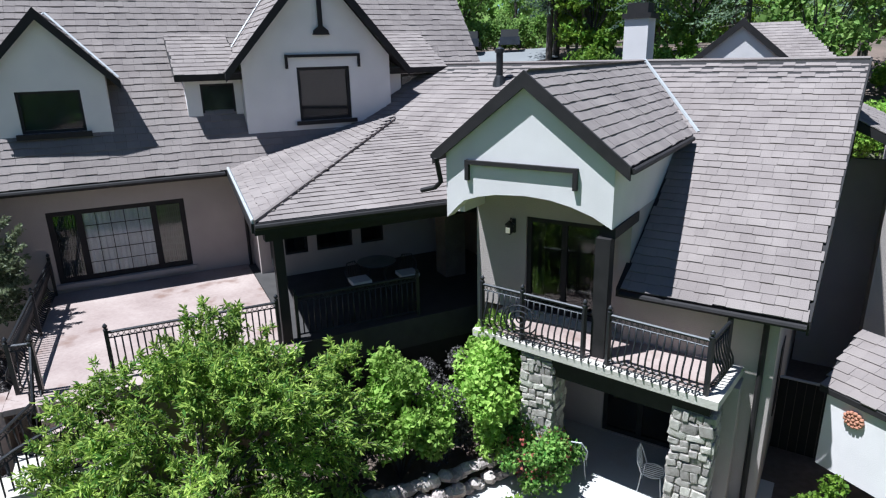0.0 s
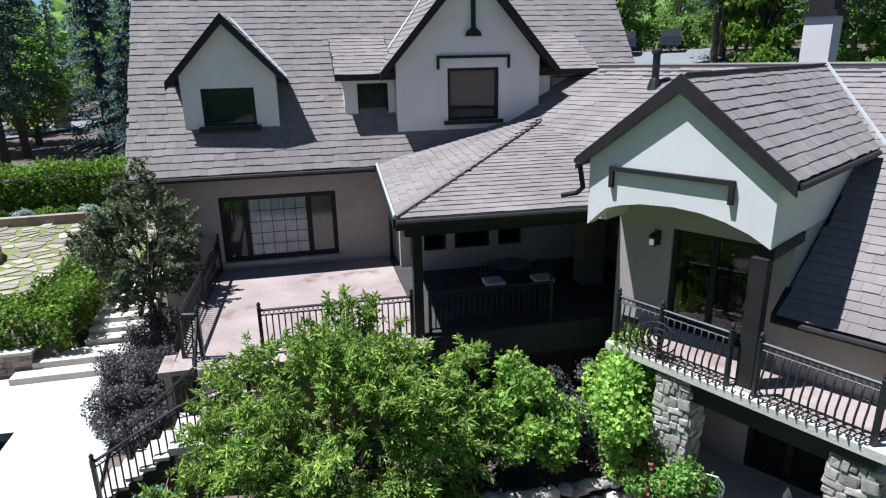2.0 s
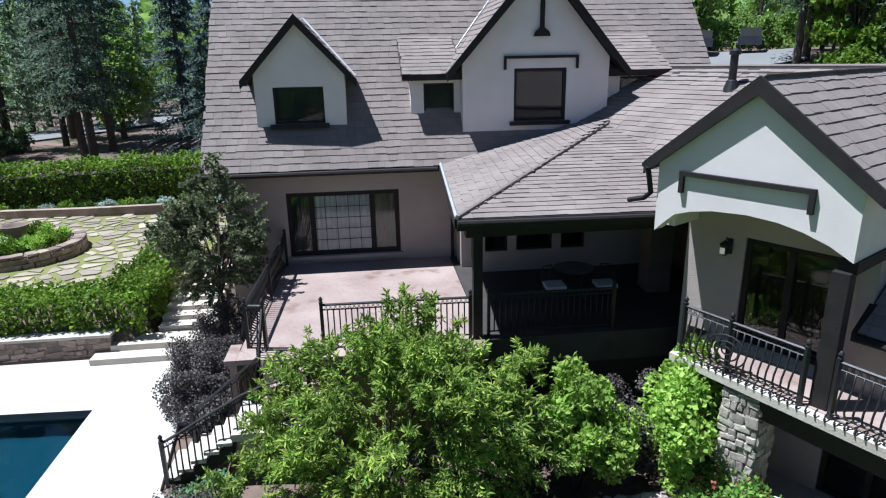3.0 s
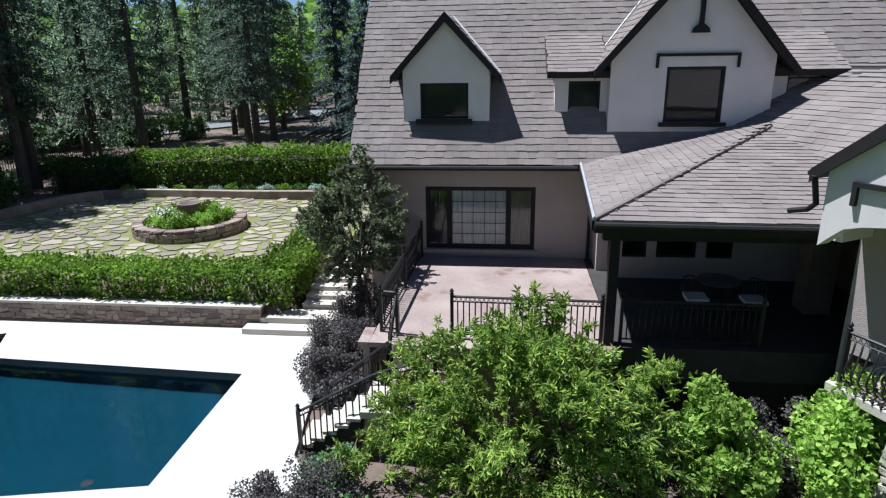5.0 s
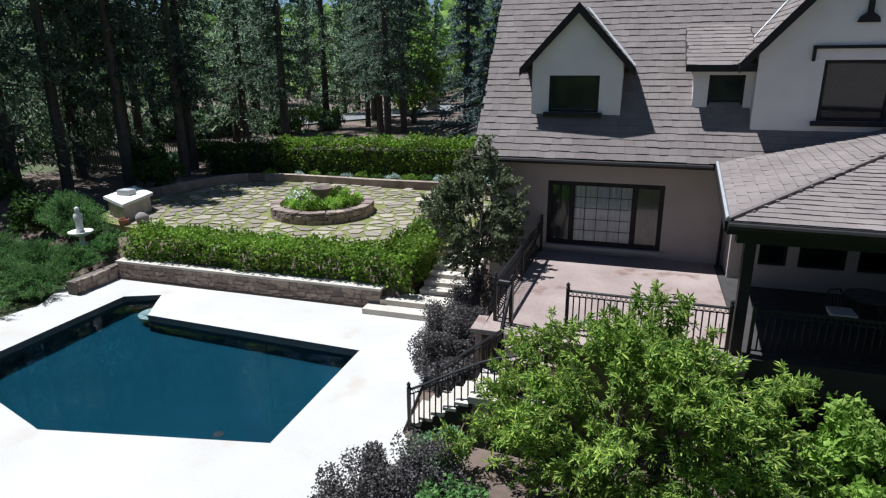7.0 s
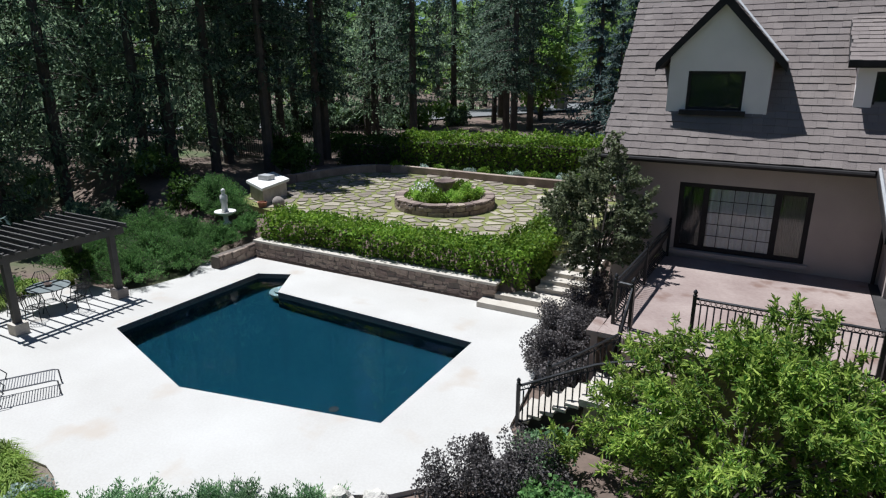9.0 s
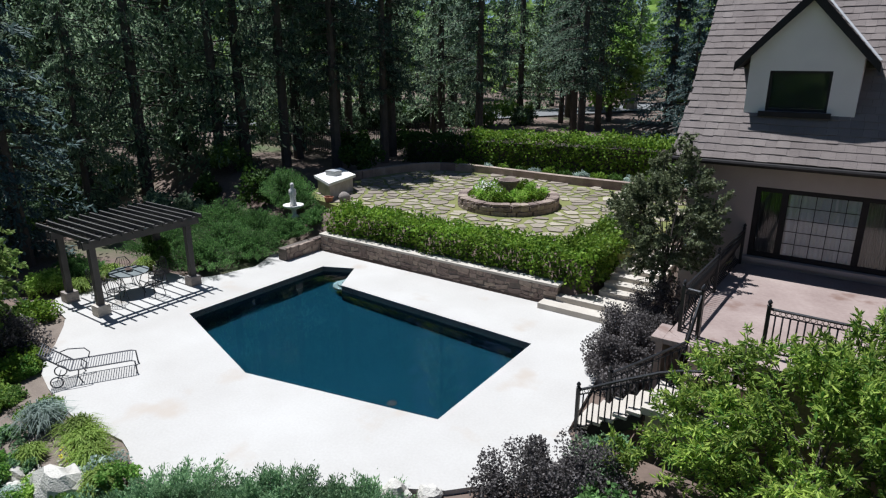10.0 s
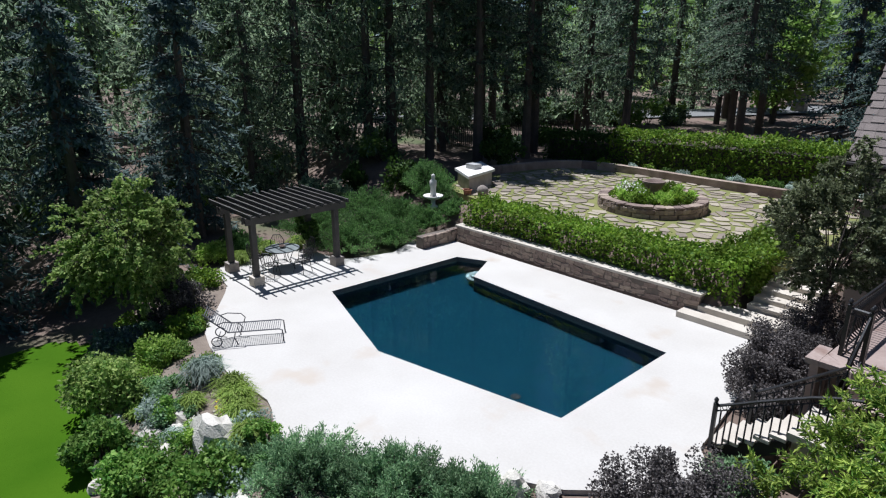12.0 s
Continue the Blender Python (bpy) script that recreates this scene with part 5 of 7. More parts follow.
def tuft(name, at, r, h, count, material, seed, label, group=""):
    """A tuft of long arching blades."""
    rng = np.random.default_rng(seed)
    g = Geo()
    for i in range(count):
        a, q = rng.uniform(0, 2 * math.pi), rng.uniform(0.2, 1.0)
        b = Vector(at) + Vector((rng.normal(0, r * 0.15), rng.normal(0, r * 0.15), 0))
        d = Vector((math.cos(a), math.sin(a), 0))
        s = Vector((-d.y, d.x, 0)) * 0.012
        m = b + d * r * q * 0.5 + Vector((0, 0, h * (0.95 - 0.4 * q)))
        t = b + d * r * q + Vector((0, 0, h * (1.0 - 0.7 * q)))
        g.face(b - s, b + s, m + s * 0.8, m - s * 0.8)
        g.face(m - s * 0.8, m + s * 0.8, t)
    return solid(name, g, material, label, "grass", group)


for i, (x, y, r, h, m_) in enumerate([(-13.44, 4.5, 0.75, 0.75, L_FESCUE), (-11.9, 3.2, 0.35, 0.4, L_FESCUE), (-12.5, 4.75, 0.6, 0.6, L_GRASS), (-11.9, 4.6, 0.65, 0.65, L_GRASS), (-11.3, 4.4, 0.6, 0.6, L_GRASS), (-10.6, 4.15, 0.6, 0.55, L_GRASS), (-12.6, 3.9, 0.4, 0.45, L_GRASS), (-14.0, 3.5, 0.5, 0.5, L_JUNIPER), (-20.9, 8.9, 0.6, 0.7, L_GRASS), (-21.4, 10.2, 0.6, 0.7, L_GRASS), (-21.2, 11.4, 0.6, 0.7, L_GRASS), (-16.9, 5.6, 0.4, 0.4, L_GRASS)]):
    tuft("grass_tuft", (x, y, land(x, y)), r, h, 420, m_, 600 + i, "blue-grey fescue tuft in the rock garden" if m_ == L_FESCUE else "tuft of long green grass blades", "grass tufts")

bp = random.Random(44)
BED = [(-9.8, 4.4), (-12.0, 4.6), (-15.6, 4.9), (-17.4, 5.9), (-20.2, 7.2), (-21.0, 6.6), (-18.4, 4.1), (-14.6, 2.5), (-11.6, 1.7), (-9.0, 3.2)]
k = 0
while k < 48:
    x, y = bp.uniform(-21, -9), bp.uniform(1.4, 7.4)
    if not inside(BED, x, y):
        continue
    k += 1
    pick = bp.random()
    if pick < 0.25:
        tuft("grass_tuft", (x, y, land(x, y)), 0.32, 0.36, 240, bp.choice((L_GRASS, L_FESCUE, L_JUNIPER)), 640 + k, "small tuft of blades in the rock garden", "grass tufts")
    else:
        shrub("bed_plant", (x, y, land(x, y)), bp.uniform(0.28, 0.55), bp.uniform(0.3, 0.6), 1500, 0.06, bp.choice((L_HEDGE, L_SHRUB, L_BED, L_BED, L_GREYJUNIPER, L_FESCUE)), 680 + k, "small leafy perennial in the rock garden", "bed plants", clumps=9)
# flowers on the rose bush, the ring bed and the rock garden
for nm, m_, ctr, rad, cnt, sz, lb in (("red_blooms", L_RED, (6.15, 8.85, 0.1), (0.72, 0.72, 0.55), 420, 0.055, "red rose blooms"), ("yellow_blooms", L_YELLOW, (-11.7, 4.4, 0.05), (0.6, 0.35, 0.1), 60, 0.06, "small yellow flowers")):
    rng = np.random.default_rng(9)
    tagged(solid(nm, leaves(Geo(), cloud(rng, [ctr], [rad], cnt, 0.8), sz, rng, 0, 0.6), m_, lb, "flowers"), kind="stuff")


# ---- woods ----
def conifer(name, seed, height, reach, first, material, label, whorl=0.7, arms=8, sprays=50, size=0.27, droop=0.3):
    """A conifer: straight tapered trunk, whorls of drooping boughs, needle sprays along them."""
    rng = np.random.default_rng(seed)
    root = thing(name, (0, 0, 0), label, "tree", "woodland trees")
    part("trunk", Geo().tube([(0, 0, -0.5), (0.05, 0, height * 0.4), (0, 0.04, height)], [0.29, 0.19, 0.02], 8), M_BARK, root)
    boughs, pts, dirs = Geo(), [], []
    z = first
    while z < height - 0.3:
        q = (z - first) / (height - first)
        L0 = reach * (1 - q) ** 0.75 * min(1, 0.55 + q * 4) + 0.25
        for k in range(arms):
            a = rng.uniform(0, 2 * math.pi)
            L = L0 * rng.uniform(0.55, 1.15)
            zz = z + rng.uniform(-0.14, 0.14)
            d = np.array([math.cos(a), math.sin(a), 0])
            mid = np.array([0, 0, zz]) + d * L * 0.5 + np.array([0, 0, -0.05 * L])
            tip = np.array([0, 0, zz]) + d * L + np.array([0, 0, -droop * L * rng.uniform(0.4, 1.6)])
            boughs.tube([(0, 0, zz), tuple(mid), tuple(tip)], [0.03, 0.018, 0.006], 3, False)
            for j in range(sprays):
                f = rng.uniform(0.15, 1.05)
                p = np.array([0, 0, zz]) * (1 - f) + tip * f + np.array([0, 0, 0.12 * L * f * (1 - f) * 4 * 0.4])
                side = np.array([-d[1], d[0], 0]) * rng.normal(0, 0.05 + 0.12 * L * f)
                pts.append(p + side + np.array([0, 0, rng.normal(-0.04, 0.05)]))
        z += whorl
    tagged(part("branchwork", boughs, M_BARK, root), kind="stuff")
    pts = np.array(pts)
    axis = np.zeros_like(pts)
    axis[:, 2] = pts[:, 2] + 0.2
    tagged(part("needles", leaves(Geo(), pts, size, rng, 0.55, 0.2, out=axis, flat=0.88), material, root), kind="stuff")
    return root


def far_tree(name, seed, height, r, material, label, count=3200, size=0.36):
    cl, rs = clump_set(seed, 46, (0, 0, height * 0.6), (r, r, height * 0.42), 0.9, r * 0.2, r * 0.4)
    return tree(name, (0, 0, 0), label, height * 0.3, cl, rs, count, size, material, seed, 0.14, 0.4, 0.1, 0.25, group="woodland trees")


kinds = [conifer("fir_tree", 21, 15, 3.8, 2.0, L_FIR, "dark green fir with drooping boughs", whorl=1.05, arms=8, sprays=66, droop=0.42),
         conifer("pine_tree", 22, 18, 2.9, 4.4, L_PINE, "tall dark pine with a bare lower trunk", whorl=0.75, arms=8),
         conifer("fir_tree", 23, 12, 3.0, 0.6, L_FIR, "dense dark green fir down to the ground", whorl=0.85, arms=7, sprays=60, droop=0.4),
         conifer("blue_spruce", 24, 11, 2.6, 0.7, L_SPRUCE, "blue-grey spruce with drooping boughs"),
         far_tree("broadleaf_tree", 25, 8.5, 2.8, L_FAR, "light green broadleaf woodland tree"),
         far_tree("broadleaf_tree", 26, 6.5, 2.4, L_HEDGE, "bright green broadleaf woodland tree"),
         conifer("fir_tree", 31, 15, 3.3, 1.0, L_FIR, "dark green fir with drooping boughs", sprays=11, size=0.52),
         conifer("pine_tree", 32, 18, 2.9, 4.4, L_PINE, "tall dark pine with a bare lower trunk", whorl=0.5, arms=6, sprays=11, size=0.52)]
spots = [(-27.0, 0.6, 0, 1.05), (-23.0, 4.4, 3, 0.95), (-22.8, 1.0, 3, 1.0), (-28.6, 13.2, 2, 0.62), (-30.4, 23.3, 0, 1.25), (-25.6, 9.2, 3, 1.05), (-33.5, 15.6, 0, 1.1), (-29.5, 5.5, 0, 1.05), (-31.5, 10.5, 2, 1.1), (-24.0, 5.0, 3, 0.75), (-27.5, 2.0, 0, 1.1), (-28.3, 24.5, 1, 1.1), (-28.7, 29.3, 1, 1.15),
         (-24.5, 28.9, 1, 1.0), (-25.8, 26.1, 1, 1.1), (-25.6, 31.0, 1, 1.05), (-33.3, 35.2, 1, 1.1), (-34.0, 50.2, 1, 1.2), (-28.3, 53.3, 0, 1.2), (-25.3, 56.0, 1, 1.0), (-20.1, 52.1, 1, 1.1), (-23.6, 54.8, 1, 1.0), (-37.5, 46.5, 2, 1.1), (-31.0, 48.5, 2, 0.9), (-39.5, 38.0, 2, 1.0), (-36.5, 33.0, 2, 1.0),
         (-11.8, 43.0, 3, 1.15), (-10.0, 45.5, 3, 1.1), (-17.0, 41.0, 1, 1.0), (-32.5, 18.2, 0, 1.2), (-31.0, 22.0, 2, 1.2), (-30.0, 27.0, 0, 1.2), (-36.0, 3.0, 0, 1.2), (-33.0, 30.0, 0, 1.1),
         (-22.5, 36.5, 1, 1.05), (-27.0, 38.5, 0, 1.1), (-19.5, 45.5, 1, 1.0), (-31.0, 43.0, 0, 1.1), (-12.5, 52.0, 4, 1.1), (-8.0, 49.0, 4, 1.0), (-22.0, 60.0, 4, 1.2),
         (-33.0, -2.0, 0, 1.1), (-41.0, 16.0, 0, 1.3), (-39.0, 24.0, 0, 1.3), (-42.0, 34.0, 0, 1.3), (-38.0, 42.0, 2, 1.3), (-44.0, -4.0, 0, 1.3), (-6.0, 40.0, 3, 0.9), (-9.0, 37.5, 3, 0.75), (-20.6, 6.2, 3, 0.42)]
rng = random.Random(7)
for k in range(46):                                      # deeper woods at the garden side
    a, d = radians(rng.uniform(8, 112)), rng.uniform(62, 120)
    spots.append((-math.sin(a) * d, math.cos(a) * d, rng.choice((6, 6, 7, 7, 6, 4)), rng.uniform(1.0, 1.5)))
for k in range(40):                                      # dark firs behind the pergola side
    a, d = radians(rng.uniform(56, 114)), rng.uniform(41, 66)
    spots.append((-math.sin(a) * d, math.cos(a) * d, 6, rng.uniform(1.1, 1.6)))
for k in range(44):                                      # woods beyond the wing
    a, d = radians(rng.uniform(-62, 6)), rng.uniform(66, 120)
    spots.append((-math.sin(a) * d, math.cos(a) * d, rng.choice((7, 4, 4, 5, 5, 6)), rng.uniform(0.9, 1.4)))
for a, d, kd, sc in ((-35.4, 53, 1, 1.0), (-36.0, 54.5, 1, 1.0), (-38.6, 53, 1, 1.1), (-39, 52, 5, 1.1), (-37, 58, 4, 1.0), (-43, 50, 1, 1.1), (-47, 54, 4, 1.1), (-51, 50, 0, 1.1), (-56, 48, 4, 1.2), (-59, 52, 1, 1.2), (-28, 62, 4, 1.0), (-45, 60, 5, 1.1)):
    spots.append((-math.sin(radians(a)) * d, math.cos(radians(a)) * d, kd, sc))
for k in range(40):                                      # unseen trees added behind the viewer for the window reflections
    a, d = radians(rng.uniform(112, 296)), rng.uniform(34, 64)
    spots.append((-math.sin(a) * d, math.cos(a) * d, rng.choice((6, 6, 7, 6, 4)), rng.uniform(1.0, 1.4)))
for i, (x, y, kd, sc) in enumerate(spots):
    m = Matrix.Translation((x, y, land(x, y))) @ Matrix.Rotation(i * 2.4, 4, "Z") @ Matrix.Scale(sc, 4)
    o = copy_thing(kinds[kd], m)
    o.scale = (sc, sc, sc * (1.35 if x < -26.5 and kd < 3 else 1.0))
for o in kinds:
    for c in o.children_recursive:
        bpy.data.objects.remove(c)
    bpy.data.objects.remove(o)
rng = np.random.default_rng(5)
g = Geo()
for ring_d, cnt, sz in ((125, 9000, 1.5), (150, 9000, 1.9)):
    a = rng.uniform(-math.pi, math.pi, cnt)
    d = ring_d + rng.normal(0, 6, cnt)
    x, y = -np.sin(a) * d, np.cos(a) * d
    z = np.array([land(p, q) for p, q in zip(x, y)]) + rng.uniform(0, 15, cnt)
    leaves(g, np.stack([x, y, z], 1), sz * 2.2, rng, 0.2, 0.4)
# unseen leaf screen added behind the viewer to darken what windows reflect
a = rng.uniform(radians(112), radians(296), 7000)
d = 67 + rng.normal(0, 3, 7000)
x, y = -np.sin(a) * d, np.cos(a) * d
z = np.array([land(p, q) for p, q in zip(x, y)]) + rng.uniform(0, 9, 7000)
leaves(g, np.stack([x, y, z], 1), 1.8, rng, 0.2, 0.4)
solid("far_woods", g, L_FAR, "distant mixed green woodland", "woods", kind="stuff")

# ---- lawn, beds, road, court ----
def sheet(name, poly, material, label, category, lift, step=0.25):
    """A thin patch that follows the ground within an outline."""
    g, idx = Geo(), {}
    xs, ys = [p[0] for p in poly], [p[1] for p in poly]
    for j in range(int((max(ys) - min(ys)) / step) + 2):
        for i in range(int((max(xs) - min(xs)) / step) + 2):
            x, y = min(xs) + i * step, min(ys) + j * step
            if inside(poly, x, y):
                idx[(i, j)] = len(g.v)
                g.v.append((x, y, land(x, y) + lift))
    g.f = [(idx[(i, j)], idx[(i + 1, j)], idx[(i + 1, j + 1)], idx[(i, j + 1)]) for i, j in idx if (i + 1, j) in idx and (i, j + 1) in idx and (i + 1, j + 1) in idx]
    return solid(name, g, material, label, category, kind="structure", smooth=True)


sheet("lawn", smooth_ring([(-9.0, 0.5), (-12.4, 2.0), (-14.6, 2.5), (-16.2, 3.0), (-18.6, 3.5), (-20.2, 2.6), (-20.4, 0.0), (-22, -6), (-26, -14), (-28, -24), (-20, -40), (28, -40), (28, -6), (11, 2.0), (7.0, 4.2), (5.2, 7.0), (3.2, 7.6), (0.0, 6.0), (-3.0, 3.0)], 4), M_LAWN, "smooth mown green lawn", "lawn", 0.085, 0.22)
ROADPTS = [(-52, 37), (-47, 41), (-38, 52), (-29, 68), (-20, 86), (0, 110)]


def strip(name, pts, width, material, label, lift=0.06):
    g = Geo()
    line = []
    for p, q in zip(pts, pts[1:]):
        for k in range(12):
            line.append(Vector(p).lerp(Vector(q), k / 12))
    rows = []
    for a, b in zip(line, line[1:]):
        d = (b - a).normalized()
        n = Vector((-d.y, d.x)) * width / 2
        rows.append([(a + n * k) for k in (-1, -0.33, 0.33, 1)])
    for r in rows:
        for p in r:
            g.v.append((p.x, p.y, land(p.x, p.y) + lift + 0.1))
    g.f = [(4 * i + k, 4 * i + k + 1, 4 * i + k + 5, 4 * i + k + 4) for i in range(len(rows) - 1) for k in range(3)]
    return solid(name, g, material, label, "road", kind="structure", smooth=True)


strip("road", ROADPTS, 7.0, M_ROAD, "pale grey road beyond the trees")
strip("road_far", [(16, 53.5), (24.5, 49.0), (29.5, 46.2), (33, 45.0)], 3.6, M_ROAD, "pale grey drive behind the house")


def car(at, turn_deg, paint, label):
    m = Matrix.Translation(at) @ Matrix.Rotation(radians(turn_deg), 4, "Z")
    root = thing("car", at, label, "car", "parked cars")
    g = Geo(m)
    g.prism([(-2.1, -0.85, 0.3), (2.1, -0.85, 0.3), (2.15, -0.85, 0.7), (1.2, -0.85, 0.9), (-2.05, -0.85, 0.95)], (0, 1.7, 0))
    part("body", g, paint, root)
    part("cabin", Geo(m).prism([(-1.9, -0.75, 0.95), (1.1, -0.75, 0.9), (0.4, -0.75, 1.5), (-1.6, -0.75, 1.55)], (0, 1.5, 0)), M_DARKROOM, root, "dark glazed cabin")
    for x in (-1.3, 1.35):
        for y in (-0.86, 0.86):
            part("wheel", Geo(m).tube([(x, y - 0.1, 0.32), (x, y + 0.1, 0.32)], 0.32, 14), M_IRON, root)
    return root


M_CAR = mat("dark_car_paint", (0.04, 0.04, 0.045), (0.07, 0.07, 0.075), 0.25, 2, 20, 0.0, metal=0.3)
for x, y in ((27.4, 50.4), (30.6, 49.0)):
    car((x, y, land(x, y) + 0.16), 58, M_CAR, "dark car parked on the drive")

# iron fence before the woods
fence = thing("garden_fence", (-29, 33, 1.2), "black iron garden fence among the trees", "fence")
PICKET = Geo().box(-0.015, 0.015, -0.015, 0.015, 0, 1.35).mesh("picket", M_IRON)
fp = [(-31.5, 27.0), (-30.3, 33.5), (-29.0, 40.0)]
for p, q in zip(fp, fp[1:]):
    n = 40
    for i in range(n):
        c = Vector(p).lerp(Vector(q), i / n)
        put("picket", PICKET, fence, Matrix.Translation((c.x, c.y, land(c.x, c.y))))
    for h in (0.15, 1.2):
        part("rail", Geo().tube([(p[0], p[1], land(*p) + h), (q[0], q[1], land(*q) + h)], 0.02, 4), M_IRON, fence)
gp = solid("gate_pillar", Geo().box(-0.6, 0.6, -0.6, 0.6, 0, 2.0).box(-0.75, 0.75, -0.75, 0.75, 2.0, 2.25), M_PALESTONE, "pale stone gate pillar by the road", "pillar")
gp.location = (-24.6, 74.0, land(-24.6, 74.0))
# undergrowth among the trunks
rng2 = random.Random(31)
for k in range(22):
    f = rng2.random() * 0.62
    p = Vector((-43.0, 37.5)).lerp(Vector((-19.0, 66.0)), f)
    x, y = p.x + rng2.uniform(-2, 1), p.y - rng2.uniform(0, 3)
    shrub("wood_bush", (x, y, land(x, y)), rng2.uniform(1.0, 1.8), rng2.uniform(1.2, 2.6), 900, 0.26, rng2.choice((L_DARKHEDGE, L_FIR, L_FIR, L_FAR)), 1700 + k, "dark green bush beside the road", "undergrowth", clumps=10)
for k in range(34):
    a, d = radians(rng2.uniform(22, 88)), rng2.uniform(29.5, 44)
    x, y = -math.sin(a) * d, math.cos(a) * d
    if x > -23.5:
        continue
    shrub("wood_bush", (x, y, land(x, y)), rng2.uniform(0.7, 1.3), rng2.uniform(0.9, 1.8), 1100, 0.2, rng2.choice((L_DARKHEDGE, L_FIR, L_FAR)), 700 + k, "dark green bush among the trunks", "undergrowth", clumps=10)
for k in range(34):
    a = rng2.uniform(34.0, 62.0)
    d = rng2.uniform(43, 52)
    x, y = math.sin(radians(a)) * d, math.cos(radians(a)) * d
    shrub("sunlit_bush", (x, y, land(x, y)), rng2.uniform(1.2, 1.8), rng2.uniform(2.0, 3.4), 1500, 0.24, rng2.choice((L_FAR, L_FAR, L_HEDGE, L_SHRUB)), 900 + k, "bright green bush on the rise behind the house", "sunlit bushes", clumps=12)
for k in range(8):
    a, d = 25.5 + 1.3 * k, rng2.uniform(60, 63)
    x, y = math.sin(radians(a)) * d, math.cos(radians(a)) * d
    shrub("sunlit_bush", (x, y, land(x, y)), 1.7, rng2.uniform(2.4, 3.6), 1500, 0.26, L_FAR, 950 + k, "bright green bush beyond the drive", "sunlit bushes", clumps=12)
# flagstone court
court = solid("court", Geo().prism([(x, y, 1.1) for x, y in smooth_ring([(-20.4, 19.0), (-7.7, 18.3), (-6.0, 21.5), (-6.2, 27.4), (-12, 28.4), (-19.5, 28.2), (-21.6, 24.0)], 5)], (0, 0, 0.24)), mat("mossy_joint", (0.11, 0.13, 0.03), (0.21, 0.2, 0.07), 0.95, 1.2, 18, 0.5), "mossy ground between flagstones", "court", kind="structure")
low = Geo()
lp = [Vector(p) for p in smooth_ring([(-21.9, 22.4), (-22.0, 24.0), (-20.0, 28.4), (-13.0, 28.7), (-6.2, 28.2)], 6)][:24]
for p, q in zip(lp, lp[1:]):
    d = (q - p).normalized()
    n = Vector((-d.y, d.x)) * 0.17
    low.prism([(p.x + n.x, p.y + n.y, 1.2), (q.x + n.x, q.y + n.y, 1.2), (q.x - n.x, q.y - n.y, 1.2), (p.x - n.x, p.y - n.y, 1.2)], (0, 0, 0.5))
solid("wall_court", low, M_STONE, "low brown stone wall round the court", "wall", kind="structure")
# round planter
RC = Vector((-12.6, 22.9, 1.3))
ringbed = thing("round_planter", RC, "round brown stone planter bed with flowers", "planter")
g = Geo().lathe(RC, [(2.1, 0.0), (2.1, 0.46), (1.75, 0.46), (1.75, 0.3)], 40)
part("ring_wall", g, M_RINGWALL, ringbed, "brown stone ring wall")

part("soil", Geo().lathe(RC + Vector((0, 0, 0.28)), [(1.75, 0.0), (1.75, 0.04), (0.4, 0.12)], 24), M_SOIL, ringbed)
part("urn", Geo().lathe(RC + Vector((0, 0, 0.35)), [(0.34, 0), (0.34, 0.1), (0.24, 0.2), (0.28, 0.4), (0.38, 0.62), (0.46, 0.7), (0.46, 0.77), (0.38, 0.77), (0.2, 0.6)], 16), M_STONE, ringbed, "grey stone urn")
for i in range(10):
    a = i * 0.628
    shrub("flower_clump", (RC.x + 1.1 * math.cos(a), RC.y + 1.1 * math.sin(a), RC.z + 0.3), 0.5, 0.5, 1100, 0.12, (L_HEDGE, L_SHRUB)[i % 2], 800 + i, "leafy flower clump in the round planter", "planter flowers", clumps=8, slim=0.22, up=0.5)
rng = np.random.default_rng(77)
solid("white_blooms", leaves(Geo(), cloud(rng, [(RC.x - 0.6, RC.y - 0.7, RC.z + 0.85)], [(0.8, 0.6, 0.2)], 110, 0.3), 0.08, rng, 0, 0.6), L_WHITE, "small white flowers", "flowers", kind="stuff")
# stone seat at the court's edge, boulder, pots
seat = thing("stone_bench", (-20.6, 20.2, 1.25), "built stone counter with a pale slab top", "bench")
part("base", Geo().prism([(-21.2, 20.1, 1.2), (-19.5, 19.2, 1.2), (-20.0, 21.2, 1.2), (-21.7, 22.1, 1.2)], (0, 0, 0.8)), M_PALESTONE, seat)
part("slab", Geo().prism([(-21.35, 20.05, 2.0), (-19.35, 19.0, 2.0), (-19.9, 21.3, 2.0), (-21.85, 22.3, 2.0)], (0, 0, 0.12)), M_WHITESTONE, seat, "pale stone slab")
part("grill", Geo().box(-20.95, -20.35, 20.4, 20.85, 2.12, 2.34), M_FLASH, seat, "grey metal box")
solid("boulder", Geo().blob((-18.75, 19.3, 1.52), (0.27, 0.27, 0.26), 2, 0.1), M_PALESTONE, "round pale boulder at the court edge", "boulder", smooth=True)
solid("flower_pot", Geo().lathe((-19.3, 18.9, 1.25), [(0.14, 0), (0.2, 0.3), (0.22, 0.32), (0.18, 0.32), (0.1, 0.1)], 14), M_TERRACOTTA, "terracotta pot beside the stone counter", "pot")
zb = land(-19.85, 17.35)
solid("birdbath", Geo().lathe((-19.85, 17.35, zb), [(0.22, 0), (0.2, 0.06), (0.1, 0.12), (0.1, 0.32), (0.42, 0.48), (0.44, 0.54), (0.38, 0.54), (0.1, 0.46)], 18), M_WHITESTONE, "pale cast-stone basin among junipers", "birdbath", smooth=True)
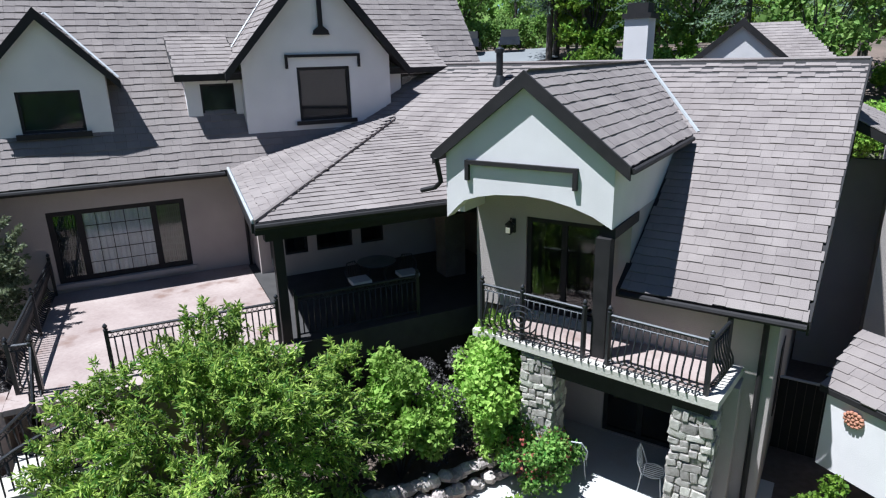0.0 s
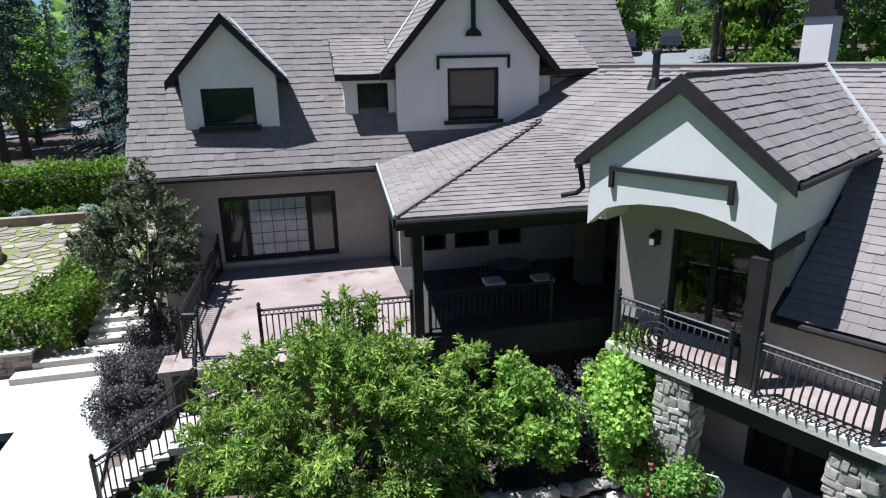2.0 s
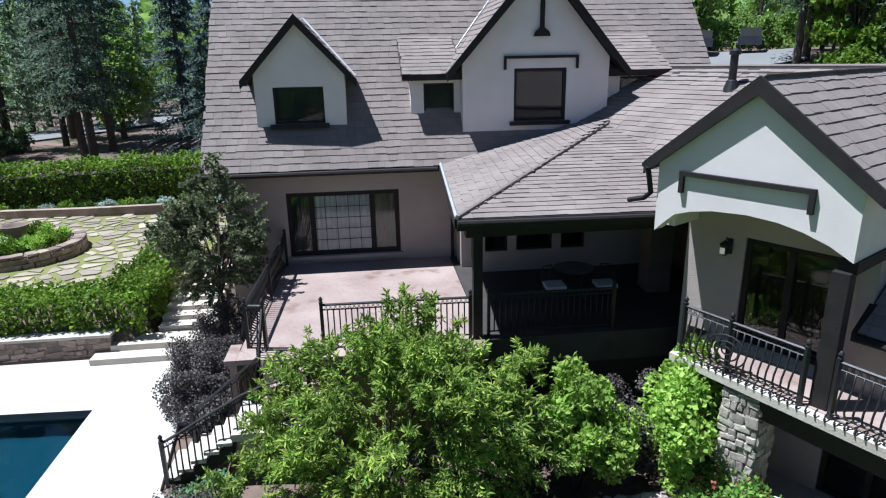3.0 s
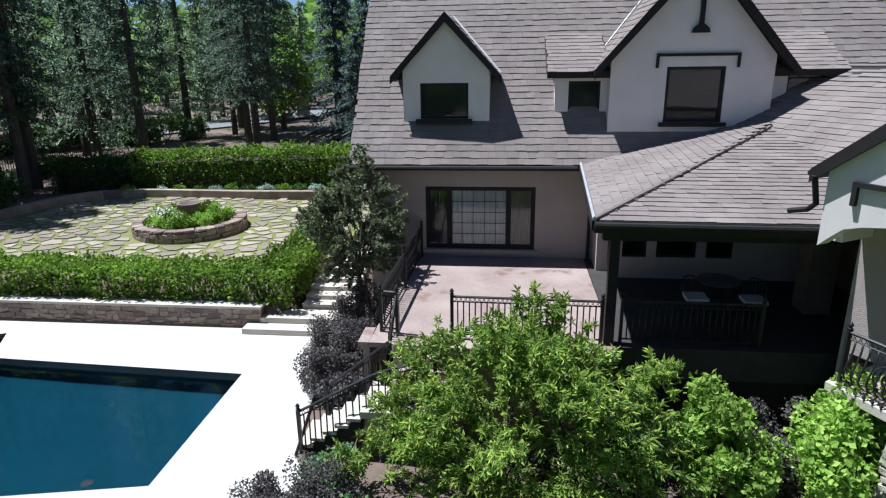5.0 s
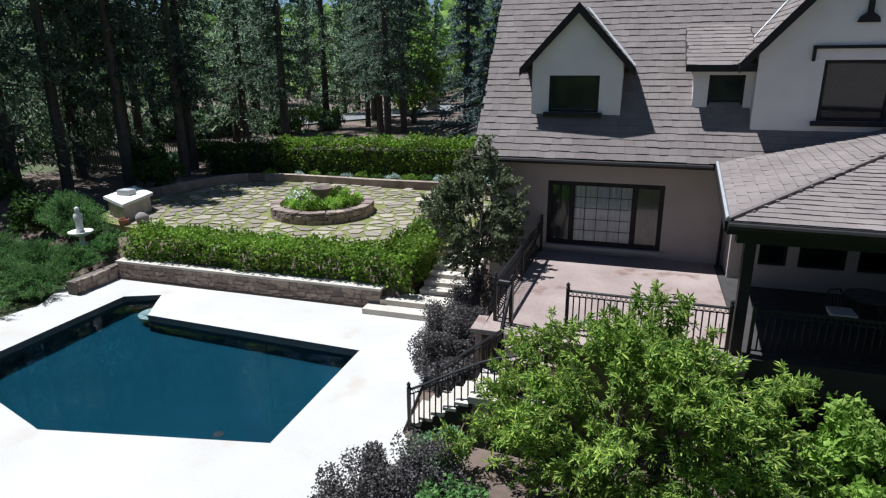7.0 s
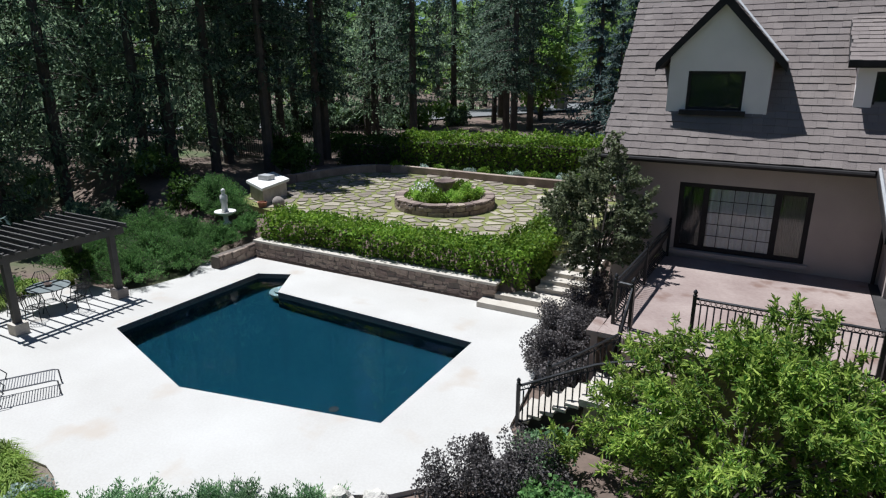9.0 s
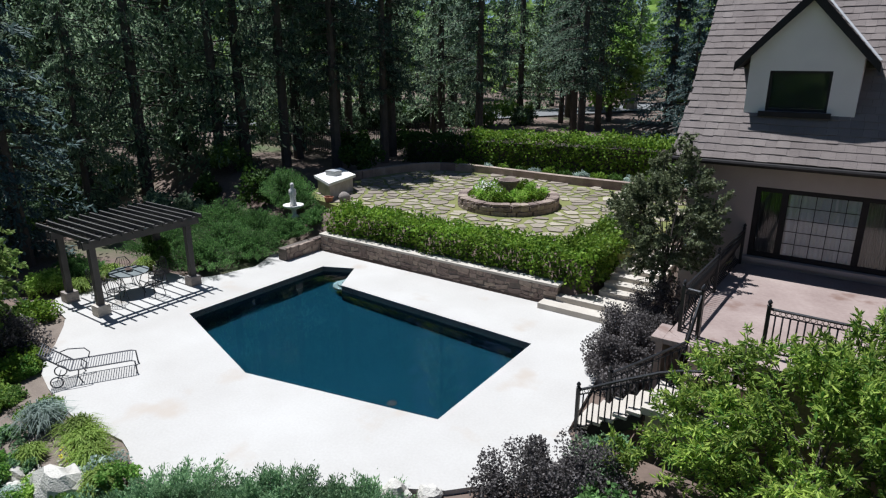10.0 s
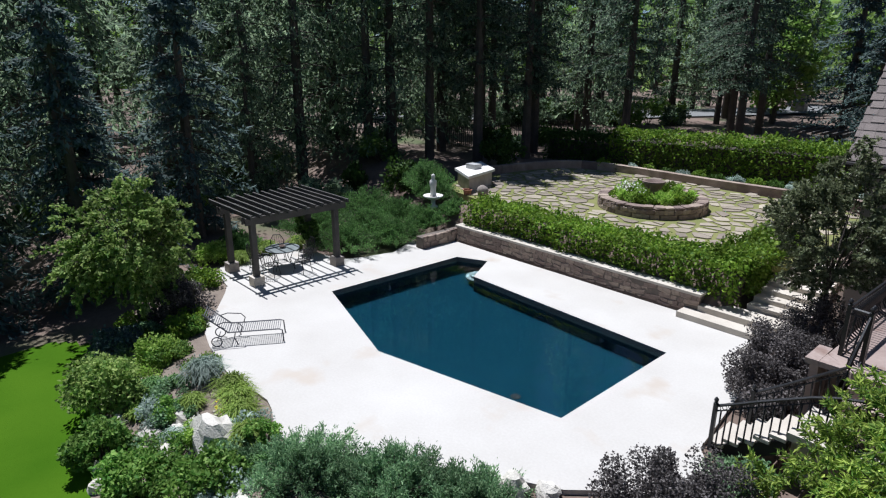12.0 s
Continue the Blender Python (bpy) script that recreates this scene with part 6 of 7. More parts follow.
solid("garden_statue", Geo().lathe((-19.85, 17.35, zb + 0.5), [(0.16, 0), (0.13, 0.1), (0.12, 0.35), (0.16, 0.5), (0.15, 0.68), (0.06, 0.76), (0.09, 0.84), (0.08, 0.93), (0.02, 0.98)], 12), M_WHITESTONE, "small pale stone figure on the basin", "statue", smooth=True)

# ---- pool court furniture ----
per = thing("pergola", (-19.35, 9.85, 0.0), "dark grey wooden pergola on stone footings", "pergola")
for x in (-18.38, -20.3):
    for y in (8.28, 11.4):
        ft = part("footing", Geo().box(x - 0.19, x + 0.19, y - 0.19, y + 0.19, 0.0, 0.32), M_PALESTONE, per, "rough stone footing")
        part("post", Geo().box(x - 0.09, x + 0.09, y - 0.09, y + 0.09, 0.32, 2.2), M_GREYWOOD, per)
for x in (-18.5, -18.26, -20.42, -20.18):
    part("beam", Geo().box(x - 0.03, x + 0.03, 8.0, 11.78, 2.1, 2.34), M_GREYWOOD, per)
for i in range(12):
    y = 8.08 + i * 0.33
    part("slat", Geo().box(-21.2, -17.95, y - 0.025, y + 0.025, 2.34, 2.47), M_GREYWOOD, per)


def wire_chair(at, ang, paint=None, seat_h=0.42):
    """A wrought-iron garden chair: bent legs, round seat rim with wires, hooped back."""
    paint = paint or M_IRON
    m = Matrix.Translation(at) @ Matrix.Rotation(ang, 4, "Z")
    root = thing("garden_chair", at, "open-work metal garden chair", "chair", "garden chairs")
    for sx in (-0.2, 0.2):
        for sy in (-0.2, 0.2):
            part("leg", Geo(m).tube([(sx * 0.9, sy * 0.9, seat_h), (sx * 1.0, sy * 1.0, 0.2), (sx * 1.15, sy * 1.15, 0)], 0.012, 5), paint, root)
    part("seat_rim", Geo(m).tube([(0.24 * math.cos(a), 0.24 * math.sin(a), seat_h) for a in np.linspace(0, 2 * math.pi, 17)], 0.014, 5, False), paint, root)
    for k in range(7):
        x = -0.18 + k * 0.06
        w = math.sqrt(0.24 ** 2 - x * x)
        part("seat_wire", Geo(m).tube([(x, -w, seat_h), (x, w, seat_h)], 0.008, 4), paint, root)
    part("back_hoop", Geo(m).tube([(-0.22, 0.16, seat_h), (-0.24, 0.26, 0.7), (-0.12, 0.3, 0.9), (0.12, 0.3, 0.9), (0.24, 0.26, 0.7), (0.22, 0.16, seat_h)], 0.014, 5), paint, root)
    for k in range(5):
        x = -0.14 + k * 0.07
        part("back_wire", Geo(m).tube([(x, 0.22, seat_h), (x * 1.1, 0.27, 0.7), (x * 0.8, 0.3, 0.9)], 0.007, 4), paint, root)
    return root


def garden_table(at, r, h=0.72):
    root = thing("garden_table", at, "round iron garden table with a grey-green glass top", "table")
    b = Vector(at)
    part("tabletop", Geo().lathe(b + Vector((0, 0, h)), [(r, 0), (r, 0.015), (0.01, 0.016)], 24), M_POOLSTEP, root, "grey-green round glass top")
    part("rim", Geo().tube([(b.x + r * math.cos(a), b.y + r * math.sin(a), b.z + h) for a in np.linspace(0, 2 * math.pi, 25)], 0.015, 5, False), M_IRON, root)
    for k in range(4):
        a = k * math.pi / 2 + 0.5
        part("leg", Geo().tube([b + Vector((0.75 * r * math.cos(a), 0.75 * r * math.sin(a), h)), b + Vector((0.5 * r * math.cos(a), 0.5 * r * math.sin(a), 0.35)), b + Vector((0.8 * r * math.cos(a), 0.8 * r * math.sin(a), 0))], 0.015, 5), M_IRON, root)
    return root


garden_table((-19.4, 9.8, 0.0), 0.6)
for k in range(5):
    a = k * 2 * math.pi / 5 + 0.3
    wire_chair((-19.4 + 0.92 * math.cos(a), 9.8 + 0.92 * math.sin(a), 0.0), a - math.pi / 2)
solid("table_bowl", Geo().lathe((-19.4, 9.8, 0.737), [(0.06, 0), (0.12, 0.08), (0.1, 0.1), (0.04, 0.03)], 12), M_STONE, "small stone bowl on the garden table", "bowl")
# chaise longue
cm = Matrix.Translation((-15.05, 5.2, 0)) @ Matrix.Rotation(math.atan2(1.3, 0.8), 4, "Z")
cha = thing("chaise_longue", (-15.05, 5.2, 0), "grey metal mesh chaise longue with raised back and wheels", "chaise")
M_GREYIRON = mat("grey_iron", (0.09, 0.09, 0.1), (0.14, 0.14, 0.15), 0.5, 5, 60, 0.1, metal=0.4)
for y in (0.0, 0.62):
    part("side_rail", Geo(cm).tube([(0.55, y, 0.36), (1.85, y, 0.36), (1.95, y, 0.33), (1.97, y, 0.0)], 0.018, 6), M_GREYIRON, cha)
    part("back_rail", Geo(cm).tube([(0.58, y, 0.36), (0.1, y, 0.78), (-0.02, y, 0.92)], 0.018, 6), M_GREYIRON, cha)
    part("leg", Geo(cm).tube([(0.75, y, 0.36), (0.72, y, 0.18), (0.8, y, 0.0)], 0.016, 5), M_GREYIRON, cha)
    part("armrest", Geo(cm).tube([(0.3, y, 0.6), (0.5, y, 0.66), (0.85, y, 0.62), (0.95, y, 0.5), (0.9, y, 0.36)], 0.014, 5), M_GREYIRON, cha)
    part("wheel", Geo(cm).tube([(0.28 + 0.13 * math.cos(a), y - 0.05, 0.14 + 0.13 * math.sin(a)) for a in np.linspace(0, 2 * math.pi, 17)], 0.016, 5, False), M_GREYIRON, cha)
part("axle", Geo(cm).tube([(0.28, -0.05, 0.14), (0.28, 0.62, 0.14)], 0.012, 5), M_GREYIRON, cha)
for k in range(24):
    x = 0.6 + k * 0.056
    part("seat_strap", Geo(cm).tube([(x, 0, 0.36), (x, 0.62, 0.36)], 0.011, 4), M_GREYIRON, cha)
for k in range(14):
    f = k / 14
    part("back_strap", Geo(cm).tube([(0.58 - 0.6 * f, 0, 0.36 + 0.56 * f), (0.58 - 0.6 * f, 0.62, 0.36 + 0.56 * f)], 0.011, 4), M_GREYIRON, cha)
# rocks of the rock garden and of the bank below the porch
rr = random.Random(8)
for i, (x, y, z, r) in enumerate([(-10.95, 3.7, -0.25, 0.6), (-15.2, 3.0, 0, 0.18), (-14.9, 2.7, 0, 0.2), (-17.0, 4.0, 0, 0.2), (-17.4, 4.4, 0, 0.22), (-16.0, 3.4, 0, 0.24), (-13.2, 3.2, 0, 0.2), (-12.4, 3.5, 0, 0.28), (-11.6, 3.0, 0, 0.3), (-13.6, 2.6, 0, 0.25), (-12.5, 2.95, -0.5, 0.3), (-12.0, 3.3, -0.45, 0.25), (-12.9, 4.0, -0.4, 0.2), (-12.6, 5.0, -0.05, 0.22), (-15.9, 3.6, -0.5, 0.22), (-15.5, 3.2, -0.55, 0.2), (-16.3, 3.9, -0.5, 0.22), (-16.7, 4.3, -0.5, 0.2), (-15.2, 2.8, -0.6, 0.2), (-19.6, 6.6, -0.2, 0.35), (-19.9, 7.1, -0.2, 0.3), (-20.6, 7.4, -0.1, 0.3), (-12.0, 1.7, -0.75, 0.24), (-12.5, 1.9, -0.75, 0.22), (-9.0, 3.3, -0.5, 0.25), (-6.0, 7.0, -0.2, 0.3), (-5.5, 7.4, -0.2, 0.25), (-6.5, 6.6, -0.25, 0.2), (-16.48, 4.08, 0, 0.24), (-15.85, 3.78, 0, 0.24), (-15.26, 3.55, 0, 0.22), (-14.9, 3.5, 0, 0.2), (-12.8, 3.03, 0, 0.24), (-12.35, 3.0, 0, 0.22), (-5.35, 15.3, 0, 0.24), (-5.2, 14.75, 0, 0.22), (-4.98, 14.2, 0, 0.25), (-4.85, 13.7, 0, 0.2), (-4.6, 13.15, 0, 0.22)]):
    solid("garden_rock", Geo().blob((x, y, land(x, y) + r * 0.3), (r, r * rr.uniform(0.6, 0.9), r * rr.uniform(0.6, 0.9)), i, 0.5), M_ROCK, "pale rough rock in the planting bed", "rock", "garden rocks")
pebbles = Geo()
for i in range(420):
    x, y = rr.gauss(-12.1, 0.38), rr.gauss(3.35, 0.24)
    pebbles.blob((x, y, land(x, y) + 0.085), (rr.uniform(0.025, 0.05), rr.uniform(0.025, 0.04), 0.025), i, 0.3, 3, 5)
solid("gravel", pebbles, M_ROCK, "pale grey gravel between the rocks", "gravel", kind="stuff")
for i in range(26):
    a = i / 25
    for lv in range(2):
        x, y = 2.6 + 3.6 * a + rr.uniform(-0.08, 0.08), 9.35 - 0.5 * math.sin(a * 3) * 0.3 + 0.16 * lv
        solid("bank_rock", Geo().blob((x, y, -0.55 + 0.26 * lv + rr.uniform(-0.04, 0.04)), (rr.uniform(0.12, 0.22), rr.uniform(0.12, 0.18), rr.uniform(0.1, 0.16)), 40 + i * 2 + lv, 0.35, 5, 8), M_BANKROCK, "pinkish rounded stone of the bank wall", "rock", "bank rocks")
sheet("planting_bed", smooth_ring([(-4.5, 8.0), (-6.5, 6.4), (-9.6, 5.4), (-12.0, 5.9), (-15.8, 6.5), (-17.6, 7.6), (-20.6, 8.6), (-21.6, 6.6), (-18.4, 3.7), (-14.4, 2.0), (-11.5, 1.2), (-8.0, 3.0), (-4.0, 7.0)], 4), M_MULCH, "brown mulched planting bed", "bed", 0.07)

# ---- porch and patio things ----
for x, y, a in ((4.35, 14.0, 0.4), (5.6, 13.9, -0.4)):
    wire_chair((x, y, TZ), a)
    solid("cushion", Geo().box(x - 0.24, x + 0.24, y - 0.24, y + 0.24, TZ + 0.435, TZ + 0.52), M_CURTAIN, "pale square seat cushion on a porch chair", "cushion", "cushions")
garden_table((5.0, 14.5, TZ), 0.5)
pc = thing("porch_column", (7.2, 14.6, TZ), "dark rough stone porch column", "column")
part("shaft", Geo().box(6.9, 7.5, 14.3, 14.9, TZ, 4.6), M_RINGWALL, pc)
lant = thing("wall_lantern", WM @ Vector((-5.78, 11.38, 4.15)), "dark iron wall lantern with a lit pane", "lamp")
part("bracket", WG().box(-5.82, -5.74, 11.38, 11.44, 4.05, 4.35).tube([(-5.78, 11.4, 4.3), (-5.78, 11.27, 4.4), (-5.78, 11.22, 4.32)], 0.012, 5), M_IRON, lant)
part("cage", Geo(WM @ Matrix.Translation((-5.78, 11.22, 4.05))).lathe((0, 0, 0), [(0.03, 0), (0.07, 0.04), (0.09, 0.2), (0.11, 0.22), (0.02, 0.3)], 8), M_IRON, lant)
em = bpy.data.materials.new("lamp_glow")
em.use_nodes = True
em.node_tree.nodes["Principled BSDF"].inputs["Emission Color"].default_value = (1, 0.8, 0.5, 1)
em.node_tree.nodes["Principled BSDF"].inputs["Emission Strength"].default_value = 0.12
part("lamp_pane", Geo(WM @ Matrix.Translation((-5.78, 11.17, 4.1))).box(-0.045, 0.045, -0.045, -0.03, 0.0, 0.12), em, lant)
M_WHITEIRON = mat("white_iron", (0.5, 0.5, 0.5), (0.62, 0.62, 0.62), 0.5, 5, 50, 0.1)
for p, a in (((7.1, 8.75), 2.4), ((8.1, 7.6), 0.6)):
    wire_chair((p[0], p[1], -0.7), a, M_WHITEIRON)
# flue and roof vent
fl = thing("flue_pipe", (9.6, 16.0, 6.9), "dark metal flue pipe on the roof", "flue")
part("pipe", Geo().tube([(9.6, 16.0, 6.7), (9.6, 16.0, 7.75)], 0.1, 10), M_IRON, fl)
part("cap", Geo().lathe((9.6, 16.0, 7.72), [(0.14, 0), (0.14, 0.1), (0.04, 0.16)], 10), M_IRON, fl)
part("collar", Geo().lathe((9.6, 16.0, 6.95), [(0.24, -0.2), (0.13, 0.12), (0.1, 0.14)], 12), M_IRON, fl)
# ---- annex beside the wing, and the house behind ----
ann = thing("annex", WM @ Vector((3.0, 15.5, -0.7)), "white stucco annex with low shingled roof", "house")
AM = Matrix.Translation((0, 0, 7.74)) @ Matrix.Scale(0.85, 4) @ Matrix.Translation((0, 0, -7.74)) @ WM @ Matrix.Translation((0.3, 13.64, 0)) @ Matrix.Rotation(radians(-31.5), 4, "Z")
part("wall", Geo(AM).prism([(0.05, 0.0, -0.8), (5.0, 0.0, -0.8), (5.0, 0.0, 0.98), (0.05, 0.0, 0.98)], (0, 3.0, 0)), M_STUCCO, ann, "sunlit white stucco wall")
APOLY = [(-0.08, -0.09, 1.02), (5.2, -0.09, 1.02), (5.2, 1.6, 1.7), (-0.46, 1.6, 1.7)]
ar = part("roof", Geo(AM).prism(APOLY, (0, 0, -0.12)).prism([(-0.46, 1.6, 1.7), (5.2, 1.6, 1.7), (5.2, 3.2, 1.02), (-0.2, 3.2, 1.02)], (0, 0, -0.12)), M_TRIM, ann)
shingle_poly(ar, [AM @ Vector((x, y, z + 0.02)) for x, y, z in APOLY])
# beige puts shade into this wall and the link wall
part("upper_wall", WG().prism([(0.9, 16.9, -0.75), (8.0, 16.9, -0.75), (8.0, 16.9, 1.9), (0.9, 16.9, 5.4)], (0, 6.0, 0)), M_PEACHSHADE, ann, "stucco gable wall with shade put into its colour")
UPOLY = [(0.0, 16.55, 6.13), (2.9, 16.55, 4.7), (2.9, 22.0, 4.7), (0.0, 22.0, 6.13)]
ar2 = part("upper_roof", WG().prism(UPOLY, (0, 0, -0.2)), M_TRIM, ann)
shingle_poly(ar2, [wv(UPOLY[k][0], UPOLY[k][1], UPOLY[k][2] + 0.02) for k in (1, 2, 3, 0)])
orn = Geo(AM)
for rr_, k in ((0.0, 1), (0.075, 7), (0.145, 13)):
    for i in range(k):
        t = 2 * math.pi * i / k
        orn.blob((0.66 + rr_ * 1.15 * math.cos(t), -0.05, 0.6 + rr_ * math.sin(t)), (0.047, 0.05, 0.04), i, 0.3, 4, 6)
tagged(part("wall_ornament", orn, M_TERRACOTTA, ann, "round terracotta wall ornament"), kind="stuff")
solid("link_wall", WG().box(-0.5, 0.9, 18.4, 18.6, -0.75, 5.0), M_PEACHSHADE, "stucco wall closing the gap between houses, shade put into its colour", "wall", kind="structure")
sg_gate = thing("side_gate", WM @ Vector((0, 13.7, -0.75)), "dark boarded side gate with a pale cap rail", "gate")
for i in range(6):
    part("board", WG().box(-0.54 + 0.17 * i, -0.378 + 0.17 * i, 13.68, 13.72, -0.75, 0.97), M_TRIM, sg_gate)
part("cap_rail", WG().box(-0.54, 0.48, 13.66, 13.74, 0.97, 1.0), M_FLASH, sg_gate, "pale metal cap rail")
part("window", WG().box(-0.56, -0.53, 12.6, 13.3, 0.6, 2.1), M_TRIM, wing, "narrow dark side window")
part("window", WG().box(-0.56, -0.53, 14.6, 15.4, 2.2, 3.8), M_TRIM, wing, "narrow dark side window")
part("downpipe", WG().tube([(-0.75, 10.95, 3.35), (-0.75, 10.97, -0.6)], 0.05, 8), M_TRIM, wing, "dark downpipe")
nm = Matrix.Translation((24.2, 19.85, 0)) @ Matrix.Rotation(radians(-52), 4, "Z")
nb = thing("neighbour_house", (24.5, 19.5, 0.0), "grey stucco house with a steep gabled roof beyond", "house")
part("wall", Geo(nm).prism([(-1.85, 0, 0), (1.85, 0, 0), (1.85, 0, 7.1), (0, 0, 8.65), (-1.85, 0, 7.1)], (0, 5.5, 0)), M_STUCCO, nb, "pale stucco gable wall")
for sg_ in (-1, 1):
    r_ = part("roof", Geo(nm).prism([(sg_ * 2.15, -0.1, 7.0), (0, -0.1, 8.85), (0, 6, 8.85), (sg_ * 2.15, 6, 7.0)], (0, 0, -0.15)), M_TRIM, nb)
    shingle_poly(r_, [nm @ Vector((sg_ * 2.15, -0.1, 7.02)), nm @ Vector((sg_ * 2.15, 6, 7.02)), nm @ Vector((0, 6, 8.87)), nm @ Vector((0, -0.1, 8.87))])
    part("bargeboard", Geo(nm).prism([(sg_ * 2.2, -0.1, 6.7), (sg_ * 2.2, -0.1, 7.02), (0, -0.1, 8.9), (0, -0.1, 8.55)], (0, -0.06, 0)), M_TRIM, nb, "dark brown bargeboard")
part("side_wing", Geo(nm).prism([(1.86, 1.5, 0), (4.0, 1.5, 0), (4.0, 1.5, 6.7), (1.86, 1.5, 6.7)], (0, 4, 0)), M_STUCCO, nb)
SPOLY = [(0.6, 1.0, 6.6), (4.4, 1.0, 6.6), (2.3, 4.2, 8.8), (0.2, 4.2, 8.8)]
r_ = part("side_roof", Geo(nm).prism(SPOLY, (0, 0, -0.15)), M_TRIM, nb)
shingle_poly(r_, [nm @ Vector((x, y, z + 0.02)) for x, y, z in SPOLY])
fpg = thing("far_pergola", (-11.0, 40.5, 2.0), "dark slatted arbour beside the house", "pergola")
for i in range(9):
    part("slat", Geo().box(-13.0 + i * 0.5, -12.9 + i * 0.5, 38.5, 42.0, 3.05, 3.2), M_GREYWOOD, fpg)
for x in (-12.8, -9.0):
    part("post", Geo().box(x - 0.08, x + 0.08, 39.0, 39.16, 1.2, 3.05), M_GREYWOOD, fpg)

# ---- pieces: stones, flagstones, shingles ----
def stone_mesh(seed):
    """A rough squared stone of unit size."""
    r = random.Random(seed)
    g = Geo()
    rings = []
    for z, k in ((-0.5, 0.86), (-0.4, 1.0), (0.4, 1.0), (0.5, 0.86)):
        rings.append(g.pts([(0.5 * k * x * r.uniform(0.84, 1.08), 0.5 * k * y * r.uniform(0.86, 1.06), z * r.uniform(0.84, 1.08)) for x, y in ((1, 0.75), (0.8, 1), (-0.8, 1), (-1, 0.75), (-1, -0.75), (-0.8, -1), (0.8, -1), (1, -0.75))]))
    for a, b in zip(rings, rings[1:]):
        g.f += [(a + j, a + (j + 1) % 8, b + (j + 1) % 8, b + j) for j in range(8)]
    g.f += [tuple(range(rings[0] + 7, rings[0] - 1, -1)), tuple(range(rings[-1], rings[-1] + 8))]
    return g


STONES = [stone_mesh(i).mesh("stone", M_STONE) for i in range(8)]
PALES = [stone_mesh(20 + i).mesh("stone", M_PALESTONE) for i in range(8)]


def stone_face(parent, m, length, height, meshes, seed, row=0.2, long=0.34, deep=0.16):
    """Rough stones in uneven rows over a face: m's x along it, z up, y into it."""
    r = random.Random(seed)
    z = 0.0
    while z < height - 0.04:
        h = min(row * r.uniform(0.6, 1.35), height - z)
        x = -r.uniform(0, 0.1)
        while x < length - 0.03:
            w = min(long * r.uniform(0.4, 1.5), length - x + 0.02)
            mm = m @ Matrix.Translation((x + w / 2, r.uniform(-0.02, 0.02), z + h / 2 + r.uniform(-0.02, 0.02))) @ Matrix.Rotation(r.uniform(-0.24, 0.24), 4, "Y") @ Matrix.Diagonal((w * 1.02, deep, h * r.uniform(0.85, 1.3), 1))
            ob = new("stone", r.choice(meshes))
            ob.parent = parent
            ob.matrix_basis = mm
            x += w + 0.012
        z += h + 0.01


wg = bpy.data.objects["wall_garden"]
stone_face(wg, Matrix.Translation((-17.6, 16.76, -0.02)), 10.2, 0.62, STONES, 1, 0.2, 0.36)
stone_face(wg, Matrix.Translation((-17.76, 17.0, -0.02)) @ Matrix.Rotation(radians(-90), 4, "Z"), 2.0, 0.5, STONES, 2)
for o in [c for c in wing.children if c.name.startswith("stone_pillar")]:
    xs = -1.87 if o.name == "stone_pillar" else -4.82
    dy = -0.24 if xs > -3 else 0.0
    ht = 2.64 if xs > -3 else 2.78
    stone_face(o, WM @ Matrix.Translation((xs, 9.99 + dy, -0.7)), 0.63, ht, PALES, 5, 0.15, 0.21, 0.12)
    stone_face(o, WM @ Matrix.Translation((xs + 0.62, 10.02 + dy, -0.7)) @ Matrix.Rotation(radians(90), 4, "Z"), 0.55, ht, PALES, 6, 0.15, 0.21, 0.12)
    stone_face(o, WM @ Matrix.Translation((xs + 0.02, 10.55 + dy, -0.7)) @ Matrix.Rotation(radians(-90), 4, "Z"), 0.55, ht, PALES, 7, 0.15, 0.21, 0.12)
RINGSTONES = [stone_mesh(40 + i).mesh("stone", M_STONE) for i in range(6)]
pr_ = random.Random(15)
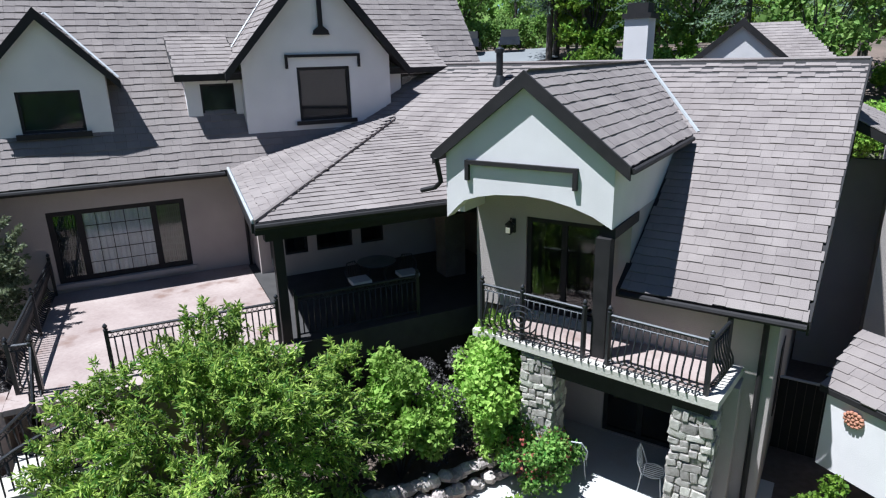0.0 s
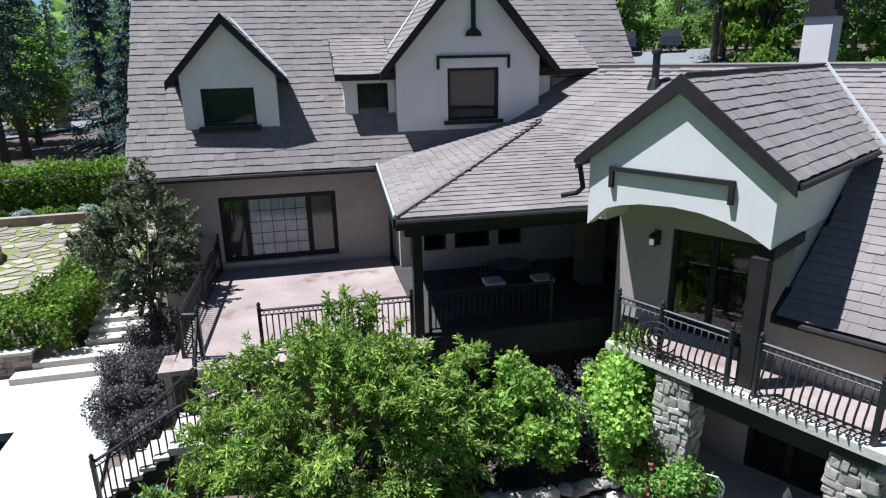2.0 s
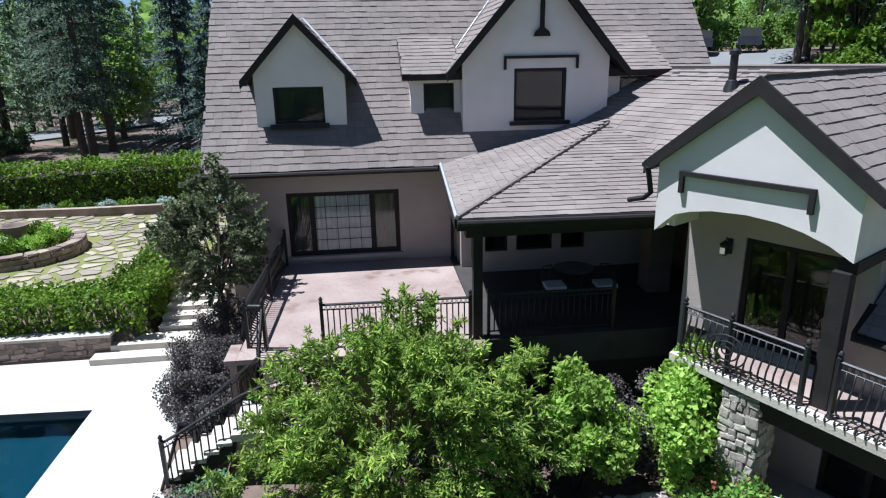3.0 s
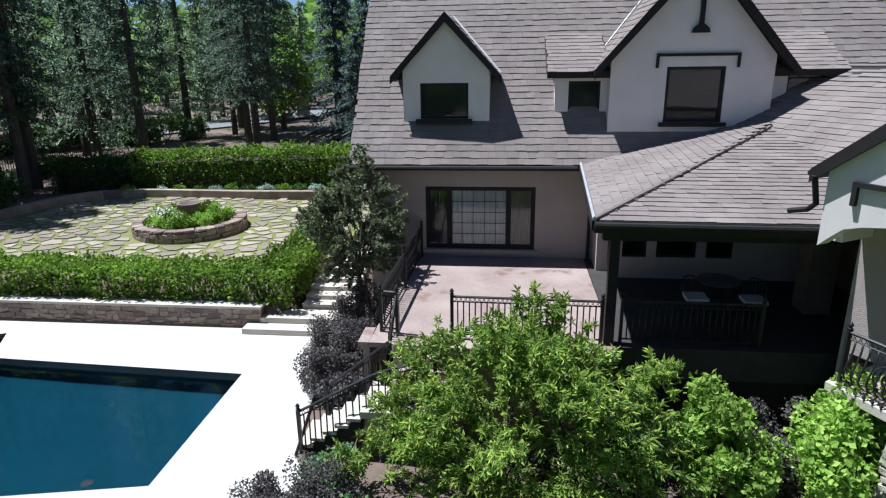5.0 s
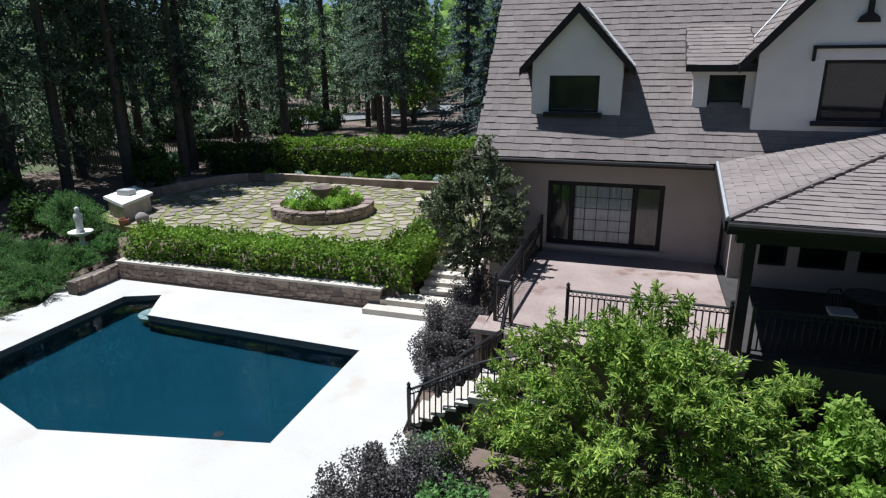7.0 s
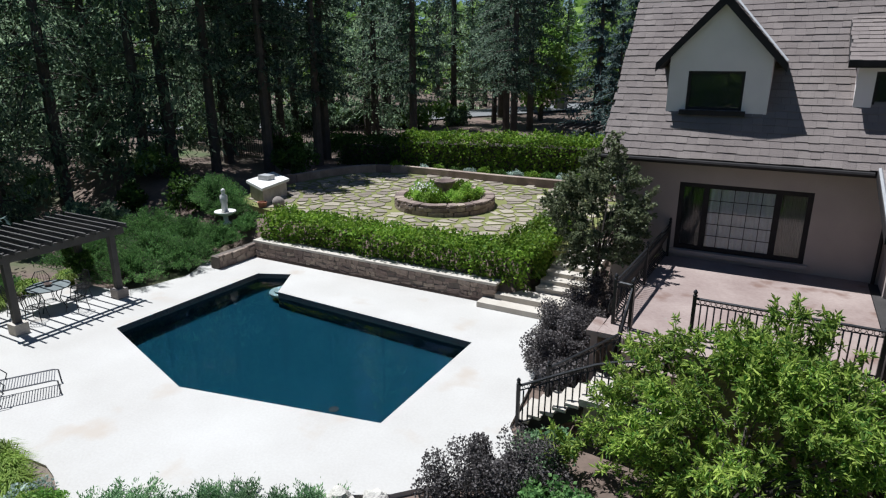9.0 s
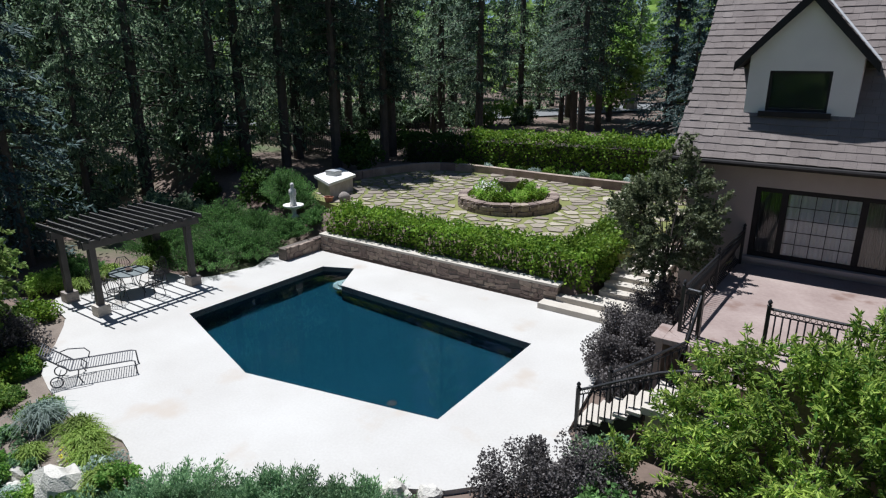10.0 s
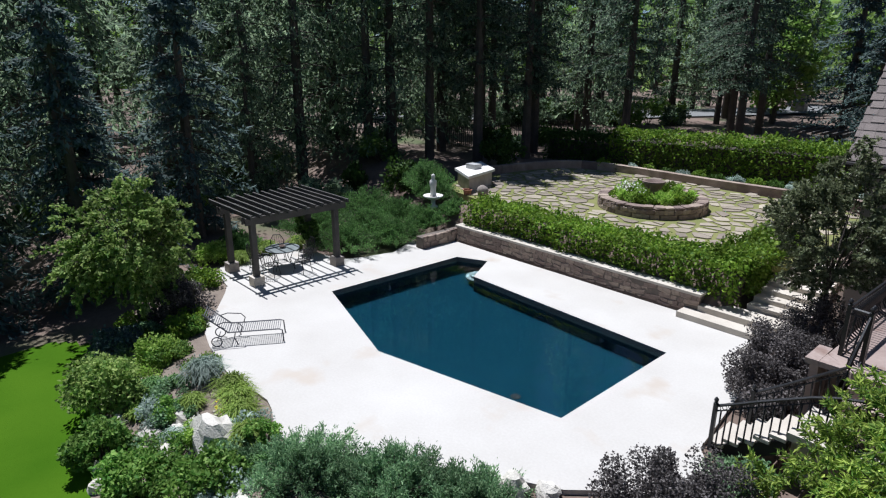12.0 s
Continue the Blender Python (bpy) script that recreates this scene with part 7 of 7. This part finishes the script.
for row_, (z_, hh, n_, rad_, deep_) in enumerate(((0.12, 0.19, 38, 2.08, 0.16), (0.31, 0.18, 38, 2.08, 0.16), (0.46, 0.1, 34, 1.95, 0.42))):
    for i in range(n_):
        t_ = 2 * math.pi * (i + 0.5 * row_ + pr_.uniform(-0.12, 0.12)) / n_
        ob = new("stone", pr_.choice(RINGSTONES))
        ob.parent = ringbed
        ob.matrix_parent_inverse = Matrix.Translation(-RC)
        ob.matrix_basis = Matrix.Translation((RC.x + rad_ * math.cos(t_), RC.y + rad_ * math.sin(t_), RC.z + z_ + pr_.uniform(-0.01, 0.015))) @ Matrix.Rotation(t_ + math.pi / 2, 4, "Z") @ Matrix.Diagonal((2 * math.pi * rad_ / n_ * 1.02, deep_, hh, 1))
# flagstones: cells round scattered centres
fr = random.Random(12)
cells, flags, rest = [], 0, Geo()
for j in range(26):
    for i in range(17):
        cells.append(Vector((-21.8 + i * 0.95 + (0.47 if j % 2 else 0) + fr.uniform(-0.4, 0.4), 18.3 + j * 0.4 + fr.uniform(-0.17, 0.17))))
CP = [(x, y) for x, y in smooth_ring([(-20.2, 19.2), (-7.9, 18.5), (-6.3, 21.5), (-6.5, 27.2), (-12, 28.2), (-19.3, 28.0), (-21.3, 24.0)], 5)]
for c in cells:
    if not inside(CP, c.x, c.y) or (c - RC.xy).length < 2.35:
        continue
    poly = [c + Vector(p) for p in ((-1, -1), (1, -1), (1, 1), (-1, 1))]
    for o in cells:
        d = o - c
        if 0 < d.length < 2.4:
            nrm, lim = d.normalized(), d.length / 2 - fr.uniform(0.02, 0.15)
            out = []
            for p, q in zip(poly, poly[1:] + poly[:1]):
                a, b = (p - c).dot(nrm) - lim, (q - c).dot(nrm) - lim
                if a <= 0:
                    out.append(p)
                if (a < 0) != (b < 0):
                    out.append(p.lerp(q, a / (a - b)))
            poly = out
    if len(poly) > 2:
        ring_, up_ = [(p.x, p.y, 1.33) for p in poly], (0, 0, fr.uniform(0.03, 0.05))
        flags += 1
        if flags <= 290:
            part("flagstone", Geo().prism(ring_, up_), M_FLAG, court)
        else:
            rest.prism(ring_, up_)
tagged(part("paving_rest", rest, M_FLAG, court), kind="stuff")
for parent, q, fs in SHINGLE_PIECES:
    g = Geo()
    g.v, g.f = [tuple(p) for p in q], fs
    ob = new("shingle", g.mesh("shingle", M_SHINGLE))
    ob.parent = parent
